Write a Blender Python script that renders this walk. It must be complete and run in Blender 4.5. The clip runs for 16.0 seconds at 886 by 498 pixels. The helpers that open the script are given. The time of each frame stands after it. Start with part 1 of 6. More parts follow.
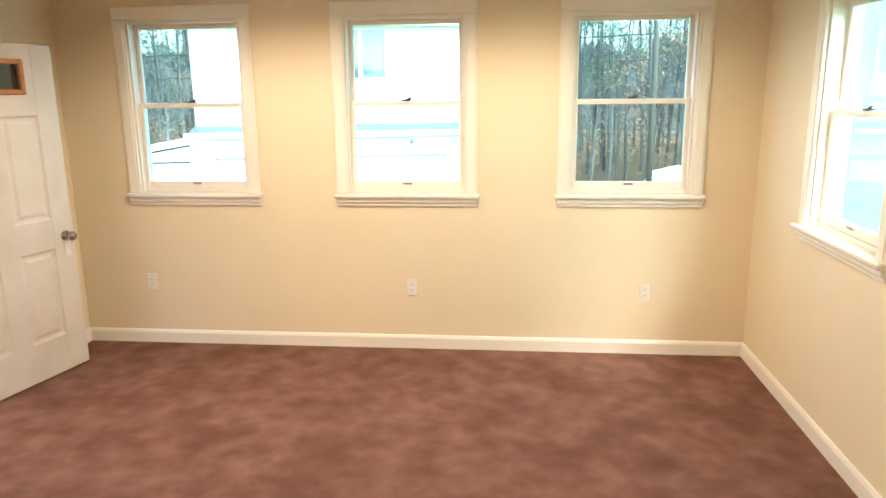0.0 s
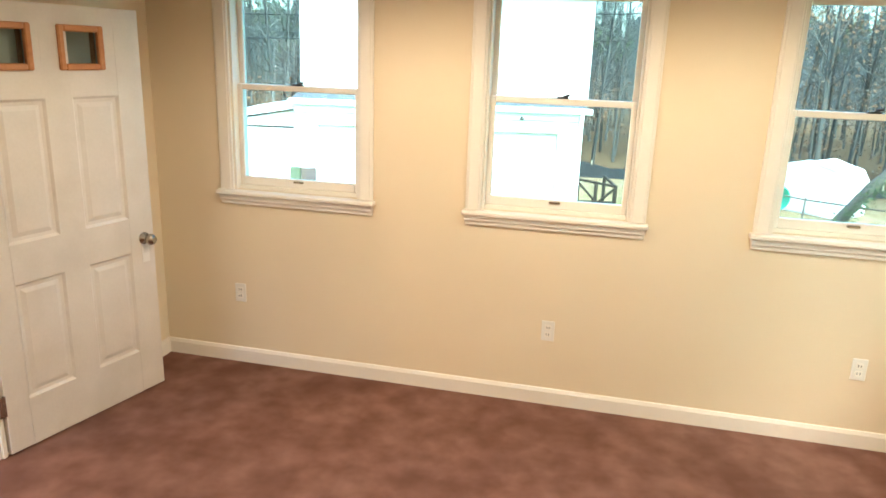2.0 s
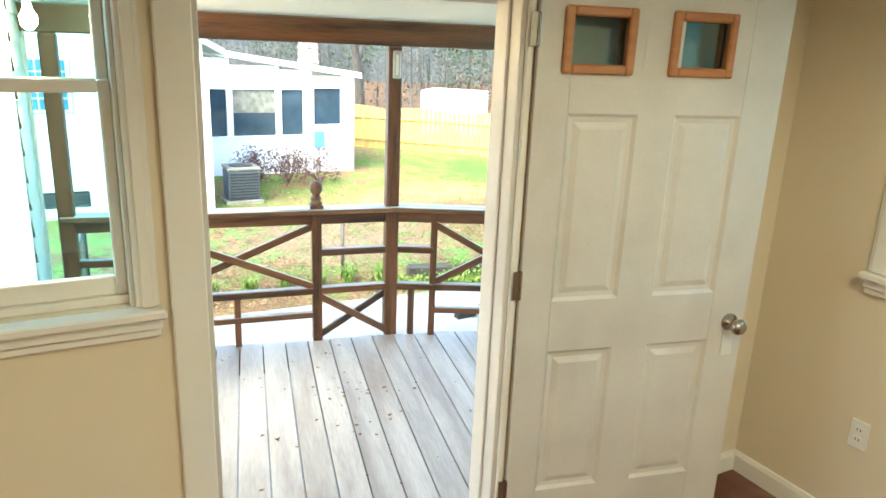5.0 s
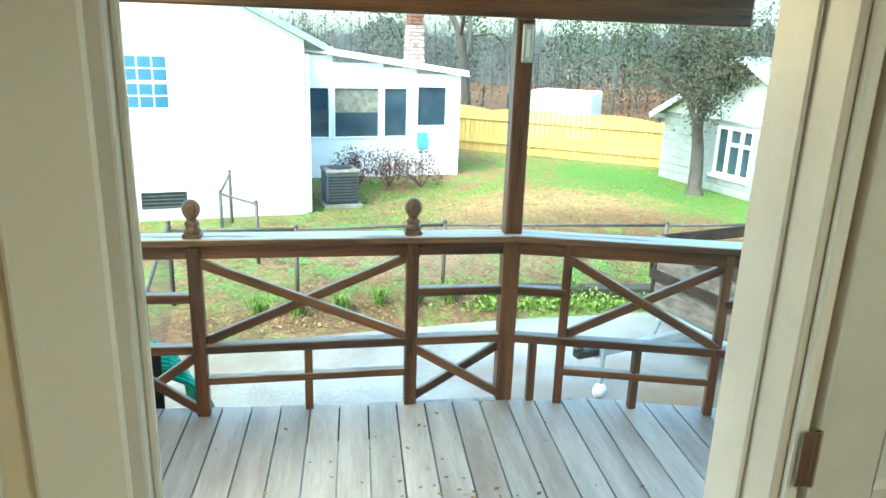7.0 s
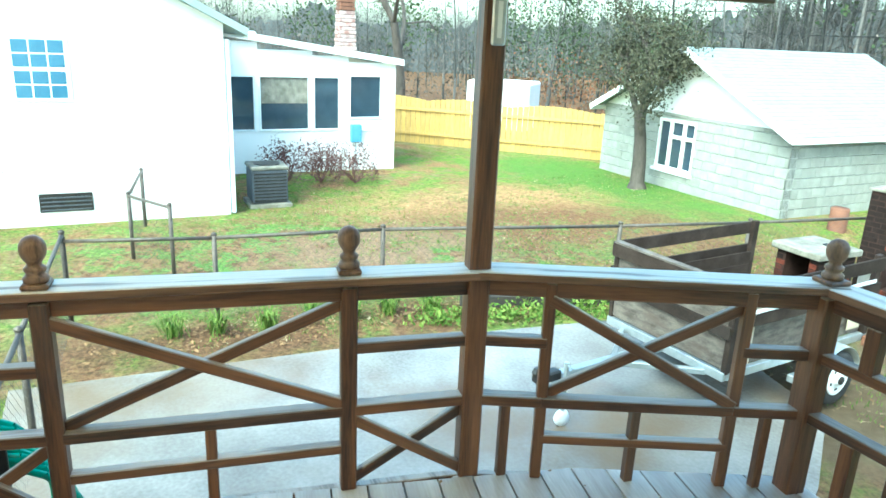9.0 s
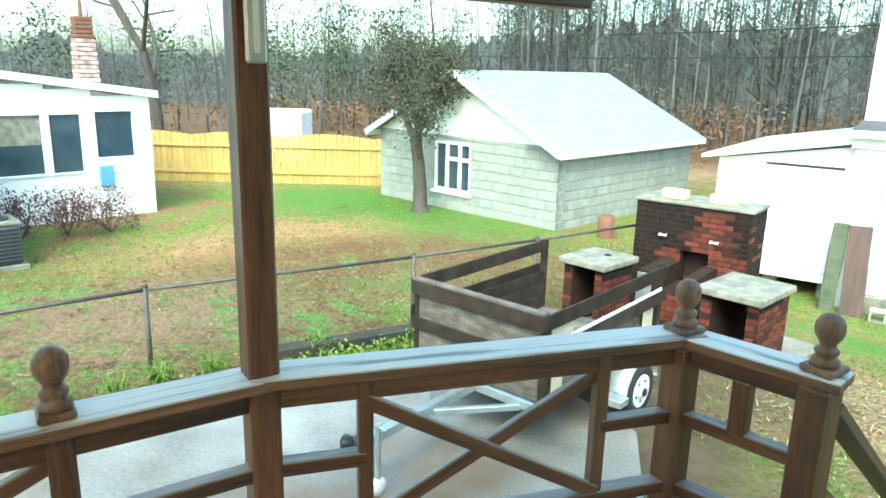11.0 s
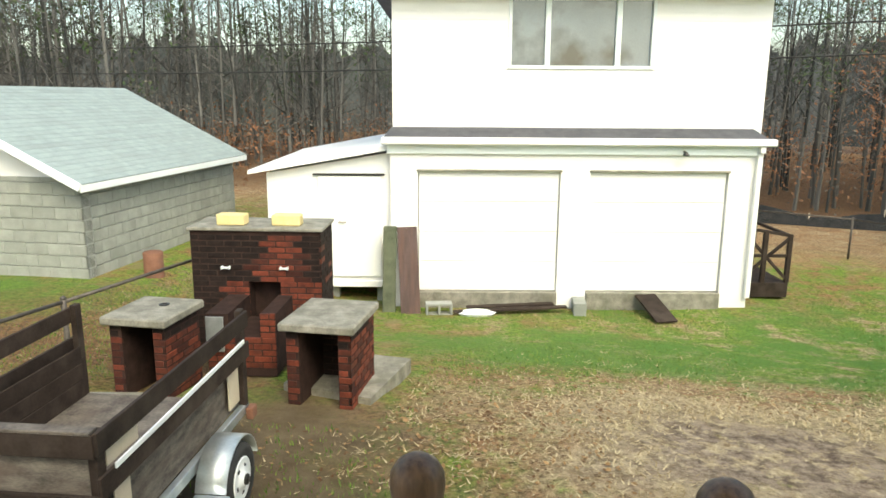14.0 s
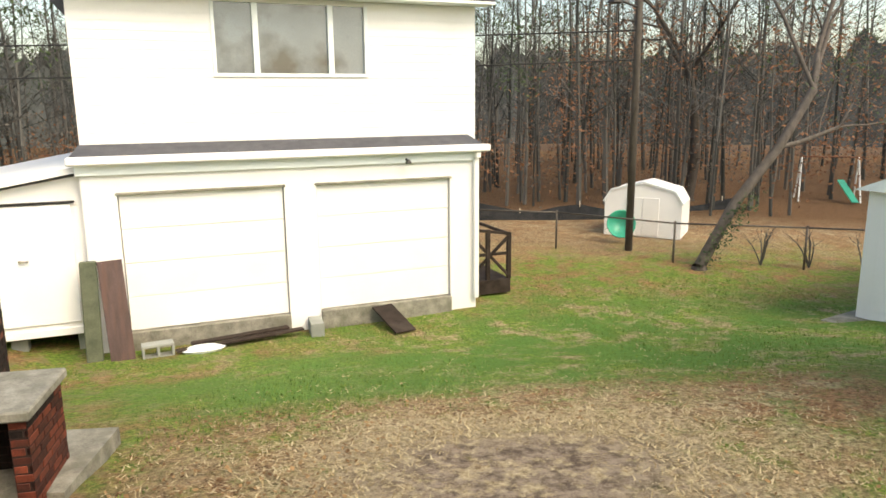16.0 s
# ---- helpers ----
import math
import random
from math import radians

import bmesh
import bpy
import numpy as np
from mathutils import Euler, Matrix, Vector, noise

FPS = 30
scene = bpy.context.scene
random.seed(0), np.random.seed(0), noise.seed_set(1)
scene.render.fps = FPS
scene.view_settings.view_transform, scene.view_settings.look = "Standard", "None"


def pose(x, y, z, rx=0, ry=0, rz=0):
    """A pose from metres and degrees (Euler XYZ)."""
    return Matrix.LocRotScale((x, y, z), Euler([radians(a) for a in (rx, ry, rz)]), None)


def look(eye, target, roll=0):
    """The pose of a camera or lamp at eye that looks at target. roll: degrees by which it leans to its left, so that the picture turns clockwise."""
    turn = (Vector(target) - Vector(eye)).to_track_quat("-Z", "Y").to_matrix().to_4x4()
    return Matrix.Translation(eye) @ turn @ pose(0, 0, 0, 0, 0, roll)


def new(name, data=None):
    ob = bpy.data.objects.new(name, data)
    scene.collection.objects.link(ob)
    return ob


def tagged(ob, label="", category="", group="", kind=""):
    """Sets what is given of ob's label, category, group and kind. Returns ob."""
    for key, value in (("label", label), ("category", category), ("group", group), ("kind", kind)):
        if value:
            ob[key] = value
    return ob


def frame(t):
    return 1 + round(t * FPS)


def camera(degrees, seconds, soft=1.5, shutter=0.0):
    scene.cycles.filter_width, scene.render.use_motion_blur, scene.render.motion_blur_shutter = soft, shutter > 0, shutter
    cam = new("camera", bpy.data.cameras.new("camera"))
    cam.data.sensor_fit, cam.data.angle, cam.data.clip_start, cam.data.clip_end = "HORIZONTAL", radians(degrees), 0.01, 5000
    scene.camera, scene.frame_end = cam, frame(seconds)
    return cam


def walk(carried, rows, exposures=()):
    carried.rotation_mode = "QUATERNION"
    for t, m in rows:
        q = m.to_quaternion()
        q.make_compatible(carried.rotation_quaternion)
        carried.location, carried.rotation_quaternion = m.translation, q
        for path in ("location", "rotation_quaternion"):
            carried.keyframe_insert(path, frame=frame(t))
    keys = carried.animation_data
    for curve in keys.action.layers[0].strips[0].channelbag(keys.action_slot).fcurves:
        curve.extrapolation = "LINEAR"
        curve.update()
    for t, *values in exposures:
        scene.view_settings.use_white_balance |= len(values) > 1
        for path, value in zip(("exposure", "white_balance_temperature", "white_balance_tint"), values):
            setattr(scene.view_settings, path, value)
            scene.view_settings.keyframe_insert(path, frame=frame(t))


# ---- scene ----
cam = camera(64, 16.0, soft=1.6, shutter=0.0)
PATH = [
    (0, (3.050, -4.626, 1.763), (2.855, -2.686, 1.320), -0.65),
    (0.5, (2.950, -4.365, 1.790), (2.753, -2.430, 1.327), -0.26),
    (1, (2.831, -4.142, 1.826), (2.610, -2.214, 1.341), 0.49),
    (1.5, (2.628, -3.906, 1.866), (2.375, -1.990, 1.348), 1.14),
    (2, (2.617, -3.681, 1.888), (2.181, -1.803, 1.355), 2.01),
    (2.5, (2.723, -3.338, 1.831), (1.960, -1.564, 1.311), 2.42),
    (3, (2.742, -3.081, 1.807), (1.662, -1.479, 1.291), 2.18),
    (3.5, (2.560, -2.882, 1.848), (1.252, -1.470, 1.303), 2.05),
    (4, (2.334, -2.760, 1.835), (0.856, -1.530, 1.287), 2.23),
    (4.5, (2.071, -2.690, 1.825), (0.475, -1.618, 1.272), 2.36),
    (5, (1.873, -2.595, 1.826), (0.187, -1.673, 1.270), 2.35),
    (5.2, (1.788, -2.548, 1.822), (0.074, -1.681, 1.264), 2.16),
    (7.3, (0.615, -2.155, 1.670), (-1.186, -1.491, 1.106), 1.91),
    (7.5, (0.529, -2.119, 1.664), (-1.269, -1.451, 1.096), 1.75),
    (8, (0.316, -2.059, 1.637), (-1.467, -1.357, 1.062), 1.82),
    (8.2, (0.222, -2.036, 1.631), (-1.551, -1.315, 1.051), 2.07),
    (10.3, (-0.403, -1.784, 1.649), (-1.962, -0.648, 1.120), 1.68),
    (10.5, (-0.480, -1.741, 1.640), (-1.999, -0.548, 1.122), 1.44),
    (11, (-0.682, -1.584, 1.603), (-2.087, -0.249, 1.111), 1.39),
    (11.5, (-0.863, -1.427, 1.592), (-2.135, 0.043, 1.121), 1.20),
    (12, (-1.073, -1.176, 1.533), (-2.194, 0.418, 1.086), 0.72),
    (12.5, (-1.218, -1.014, 1.525), (-2.166, 0.692, 1.088), 0.43),
    (13, (-1.321, -0.797, 1.495), (-2.089, 0.999, 1.065), 0.27),
    (13.5, (-1.384, -0.584, 1.486), (-1.963, 1.282, 1.058), 0.22),
    (14, (-1.528, -0.399, 1.468), (-1.876, 1.524, 1.046), 0.37),
    (14.5, (-1.520, -0.156, 1.493), (-1.664, 1.793, 1.068), 0.25),
    (15, (-1.539, 0.022, 1.486), (-1.478, 1.977, 1.067), -0.09),
    (15.5, (-1.478, 0.221, 1.519), (-1.253, 2.163, 1.100), -0.31),
    (16, (-1.446, 0.340, 1.531), (-1.060, 2.260, 1.123), -0.50),
]
EXPOSURES = [(0, 3.5, 6600, 13), (2.0, 3.3, 6700, 13), (3.5, 3.2, 6300, 2), (5.2, 3.12, 6050, -7), (7.3, 2.63, 5550, -21), (8.2, 2.58, 5550, -22), (10.3, 2.52, 5700, -22), (11.2, 2.22, 6000, -19), (12.0, 1.92, 6350, -15), (13.0, 1.62, 6800, -9), (14.0, 1.4, 7400, -2), (16.0, 1.3, 8000, 5)]
walk(cam, [(t, look(eye, target, roll)) for t, eye, target, roll in PATH], EXPOSURES)

# ---- light ----
world = bpy.data.worlds.new("overcast_sky")
scene.world = world
world.use_nodes = True
wn = world.node_tree.nodes
sky = wn.new("ShaderNodeTexSky")
sky.sky_type = "NISHITA"
sky.sun_disc = False
sky.sun_elevation = radians(47.4)
sky.sun_rotation = radians(147)
sky.air_density, sky.dust_density, sky.ozone_density = 1.0, 3.0, 1.0
sky_bg = wn["Background"]
sky_bg.inputs["Strength"].default_value = 0.15
world.node_tree.links.new(sky.outputs["Color"], sky_bg.inputs["Color"])

sun_data = bpy.data.lights.new("sun", "SUN")
sun_data.energy, sun_data.angle, sun_data.color = 0.75, radians(30), (1.0, 0.97, 0.93)
sun = new("sun", sun_data)
sun.matrix_world = look((11, -17, 22), (0, 0, 0))

# warm recessed lamps in the room's ceiling, and the porch lamp
CANS = [(1.63, -1.25), (3.12, -1.25), (1.63, -5.0), (3.12, -5.0)]
for cx, cy in CANS:
    can_data = bpy.data.lights.new("recessed_lamp", "SPOT")
    can_data.energy, can_data.color, can_data.shadow_soft_size = 11, (1.0, 0.84, 0.63), 0.1
    can_data.spot_size, can_data.spot_blend = radians(170), 0.5
    can = new("recessed_lamp", can_data)
    can.location = (cx, cy, 2.41)
porch_data = bpy.data.lights.new("porch_bulb", "POINT")
porch_data.energy, porch_data.color, porch_data.shadow_soft_size = 4, (1.0, 0.6, 0.28), 0.04
porch = new("porch_bulb", porch_data)
porch.location = (-1.45, -2.66, 1.82)

# ---- mesh helpers ----
FLOOR, DECK, GROUND = 0.0, -0.13, -1.5


class MB:
    """Collects the faces of one mesh."""

    def __init__(self):
        self.v, self.f = [], []

    def add(self, verts, faces, m=None):
        n = len(self.v)
        self.v += [tuple(m @ Vector(p)) if m else tuple(p) for p in verts]
        self.f += [tuple(n + i for i in q) for q in faces]
        return self

    def box(self, x0, x1, y0, y1, z0, z1, ch=0.0, m=None):
        """A box, with its edges chamfered by ch."""
        if ch <= 0:
            v = [(x, y, z) for x in (x0, x1) for y in (y0, y1) for z in (z0, z1)]
            return self.add(v, [(0, 1, 3, 2), (4, 6, 7, 5), (0, 4, 5, 1), (2, 3, 7, 6), (0, 2, 6, 4), (1, 5, 7, 3)], m)
        lo, hi = (x0, y0, z0), (x1, y1, z1)
        verts, index = [], {}
        for corner in range(8):
            s = [(corner >> k) & 1 for k in range(3)]
            for axis in range(3):
                p = []
                for k in range(3):
                    edge = hi[k] if s[k] else lo[k]
                    p.append(edge if k == axis else edge + (-ch if s[k] else ch))
                index[(corner, axis)] = len(verts)
                verts.append(tuple(p))
        faces = []
        for axis in range(3):
            a, b = (axis + 1) % 3, (axis + 2) % 3
            for side in (0, 1):
                ring = []
                for sa, sb in ((0, 0), (1, 0), (1, 1), (0, 1)):
                    ring.append(index[((side << axis) | (sa << a) | (sb << b), axis)])
                faces.append(tuple(ring if side else ring[::-1]))
        for axis in range(3):
            a, b = (axis + 1) % 3, (axis + 2) % 3
            for sa in (0, 1):
                for sb in (0, 1):
                    c0 = (sa << a) | (sb << b)
                    c1 = c0 | (1 << axis)
                    ring = [index[(c0, a)], index[(c1, a)], index[(c1, b)], index[(c0, b)]]
                    faces.append(tuple(ring if sa == sb else ring[::-1]))
        for c in range(8):
            ring = [index[(c, 0)], index[(c, 1)], index[(c, 2)]]
            faces.append(tuple(ring if bin(c).count("1") % 2 else ring[::-1]))
        return self.add(verts, faces, m)

    def beam(self, p, q, w, h, ch=0.004, up=(0, 0, 1)):
        """A squared timber from p to q, w across and h deep."""
        p, q = Vector(p), Vector(q)
        along = (q - p).normalized()
        side = along.cross(Vector(up))
        if side.length < 1e-4:
            side = along.cross(Vector((0, 1, 0)))
        side.normalize()
        top = side.cross(along)
        m = Matrix((along, side, top)).transposed().to_4x4()
        m.translation = p
        return self.box(0, (q - p).length, -w / 2, w / 2, -h / 2, h / 2, ch, m)

    def rod(self, p, q, r0, r1=None, n=8, caps=True):
        r1 = r0 if r1 is None else r1
        p, q = Vector(p), Vector(q)
        along = (q - p).normalized()
        side = along.orthogonal().normalized()
        other = along.cross(side)
        v = []
        for c, r in ((p, r0), (q, r1)):
            for k in range(n):
                a = 2 * math.pi * k / n
                v.append(c + side * (r * math.cos(a)) + other * (r * math.sin(a)))
        f = [(k, (k + 1) % n, n + (k + 1) % n, n + k) for k in range(n)]
        if caps:
            f += [tuple(range(n))[::-1], tuple(range(n, 2 * n))]
        return self.add(v, f)

    def lathe(self, profile, n=16, m=None):
        """A turned shape from (radius, height) pairs round z."""
        v = [(r * math.cos(2 * math.pi * k / n), r * math.sin(2 * math.pi * k / n), z) for r, z in profile for k in range(n)]
        f = []
        for j in range(len(profile) - 1):
            f += [(j * n + k, j * n + (k + 1) % n, (j + 1) * n + (k + 1) % n, (j + 1) * n + k) for k in range(n)]
        f += [tuple(range(n))[::-1], tuple(range((len(profile) - 1) * n, len(profile) * n))]
        return self.add(v, f, m)

    def prism(self, poly, z0, z1, m=None):
        n = len(poly)
        v = [(x, y, z0) for x, y in poly] + [(x, y, z1) for x, y in poly]
        f = [tuple(range(n))[::-1], tuple(range(n, 2 * n))] + [(k, (k + 1) % n, n + (k + 1) % n, n + k) for k in range(n)]
        return self.add(v, f, m)

    def mesh(self, name, material, smooth=False):
        me = bpy.data.meshes.new(name)
        me.from_pydata(self.v, [], self.f)
        me.materials.append(material)
        if smooth:
            me.polygons.foreach_set("use_smooth", [True] * len(me.polygons))
        me.update()
        return me


def part(name, mb, material, parent, label="", smooth=False):
    """One mesh under a thing or a part."""
    ob = new(name, mb if isinstance(mb, bpy.types.Mesh) else mb.mesh(name, material, smooth))
    ob.parent = parent
    return tagged(ob, label)


def thing(name, label, category, m=None, group="", kind=""):
    ob = new(name)
    ob.empty_display_size = 0.1
    ob.matrix_world = m or Matrix()
    return tagged(ob, label, category, group, kind)


def solid(name, mb, material, label, category="", kind="", group="", m=None, smooth=False):
    ob = new(name, mb.mesh(name, material, smooth))
    if m:
        ob.matrix_world = m
    return tagged(ob, label, category, group, kind)


def ground_z(x, y):
    def ease(v):
        v = min(1.0, max(0.0, v))
        return v * v * (3 - 2 * v)
    return GROUND - 1.0 * ease((y - 5.0) / 7.5) * ease((x + 8.5) / 3)


NEAR, REACH = Vector((-1.5, -0.1, 1.49)), 1.22


def beyond(m):
    """The far yard, which lies lower and farther than the near one."""
    return Matrix.Translation(NEAR) @ Matrix.Scale(REACH, 4) @ Matrix.Translation(-NEAR) @ m


def far_xy(x, y):
    p = beyond(Matrix()) @ Vector((x, y, 0))
    return p.x, p.y


# ---- materials ----
def material(name, base, second, scale=6.0, rough=0.6, bump=0.15, metal=0.0, fine=60.0, stretch=(1, 1, 1), vary=0.0, stain=None, stain_scale=1.2, stain_amount=0.4, spec=0.5, bump_dist=0.01, bleach_sheen=None, bleach_sheen_amount=0.8):
    """A surface in two colours at two scales of noise, with relief, and stains where given."""
    m = bpy.data.materials.new(name)
    m.use_nodes = True
    nt = m.node_tree
    n, l = nt.nodes, nt.links
    bsdf = n["Principled BSDF"]
    coord = n.new("ShaderNodeTexCoord")
    mapping = n.new("ShaderNodeMapping")
    mapping.inputs["Scale"].default_value = stretch
    l.new(coord.outputs["Object"], mapping.inputs["Vector"])
    where = mapping.outputs["Vector"]
    info = n.new("ShaderNodeObjectInfo")
    if vary:
        shift = n.new("ShaderNodeVectorMath")
        shift.operation = "MULTIPLY_ADD"
        l.new(info.outputs["Random"], shift.inputs[0])
        shift.inputs[1].default_value = (37, 53, 71)
        l.new(where, shift.inputs[2])
        where = shift.outputs[0]
    big = n.new("ShaderNodeTexNoise")
    big.inputs["Scale"].default_value, big.inputs["Detail"].default_value = scale, 6
    small = n.new("ShaderNodeTexNoise")
    small.inputs["Scale"].default_value, small.inputs["Detail"].default_value = fine, 4
    l.new(where, big.inputs["Vector"])
    l.new(where, small.inputs["Vector"])
    add = n.new("ShaderNodeMath")
    add.operation = "MULTIPLY_ADD"
    l.new(small.outputs["Fac"], add.inputs[0])
    add.inputs[1].default_value = 0.5
    l.new(big.outputs["Fac"], add.inputs[2])
    ramp = n.new("ShaderNodeMapRange")
    ramp.inputs["From Min"].default_value, ramp.inputs["From Max"].default_value = 0.5, 1.0
    l.new(add.outputs[0], ramp.inputs["Value"])
    mix = n.new("ShaderNodeMix")
    mix.data_type = "RGBA"
    mix.inputs["A"].default_value, mix.inputs["B"].default_value = (*base, 1), (*second, 1)
    l.new(ramp.outputs["Result"], mix.inputs["Factor"])
    colour = mix.outputs["Result"]
    if stain:
        sn = n.new("ShaderNodeTexNoise")
        sn.inputs["Scale"].default_value, sn.inputs["Detail"].default_value = stain_scale, 5
        l.new(where, sn.inputs["Vector"])
        sr = n.new("ShaderNodeMapRange")
        sr.inputs["From Min"].default_value, sr.inputs["From Max"].default_value = 0.48, 0.66
        sr.inputs["To Max"].default_value = stain_amount
        l.new(sn.outputs["Fac"], sr.inputs["Value"])
        smix = n.new("ShaderNodeMix")
        smix.data_type = "RGBA"
        smix.inputs["B"].default_value = (*stain, 1)
        l.new(sr.outputs["Result"], smix.inputs["Factor"])
        l.new(colour, smix.inputs["A"])
        colour = smix.outputs["Result"]
    if bleach_sheen:
        # faces that look up: weather-greyed along the grain, wet sky sheen painted in
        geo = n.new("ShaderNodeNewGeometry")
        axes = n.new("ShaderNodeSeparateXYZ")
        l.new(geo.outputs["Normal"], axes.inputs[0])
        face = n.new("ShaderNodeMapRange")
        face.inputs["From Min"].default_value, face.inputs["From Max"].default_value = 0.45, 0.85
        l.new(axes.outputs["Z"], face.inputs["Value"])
        worn_sheen = n.new("ShaderNodeMapRange")
        worn_sheen.inputs["From Min"].default_value, worn_sheen.inputs["From Max"].default_value = 0.62, 0.78
        worn_sheen.inputs["To Min"].default_value, worn_sheen.inputs["To Max"].default_value = 0.35, bleach_sheen_amount
        l.new(add.outputs[0], worn_sheen.inputs["Value"])
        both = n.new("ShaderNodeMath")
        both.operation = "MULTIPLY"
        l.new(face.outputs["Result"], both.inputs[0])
        l.new(worn_sheen.outputs["Result"], both.inputs[1])
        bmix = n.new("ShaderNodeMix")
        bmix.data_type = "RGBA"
        bmix.inputs["B"].default_value = (*bleach_sheen, 1)
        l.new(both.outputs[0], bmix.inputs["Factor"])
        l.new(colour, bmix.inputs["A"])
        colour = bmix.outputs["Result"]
    if vary:
        hsv = n.new("ShaderNodeHueSaturation")
        vr = n.new("ShaderNodeMapRange")
        vr.inputs["To Min"].default_value, vr.inputs["To Max"].default_value = 1 - vary, 1 + vary
        l.new(info.outputs["Random"], vr.inputs["Value"])
        l.new(vr.outputs["Result"], hsv.inputs["Value"])
        l.new(colour, hsv.inputs["Color"])
        colour = hsv.outputs["Color"]
    l.new(colour, bsdf.inputs["Base Color"])
    bsdf.inputs["Roughness"].default_value = rough
    bsdf.inputs["Metallic"].default_value = metal
    bsdf.inputs["Specular IOR Level"].default_value = spec
    if bump:
        b = n.new("ShaderNodeBump")
        b.inputs["Strength"].default_value, b.inputs["Distance"].default_value = bump, bump_dist
        l.new(add.outputs[0], b.inputs["Height"])
        l.new(b.outputs["Normal"], bsdf.inputs["Normal"])
    return m


def glass(name, tint=(0.9, 0.97, 0.97), rough=0.0):
    m = bpy.data.materials.new(name)
    m.use_nodes = True
    n, l = m.node_tree.nodes, m.node_tree.links
    n.remove(n["Principled BSDF"])
    clear = n.new("ShaderNodeBsdfTransparent")
    clear.inputs["Color"].default_value = (*tint, 1)
    gloss = n.new("ShaderNodeBsdfGlossy")
    gloss.inputs["Roughness"].default_value = rough
    facing = n.new("ShaderNodeLayerWeight")
    facing.inputs["Blend"].default_value = 0.5
    steep = n.new("ShaderNodeMath")
    steep.operation = "POWER"
    l.new(facing.outputs["Facing"], steep.inputs[0])
    steep.inputs[1].default_value = 5.0
    fres = n.new("ShaderNodeMath")
    fres.operation = "MULTIPLY_ADD"
    l.new(steep.outputs[0], fres.inputs[0])
    fres.inputs[1].default_value, fres.inputs[2].default_value = 0.9, 0.035
    mix = n.new("ShaderNodeMixShader")
    l.new(fres.outputs[0], mix.inputs["Fac"])
    l.new(clear.outputs[0], mix.inputs[1])
    l.new(gloss.outputs[0], mix.inputs[2])
    l.new(mix.outputs[0], n["Material Output"].inputs["Surface"])
    return m


WALL_PAINT = material("cream_wall_paint", (0.74, 0.625, 0.445), (0.78, 0.665, 0.485), 1.5, 0.6, 0.06, fine=180, bump_dist=0.002)
CEIL_PAINT = material("ceiling_paint", (0.8, 0.78, 0.74), (0.84, 0.82, 0.78), 2, 0.8, 0.05)
TRIM_PAINT = material("cream_trim_paint", (0.80, 0.75, 0.66), (0.84, 0.79, 0.70), 3, 0.4, 0.04, fine=90, bump_dist=0.002)
DOOR_PAINT = material("white_door_paint", (0.64, 0.59, 0.52), (0.71, 0.66, 0.59), 4, 0.36, 0.05, fine=70, stain=(0.52, 0.47, 0.40), stain_scale=3.0, stain_amount=0.35, bump_dist=0.002)
CARPET = material("brown_carpet", (0.155, 0.072, 0.052), (0.265, 0.142, 0.108), 7, 0.95, 0.6, fine=420, stain=(0.12, 0.052, 0.036), stain_scale=2.6, stain_amount=0.55, spec=0.1, bump_dist=0.006)
PLASTIC = material("white_plastic", (0.78, 0.75, 0.68), (0.8, 0.77, 0.7), 5, 0.35, 0.0)
DARK = material("dark_metal", (0.03, 0.03, 0.03), (0.06, 0.055, 0.05), 10, 0.4, 0.05, metal=0.6)
NICKEL = material("brushed_nickel", (0.42, 0.38, 0.32), (0.5, 0.46, 0.4), 20, 0.25, 0.02, metal=1.0)
LITE_WOOD = material("oak_stained_wood", (0.42, 0.17, 0.06), (0.52, 0.24, 0.10), 8, 0.45, 0.1, stretch=(1, 1, 6), fine=40, bump_dist=0.002)
PANE = glass("window_glass", (0.72, 0.97, 1.0))
PANE_GREY = glass("grey_door_glass", (0.62, 0.74, 0.8))
PANE_FAR = material("dark_window_glass", (0.03, 0.05, 0.07), (0.05, 0.08, 0.11), 2, 0.06, 0.0, spec=1.0)
# The reflected sky, and dark trees in PANE_SKY, are painted into the base colour.
PANE_BLUE = material("painted_blue_sky_glass", (0.045, 0.135, 0.22), (0.08, 0.19, 0.28), 1.5, 0.05, 0.0, spec=1.0)
PANE_SKY = material("painted_sky_glass", (0.10, 0.13, 0.16), (0.16, 0.2, 0.24), 1.0, 0.04, 0.0, spec=1.0, stain=(0.03, 0.035, 0.04), stain_scale=1.6, stain_amount=0.9)
DECK_WOOD = material("weathered_deck_board", (0.32, 0.275, 0.23), (0.55, 0.505, 0.455), 9, 0.38, 0.35, stretch=(0.12, 1, 1), fine=90, vary=0.2, stain=(0.14, 0.085, 0.055), stain_scale=4, stain_amount=0.5, bump_dist=0.004)
# Pale tops of rail and cap carry painted sky sheen over weathered wood.
RAIL_WOOD = material("stained_rail_timber", (0.016, 0.007, 0.004), (0.185, 0.074, 0.029), 16, 0.45, 0.5, fine=120, stretch=(0.07, 1, 1), vary=0.18, stain=(0.14, 0.10, 0.072), stain_scale=11, stain_amount=0.2, bump_dist=0.004, bleach_sheen=(0.42, 0.38, 0.32), bleach_sheen_amount=0.8)
CAP_WOOD = material("wet_weathered_rail_cap", (0.045, 0.022, 0.012), (0.24, 0.125, 0.065), 22, 0.48, 0.6, fine=90, stretch=(0.05, 1, 1), bump_dist=0.004, bleach_sheen=(0.74, 0.70, 0.62), bleach_sheen_amount=1.0)
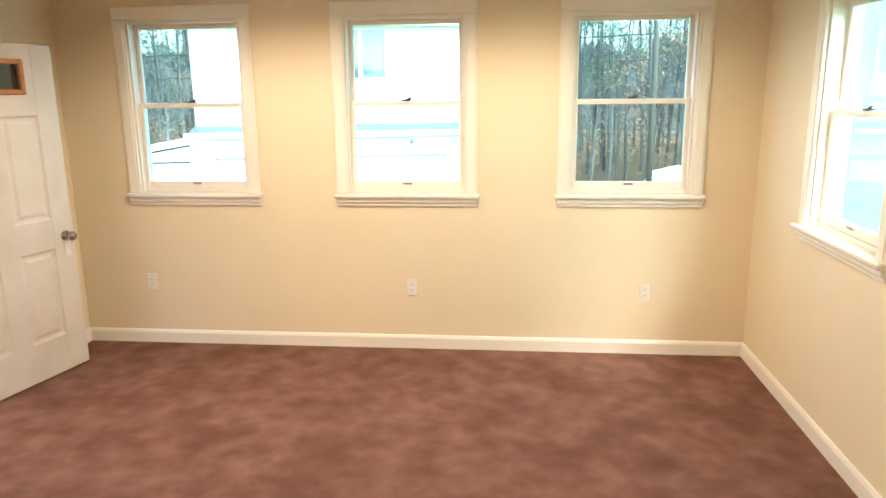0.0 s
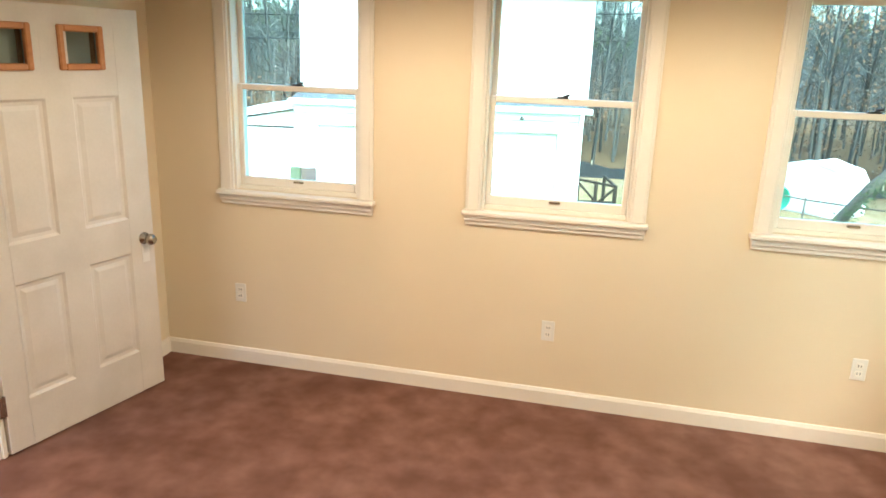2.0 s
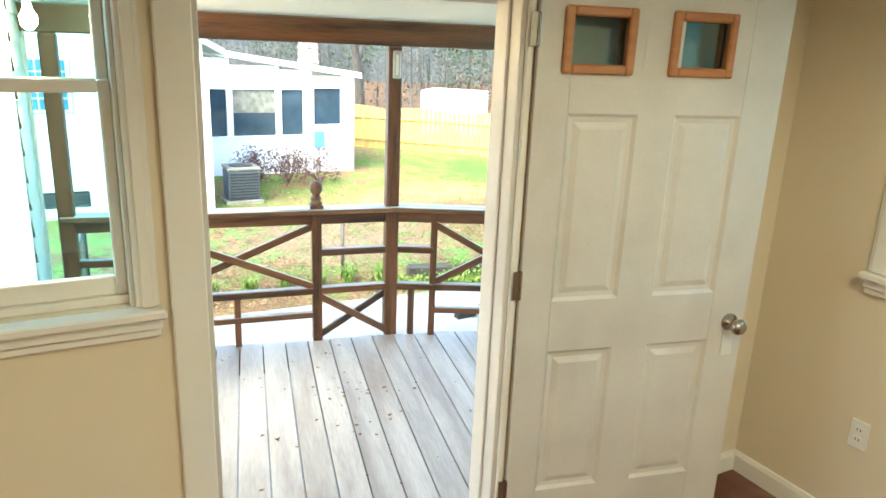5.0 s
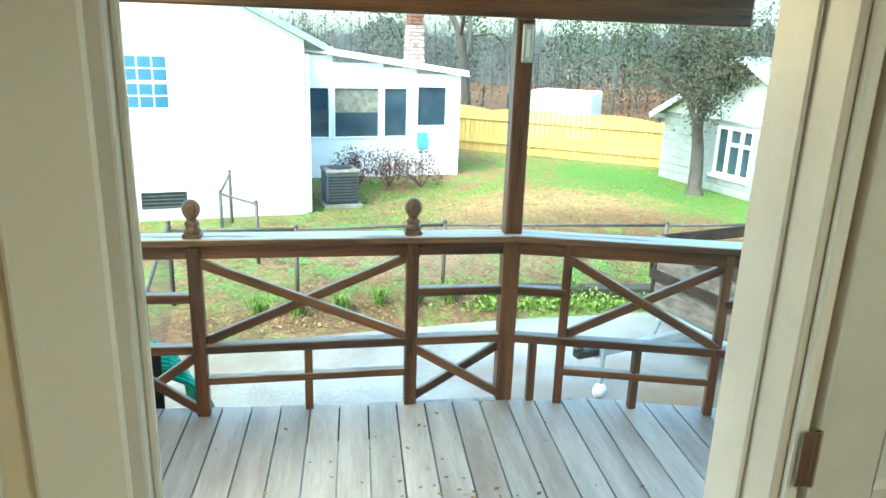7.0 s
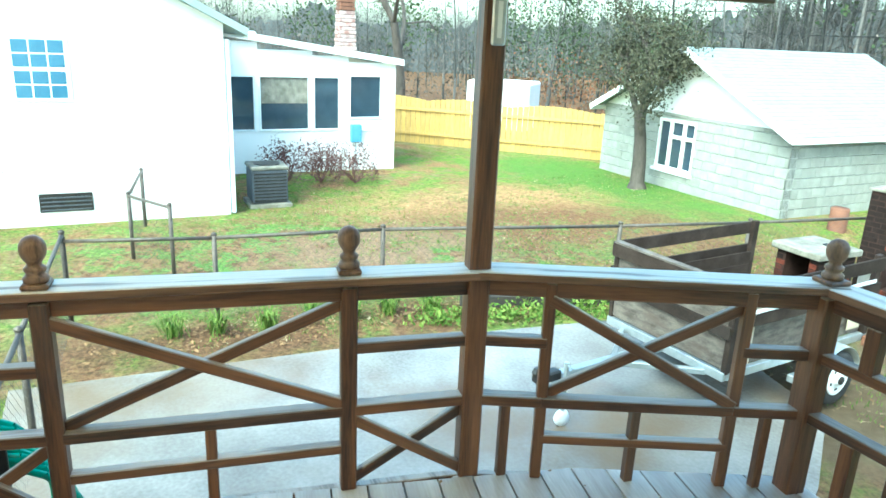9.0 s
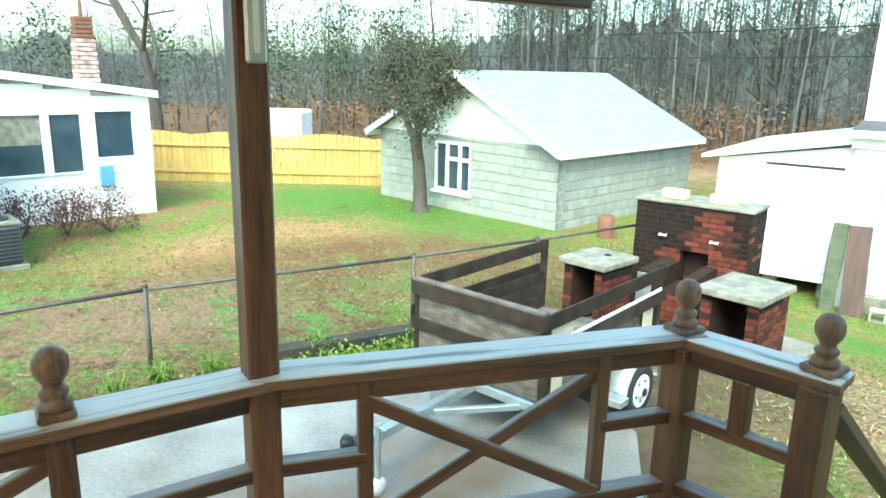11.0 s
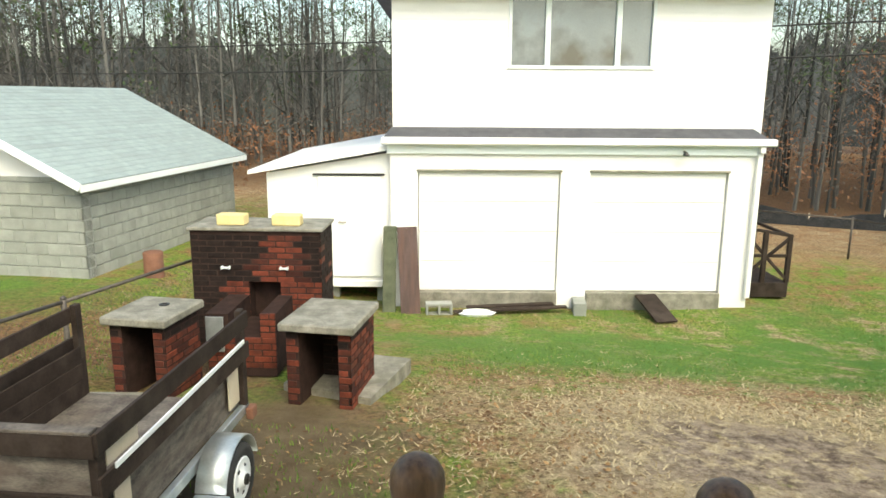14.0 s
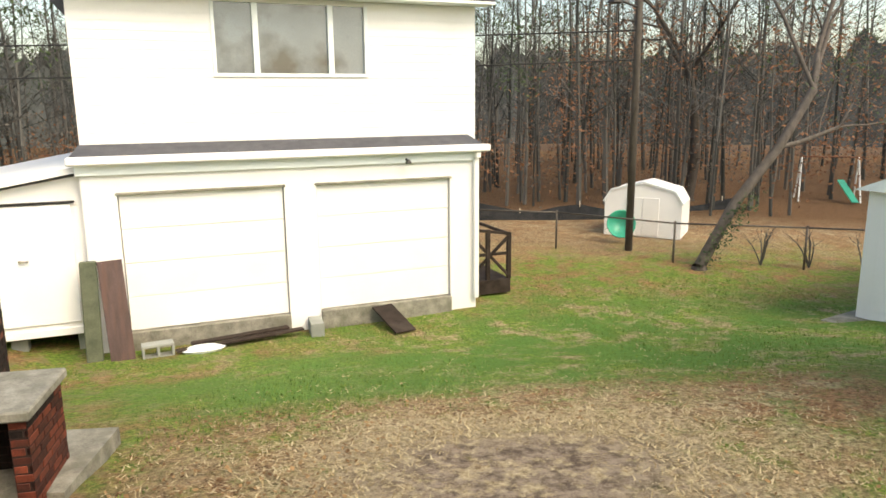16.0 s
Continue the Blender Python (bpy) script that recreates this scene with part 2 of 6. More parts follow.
BALL_WOOD = material("turned_finial_wood", (0.055, 0.026, 0.013), (0.30, 0.165, 0.085), 14, 0.45, 0.4, fine=110, stretch=(1, 1, 0.2), stain=(0.06, 0.042, 0.03), stain_scale=16, stain_amount=0.7, bump_dist=0.003)
SIDING = material("white_siding", (0.82, 0.81, 0.80), (0.87, 0.86, 0.85), 1.2, 0.5, 0.05, stain=(0.74, 0.75, 0.73), stain_scale=0.8, stain_amount=0.4)
SOFFIT = material("white_soffit", (0.76, 0.80, 0.80), (0.8, 0.84, 0.84), 2, 0.6, 0.05)
WHITE_PAINT = material("white_garage_paint", (0.80, 0.78, 0.76), (0.86, 0.84, 0.82), 1.5, 0.5, 0.05, stain=(0.72, 0.71, 0.68), stain_scale=1.0, stain_amount=0.3)
CONCRETE = material("damp_concrete", (0.15, 0.135, 0.115), (0.30, 0.285, 0.26), 1.3, 0.26, 0.25, fine=30, stain=(0.15, 0.10, 0.055), stain_scale=0.6, stain_amount=0.8, bump_dist=0.004)
SLAB = material("grey_cast_slab", (0.13, 0.12, 0.095), (0.33, 0.31, 0.255), 7, 0.75, 0.5, fine=50, stain=(0.12, 0.115, 0.08), stain_scale=4, stain_amount=0.6, bump_dist=0.008)
BLOCK = material("grey_concrete_block", (0.245, 0.255, 0.23), (0.345, 0.355, 0.325), 5, 0.85, 0.4, fine=60, vary=0.05, stain=(0.20, 0.215, 0.19), stain_scale=1.6, stain_amount=0.5, bump_dist=0.005)
MORTAR = material("mortar", (0.42, 0.43, 0.40), (0.50, 0.51, 0.48), 8, 0.9, 0.3)
SOOT_MORTAR = material("sooty_mortar", (0.02, 0.013, 0.011), (0.05, 0.028, 0.023), 8, 0.9, 0.3, spec=0.15)
BRICK = material("red_brick", (0.082, 0.019, 0.011), (0.185, 0.043, 0.022), 9, 0.72, 0.4, fine=60, vary=0.22, spec=0.25, stain=(0.025, 0.013, 0.010), stain_scale=4, stain_amount=0.75, bump_dist=0.006)
# Soot on the chimney; also the darkest brick of the side tables.
BLACK_BRICK = material("near_black_brick", (0.011, 0.008, 0.007), (0.026, 0.017, 0.014), 9, 0.85, 0.35, fine=70, vary=0.15, bump_dist=0.005, spec=0.15)
YELLOW_BRICK = material("pale_yellow_block", (0.62, 0.50, 0.22), (0.7, 0.58, 0.3), 8, 0.8, 0.2)
SHINGLE = material("grey_green_shingle", (0.235, 0.285, 0.28), (0.31, 0.365, 0.355), 5, 0.7, 0.4, fine=50, vary=0.04, stain=(0.20, 0.23, 0.22), stain_scale=1.2, stain_amount=0.4, bump_dist=0.005)
DARK_SHINGLE = material("dark_shingle", (0.05, 0.05, 0.06), (0.09, 0.09, 0.1), 6, 0.8, 0.3)
FENCE_WOOD = material("new_yellow_pine", (0.44, 0.28, 0.07), (0.55, 0.37, 0.12), 5, 0.65, 0.2, stretch=(4, 4, 1), fine=40, vary=0.12, stain=(0.34, 0.22, 0.08), stain_scale=2, stain_amount=0.4)
GALV = material("galvanised_steel", (0.38, 0.42, 0.43), (0.52, 0.56, 0.57), 12, 0.4, 0.05, metal=0.7)
RUST = material("rusted_steel", (0.14, 0.06, 0.035), (0.22, 0.10, 0.06), 7, 0.75, 0.2, stain=(0.09, 0.06, 0.05), stain_scale=3, stain_amount=0.5)
OLD_PIPE = material("dull_fence_pipe", (0.060, 0.050, 0.042), (0.13, 0.112, 0.095), 12, 0.6, 0.1, metal=0.3)
PLANK_DARK = material("dark_weathered_plank", (0.019, 0.013, 0.010), (0.046, 0.032, 0.025), 6, 0.75, 0.3, stretch=(1, 1, 1), fine=50, vary=0.2, stain=(0.09, 0.072, 0.06), stain_scale=3, stain_amount=0.25, bump_dist=0.004, spec=0.2)
PLY_GREY = material("grey_weathered_plywood", (0.035, 0.027, 0.022), (0.20, 0.17, 0.14), 6, 0.75, 0.25, stretch=(1, 1, 3), fine=40, stain=(0.09, 0.065, 0.05), stain_scale=3.5, stain_amount=0.65)
PLY_PALE = material("pale_plywood", (0.50, 0.42, 0.30), (0.6, 0.52, 0.4), 5, 0.7, 0.15)
RUBBER = material("tyre_rubber", (0.015, 0.015, 0.016), (0.03, 0.03, 0.03), 12, 0.75, 0.2)
WHITE_RIM = material("white_wheel_rim", (0.72, 0.74, 0.75), (0.8, 0.82, 0.82), 8, 0.35, 0.05)
GREEN_POST = material("mossy_green_board", (0.06, 0.07, 0.043), (0.13, 0.14, 0.09), 6, 0.85, 0.3)
BLACK_TIMBER = material("black_rotten_timber", (0.018, 0.016, 0.014), (0.05, 0.043, 0.036), 6, 0.8, 0.5, bump_dist=0.01)
DARK_RUST = material("dark_rusted_sheet", (0.055, 0.032, 0.030), (0.115, 0.070, 0.062), 5, 0.7, 0.3, stretch=(3, 3, 0.5), stain=(0.16, 0.075, 0.045), stain_scale=3, stain_amount=0.45)
TEAL_FILL = material("pale_teal_fill", (0.20, 0.43, 0.44), (0.25, 0.48, 0.49), 2, 0.6, 0.05)
SOOT_RED = material("sooty_red_brick", (0.035, 0.012, 0.009), (0.085, 0.024, 0.015), 9, 0.75, 0.4, fine=60, vary=0.25, spec=0.2, stain=(0.012, 0.009, 0.008), stain_scale=4, stain_amount=0.6, bump_dist=0.006)
GREEN_PLASTIC = material("green_plastic", (0.02, 0.30, 0.20), (0.03, 0.38, 0.26), 6, 0.4, 0.0)
BLUE_BOX = material("blue_meter_box", (0.10, 0.28, 0.48), (0.14, 0.34, 0.55), 6, 0.5, 0.0)
AC_GREY = material("dark_grey_enamel", (0.06, 0.07, 0.085), (0.09, 0.10, 0.12), 8, 0.5, 0.1)
BARK = material("grey_brown_bark", (0.045, 0.037, 0.030), (0.105, 0.088, 0.074), 8, 0.9, 0.6, stretch=(1, 1, 0.3), fine=40, bump_dist=0.02)

# ---- the room ----
ROOM_E, ROOM_S, CEIL, THICK = 4.58, -6.4, 2.44, 0.15


def wall_with_openings(name, along, lo, hi, fixed0, fixed1, z0, z1, openings, label):
    """A wall along x or y from lo to hi, cut by (from, to, bottom, top)."""
    mb = MB()

    def put(a, b, c, d):
        if b - a > 1e-4 and d - c > 1e-4:
            if along == "x":
                mb.box(a, b, fixed0, fixed1, c, d)
            else:
                mb.box(fixed0, fixed1, a, b, c, d)
    at = lo
    for a, b, c, d in sorted(openings):
        put(at, a, z0, z1)
        put(a, b, z0, c)
        put(a, b, d, z1)
        at = b
    put(at, hi, z0, z1)
    return solid(name, mb, WALL_PAINT, label, "wall", "structure")


SILL, HEAD = 1.085, 2.215
NORTH_WINDOWS = [(0.51, 1.27), (1.965, 2.735), (3.415, 4.165)]
wall_with_openings("wall_north", "x", -THICK, ROOM_E + THICK, 0.0, THICK, -0.25, CEIL + 0.1, [(a, b, SILL, HEAD) for a, b in NORTH_WINDOWS], "cream painted wall with three windows")
DOOR_Y0, DOOR_Y1, DOOR_TOP = -2.295, -1.31, 2.05
WEST_WINDOW = (-3.19, -2.465)
wall_with_openings("wall_west", "y", ROOM_S, 0.0, -THICK, 0.0, -0.25, CEIL + 0.1, [(DOOR_Y0, DOOR_Y1, -0.02, DOOR_TOP), (*WEST_WINDOW, SILL + 0.06, HEAD)], "cream painted wall with the doorway to the deck")
EAST_WINDOW = (-1.58, -0.84)
wall_with_openings("wall_east", "y", ROOM_S, 0.0, ROOM_E, ROOM_E + THICK, -0.25, CEIL + 0.1, [(*EAST_WINDOW, SILL - 0.04, HEAD - 0.04)], "cream painted wall with one window")
wall_with_openings("wall_south", "x", -THICK, ROOM_E + THICK, ROOM_S - THICK, ROOM_S, -0.25, CEIL + 0.1, [], "plain cream painted wall")
solid("ceiling", MB().box(-THICK, ROOM_E + THICK, ROOM_S - THICK, THICK, CEIL, CEIL + 0.05), CEIL_PAINT, "white painted ceiling", "ceiling", "structure")
solid("floor", MB().box(0.0, ROOM_E, ROOM_S, 0.0, -0.2, FLOOR), CARPET, "mottled chocolate brown carpet", "floor", "structure")

prof = [(0.0, 0.0), (0.016, 0.0), (0.016, 0.075), (0.008, 0.092), (0.0, 0.095)]


def skirting(p, q, inward):
    mb = MB()
    p, q, n = Vector((*p, 0)), Vector((*q, 0)), Vector((*inward, 0))
    v = [c + n * d + Vector((0, 0, h)) for c in (p, q) for d, h in prof]
    k = len(prof)
    mb.add(v, [(i, (i + 1) % k, k + (i + 1) % k, k + i) for i in range(k)] + [tuple(range(k))[::-1], tuple(range(k, 2 * k))])
    return mb


for nm, p, q, inward in (("baseboard_north", (0, 0), (ROOM_E, 0), (0, -1)), ("baseboard_west", (0, -1.27), (0, -0.016), (1, 0)), ("baseboard_east", (ROOM_E, ROOM_S), (ROOM_E, -0.016), (-1, 0)), ("baseboard_west_south", (0, ROOM_S), (0, -2.385), (1, 0))):
    solid(nm, skirting(p, q, inward), TRIM_PAINT, "cream painted baseboard", "baseboard", "structure")


def sash_window(name, width, height, m, label, cw=0.085):
    """A double-hung window; x runs along the wall, y out of the room, z up from the sill."""
    w = thing(name, label, "window", m, kind="structure")
    half, dep = width / 2, THICK
    for nm, a, b, c, d in (("casing", -half - cw, -half, 0.0, height), ("casing", half, half + cw, 0.0, height), ("casing", -half - cw, half + cw, height, height + cw)):
        mb = MB().box(a, b, -0.02, 0.0, c, d, 0.004)
        mb.box(a + 0.012, b - 0.012, -0.027, -0.018, c + (0.012 if nm == "x" else 0), d - 0.002, 0.004)
        part("casing", mb, TRIM_PAINT, w)
    st = MB().box(-half - cw - 0.014, half + cw + 0.014, -0.055, 0.03, -0.028, -0.002, 0.006)
    part("window_sill", st, TRIM_PAINT, w)
    ap = MB().box(-half - cw - 0.004, half + cw + 0.004, -0.032, 0.0, -0.062, -0.028, 0.006)
    ap.box(-half - cw, half + cw, -0.018, 0.0, -0.085, -0.062, 0.004)
    part("apron", ap, TRIM_PAINT, w)
    jb = MB()
    jb.box(-half, -half + 0.012, 0.002, dep, 0, height, 0.002).box(half - 0.012, half, 0.002, dep, 0, height, 0.002)
    jb.box(-half + 0.012, half - 0.012, 0.002, dep, height - 0.022, height, 0.002).box(-half + 0.012, half - 0.012, 0.032, dep, 0, 0.022, 0.002)
    part("window_frame", jb, TRIM_PAINT, w)
    inner = half - 0.012
    mid = height * 0.515

    def sash(nm, y, z0, z1, rail):
        mb = MB()
        s = 0.028
        mb.box(-inner, -inner + s, y, y + 0.03, z0, z1, 0.004).box(inner - s, inner, y, y + 0.03, z0, z1, 0.004)
        mb.box(-inner + s, inner - s, y, y + 0.03, z0, z0 + rail, 0.004).box(-inner + s, inner - s, y, y + 0.03, z1 - 0.032, z1, 0.004)
        so = part(nm, mb, TRIM_PAINT, w)
        pane = part("pane", MB().box(-inner + s, inner - s, y + 0.012, y + 0.016, z0 + rail, z1 - 0.032), PANE, so, "clear glass pane")
        pane.visible_shadow = False
        return so
    low = sash("lower_sash", 0.045, 0.022, mid + 0.016, 0.05)
    sash("upper_sash", 0.08, mid - 0.016, height - 0.022, 0.032)
    lk = MB().box(-0.03, 0.03, 0.040, 0.075, mid + 0.016, mid + 0.026, 0.003)
    lk.rod((0.0, 0.055, mid + 0.026), (0.035, 0.055, mid + 0.036), 0.006)
    part("sash_lock", lk, DARK, low, "dark metal sash lock")
    part("sash_lift", MB().box(-0.03, 0.03, 0.03, 0.045, 0.052, 0.064, 0.003), NICKEL, low, "small metal sash lift")
    return w


H_N = HEAD - SILL
for k, (a, b) in enumerate(NORTH_WINDOWS):
    sash_window("window_%d" % (k + 1), b - a, H_N, pose((a + b) / 2, 0, SILL), "cream framed double-hung sash window")
sash_window("window_4", EAST_WINDOW[1] - EAST_WINDOW[0], H_N, pose(ROOM_E, sum(EAST_WINDOW) / 2, SILL - 0.04, 0, 0, -90), "cream framed double-hung sash window")
sash_window("window_5", WEST_WINDOW[1] - WEST_WINDOW[0], HEAD - SILL - 0.06, pose(0, sum(WEST_WINDOW) / 2, SILL + 0.06, 0, 0, 90), "cream framed double-hung sash window by the door", 0.055)

# doorway and door leaf
dw = thing("door_1", "white six-panel door standing wide open into the room", "door", kind="structure")
jm = MB()
jm.box(-THICK, 0.0, DOOR_Y0, DOOR_Y0 + 0.022, -0.02, DOOR_TOP, 0.003)
jm.box(-THICK, 0.0, DOOR_Y1 - 0.022, DOOR_Y1, -0.02, DOOR_TOP, 0.003)
jm.box(-THICK - 0.02, 0.0, DOOR_Y0 + 0.03, DOOR_Y1 - 0.03, DOOR_TOP - 0.03, DOOR_TOP, 0.003)
jm.box(-0.09, -0.06, DOOR_Y0 + 0.022, DOOR_Y0 + 0.032, -0.02, DOOR_TOP - 0.03, 0.003)
jm.box(-0.09, -0.06, DOOR_Y1 - 0.032, DOOR_Y1 - 0.022, -0.02, DOOR_TOP - 0.03, 0.003)
part("door_frame", jm, DOOR_PAINT, dw)
cs = MB()
cs.box(0.0, 0.018, DOOR_Y0 - 0.085, DOOR_Y0 + 0.006, 0, DOOR_TOP + 0.085, 0.004)
part("casing", cs, TRIM_PAINT, dw)
cs2 = MB().box(0.0, 0.016, DOOR_Y1 - 0.006, DOOR_Y1 + 0.02, 0, DOOR_TOP + 0.085, 0.004)
part("casing", cs2, TRIM_PAINT, dw)
part("casing", MB().box(0.0, 0.018, DOOR_Y0 + 0.006, DOOR_Y1 - 0.006, DOOR_TOP - 0.006, DOOR_TOP + 0.085, 0.004), TRIM_PAINT, dw)
part("threshold", MB().box(-THICK - 0.05, 0.02, DOOR_Y0 + 0.03, DOOR_Y1 - 0.03, -0.03, 0.008, 0.006), NICKEL, dw, "metal door threshold")

LEAF_W, LEAF_H, LEAF_T = 0.905, 2.03, 0.044
hinge = Vector((0.03, -1.285, 0.01))
turn = math.degrees(math.atan2(0.885, 0.205))
leaf = thing("door_leaf", "white six-panel door leaf with two small oak-framed lights, standing open", "door", pose(*hinge, 0, 0, turn))
COLS = [(0.115, 0.365), (0.50, 0.755)]
ROWS_P = [(0.24, 0.80), (0.985, 1.62)]
LITES = [(0.080, 0.325), (0.452, 0.69)]
LITE_Z = (1.742, 1.945)
body = MB()
# stiles and rails as a frame round recessed panels
body.box(0, COLS[0][0], 0, LEAF_T, 0, LEAF_H, 0.002)
body.box(COLS[0][1], COLS[1][0], 0, LEAF_T, 0, LEAF_H, 0.0)
body.box(COLS[1][1], LEAF_W, 0, LEAF_T, 0, LEAF_H, 0.002)
for a, b in COLS:
    zs = [0.0, *[z for r in ROWS_P for z in r], LITE_Z[0] + 0.02, LITE_Z[1] - 0.02, LEAF_H]
    for k in range(0, len(zs), 2):
        body.box(a, b, 0, LEAF_T, zs[k], zs[k + 1])
for (a, b), (c, d) in zip(COLS, LITES):
    body.box(d - 0.02, b, 0.001, LEAF_T - 0.001, LITE_Z[0] + 0.02, LITE_Z[1] - 0.02)
part("door_slab", body, DOOR_PAINT, leaf)
for a, b in COLS:
    for c, d in ROWS_P:
        mb = MB()
        for s, y0, y1 in ((0, 0.0, 1.0), (1, LEAF_T, -1.0)):
            rings = [(0.0, 0.0), (0.012, 0.010), (0.028, 0.012), (0.05, 0.004)]
            v = [(x, y0 + y1 * dep, z) for ins, dep in rings for x, z in ((a + ins, c + ins), (b - ins, c + ins), (b - ins, d - ins), (a + ins, d - ins))]
            f = [(4 * j + i, 4 * j + (i + 1) % 4, 4 * j + 4 + (i + 1) % 4, 4 * j + 4 + i) for j in range(3) for i in range(4)] + [(12, 13, 14, 15)]
            mb.add(v, [q if s else q[::-1] for q in f])
        part("panel", mb, DOOR_PAINT, leaf)
for a, b in LITES:
    mb = MB()
    z0, z1 = LITE_Z
    for y0, y1 in ((-0.016, 0.012), (LEAF_T - 0.012, LEAF_T + 0.016)):
        mb.box(a, a + 0.03, y0, y1, z0, z1, 0.006).box(b - 0.03, b, y0, y1, z0, z1, 0.006)
        mb.box(a + 0.03, b - 0.03, y0, y1, z0, z0 + 0.03, 0.006).box(a + 0.03, b - 0.03, y0, y1, z1 - 0.03, z1, 0.006)
    lf = part("light_frame", mb, LITE_WOOD, leaf, "oak-stained frame of a small door light")
    pn = part("pane", MB().box(a + 0.02, b - 0.02, LEAF_T / 2 - 0.003, LEAF_T / 2 + 0.003, z0 + 0.02, z1 - 0.02), PANE_GREY, lf)
    pn.visible_shadow = False
kn = MB()
for s in (-1, 1):
    mk = pose(LEAF_W - 0.065, LEAF_T / 2 + s * LEAF_T / 2, 0.865, -90 * s, 0, 0)
    kn.lathe([(0.033, 0.0), (0.033, 0.006), (0.012, 0.012), (0.012, 0.034), (0.026, 0.042), (0.031, 0.055), (0.024, 0.07), (0.006, 0.074)], 18, mk)
part("door_knob", kn, NICKEL, leaf, "nickel door knob", True)
tag = MB().box(LEAF_W - 0.085, LEAF_W - 0.04, -0.006, -0.003, 0.735, 0.835)
part("hang_tag", tag, PLASTIC, leaf, "pale paper tag hanging below the knob")
for z in (0.2, 1.0, 1.82):
    part("hinge", MB().rod((-0.004, 0.0, z), (-0.004, 0.0, z + 0.1), 0.008).box(-0.03, 0.0, -0.004, 0.0, z, z + 0.1), NICKEL, leaf)


def outlet(x, z):
    t = thing("wall_outlet", "white duplex socket plate on the cream wall", "socket", pose(x, 0, z), group="sockets under the windows")
    part("cover_plate", MB().box(-0.036, 0.036, -0.007, 0.0, -0.058, 0.058, 0.003), PLASTIC, t)
    for dz in (-0.02, 0.02):
        f = MB().box(-0.017, 0.017, -0.010, -0.007, dz - 0.014, dz + 0.014, 0.002)
        so = part("socket_face", f, TRIM_PAINT, t)
        part("slot", MB().box(-0.008, -0.005, -0.011, -0.010, dz - 0.005, dz + 0.006).box(0.005, 0.008, -0.011, -0.010, dz - 0.005, dz + 0.006), DARK, so)


for x, z in ((0.517, 0.45), (2.37, 0.437), (3.925, 0.428)):
    outlet(x, z)

glow = bpy.data.materials.new("lit_lens")
glow.use_nodes = True
gb = glow.node_tree.nodes["Principled BSDF"]
gb.inputs["Base Color"].default_value = (1, 0.8, 0.5, 1)
gb.inputs["Emission Color"].default_value = (1, 0.78, 0.5, 1)
gb.inputs["Emission Strength"].default_value = 1.5
for cx, cy in CANS:
    cl = thing("recessed_light", "round recessed ceiling light, lit warm", "lamp", pose(cx, cy, CEIL), group="recessed ceiling lights")
    part("trim_ring", MB().lathe([(0.095, 0.0), (0.10, -0.008), (0.075, -0.010), (0.07, 0.0)], 24), CEIL_PAINT, cl)
    part("lens", MB().lathe([(0.002, -0.004), (0.07, -0.004), (0.07, -0.002), (0.002, -0.002)], 20), glow, cl)
pl = thing("porch_light", "lit warm porch lamp below the soffit", "lamp", pose(-1.45, -2.66, 1.955))
part("base", MB().lathe([(0.06, -0.03), (0.07, -0.015), (0.07, 0.0)], 18), DARK, pl)
glow2 = glow.copy()
glow2.node_tree.nodes["Principled BSDF"].inputs["Emission Strength"].default_value = 14
pb = part("bulb", MB().lathe([(0.012, -0.03), (0.016, -0.06), (0.032, -0.09), (0.03, -0.12), (0.012, -0.14), (0.002, -0.142)], 14), glow2, pl, "", True)
pb.visible_shadow = False

# ---- the deck ----
ALONG = Vector((0.17, 0.985, 0)).normalized()
P_POST = Vector((-2.33, -0.70, 0))
POST = {"s": Vector((-2.675, -2.605, 0)), "a": Vector((-2.585, -2.20, 0)), "b": Vector((-2.415, -1.19, 0)), "p": P_POST, "q": Vector((-2.20, -0.44, 0)), "r": Vector((-1.86, 0.255, 0)), "c": Vector((-1.73, 0.52, 0)), "d": Vector((-1.30, 0.53, 0))}
RAIL_TOP, RAIL_MID = 0.78, 0.225
deck = thing("deck", "weathered grey board deck with gaps between the boards", "deck", kind="structure")
edge = [Vector(p) for p in ((-0.172, -3.05), (-2.86, -3.05), (-2.74, -2.55), (-2.39, -0.68), (-1.79, 0.585), (-0.172, 0.62))]
board_dir = Vector((-0.974, 0.225)).normalized()
across = Vector((0.225, 0.974)).normalized()


def clipped(poly):
    """The part of a plan polygon that lies inside the deck's outline."""
    for a, b in zip(edge, edge[1:] + edge[:1]):
        side = lambda p: (b.x - a.x) * (p.y - a.y) - (b.y - a.y) * (p.x - a.x)
        out = []
        for p, q in zip(poly, poly[1:] + poly[:1]):
            u, v = side(p), side(q)
            if u <= 0:
                out.append(p)
            if (u < 0) != (v < 0) and abs(u - v) > 1e-9:
                out.append(p.lerp(q, u / (u - v)))
        poly = out
        if len(poly) < 3:
            return []
    return poly


pitch, off = 0.146, -3.742
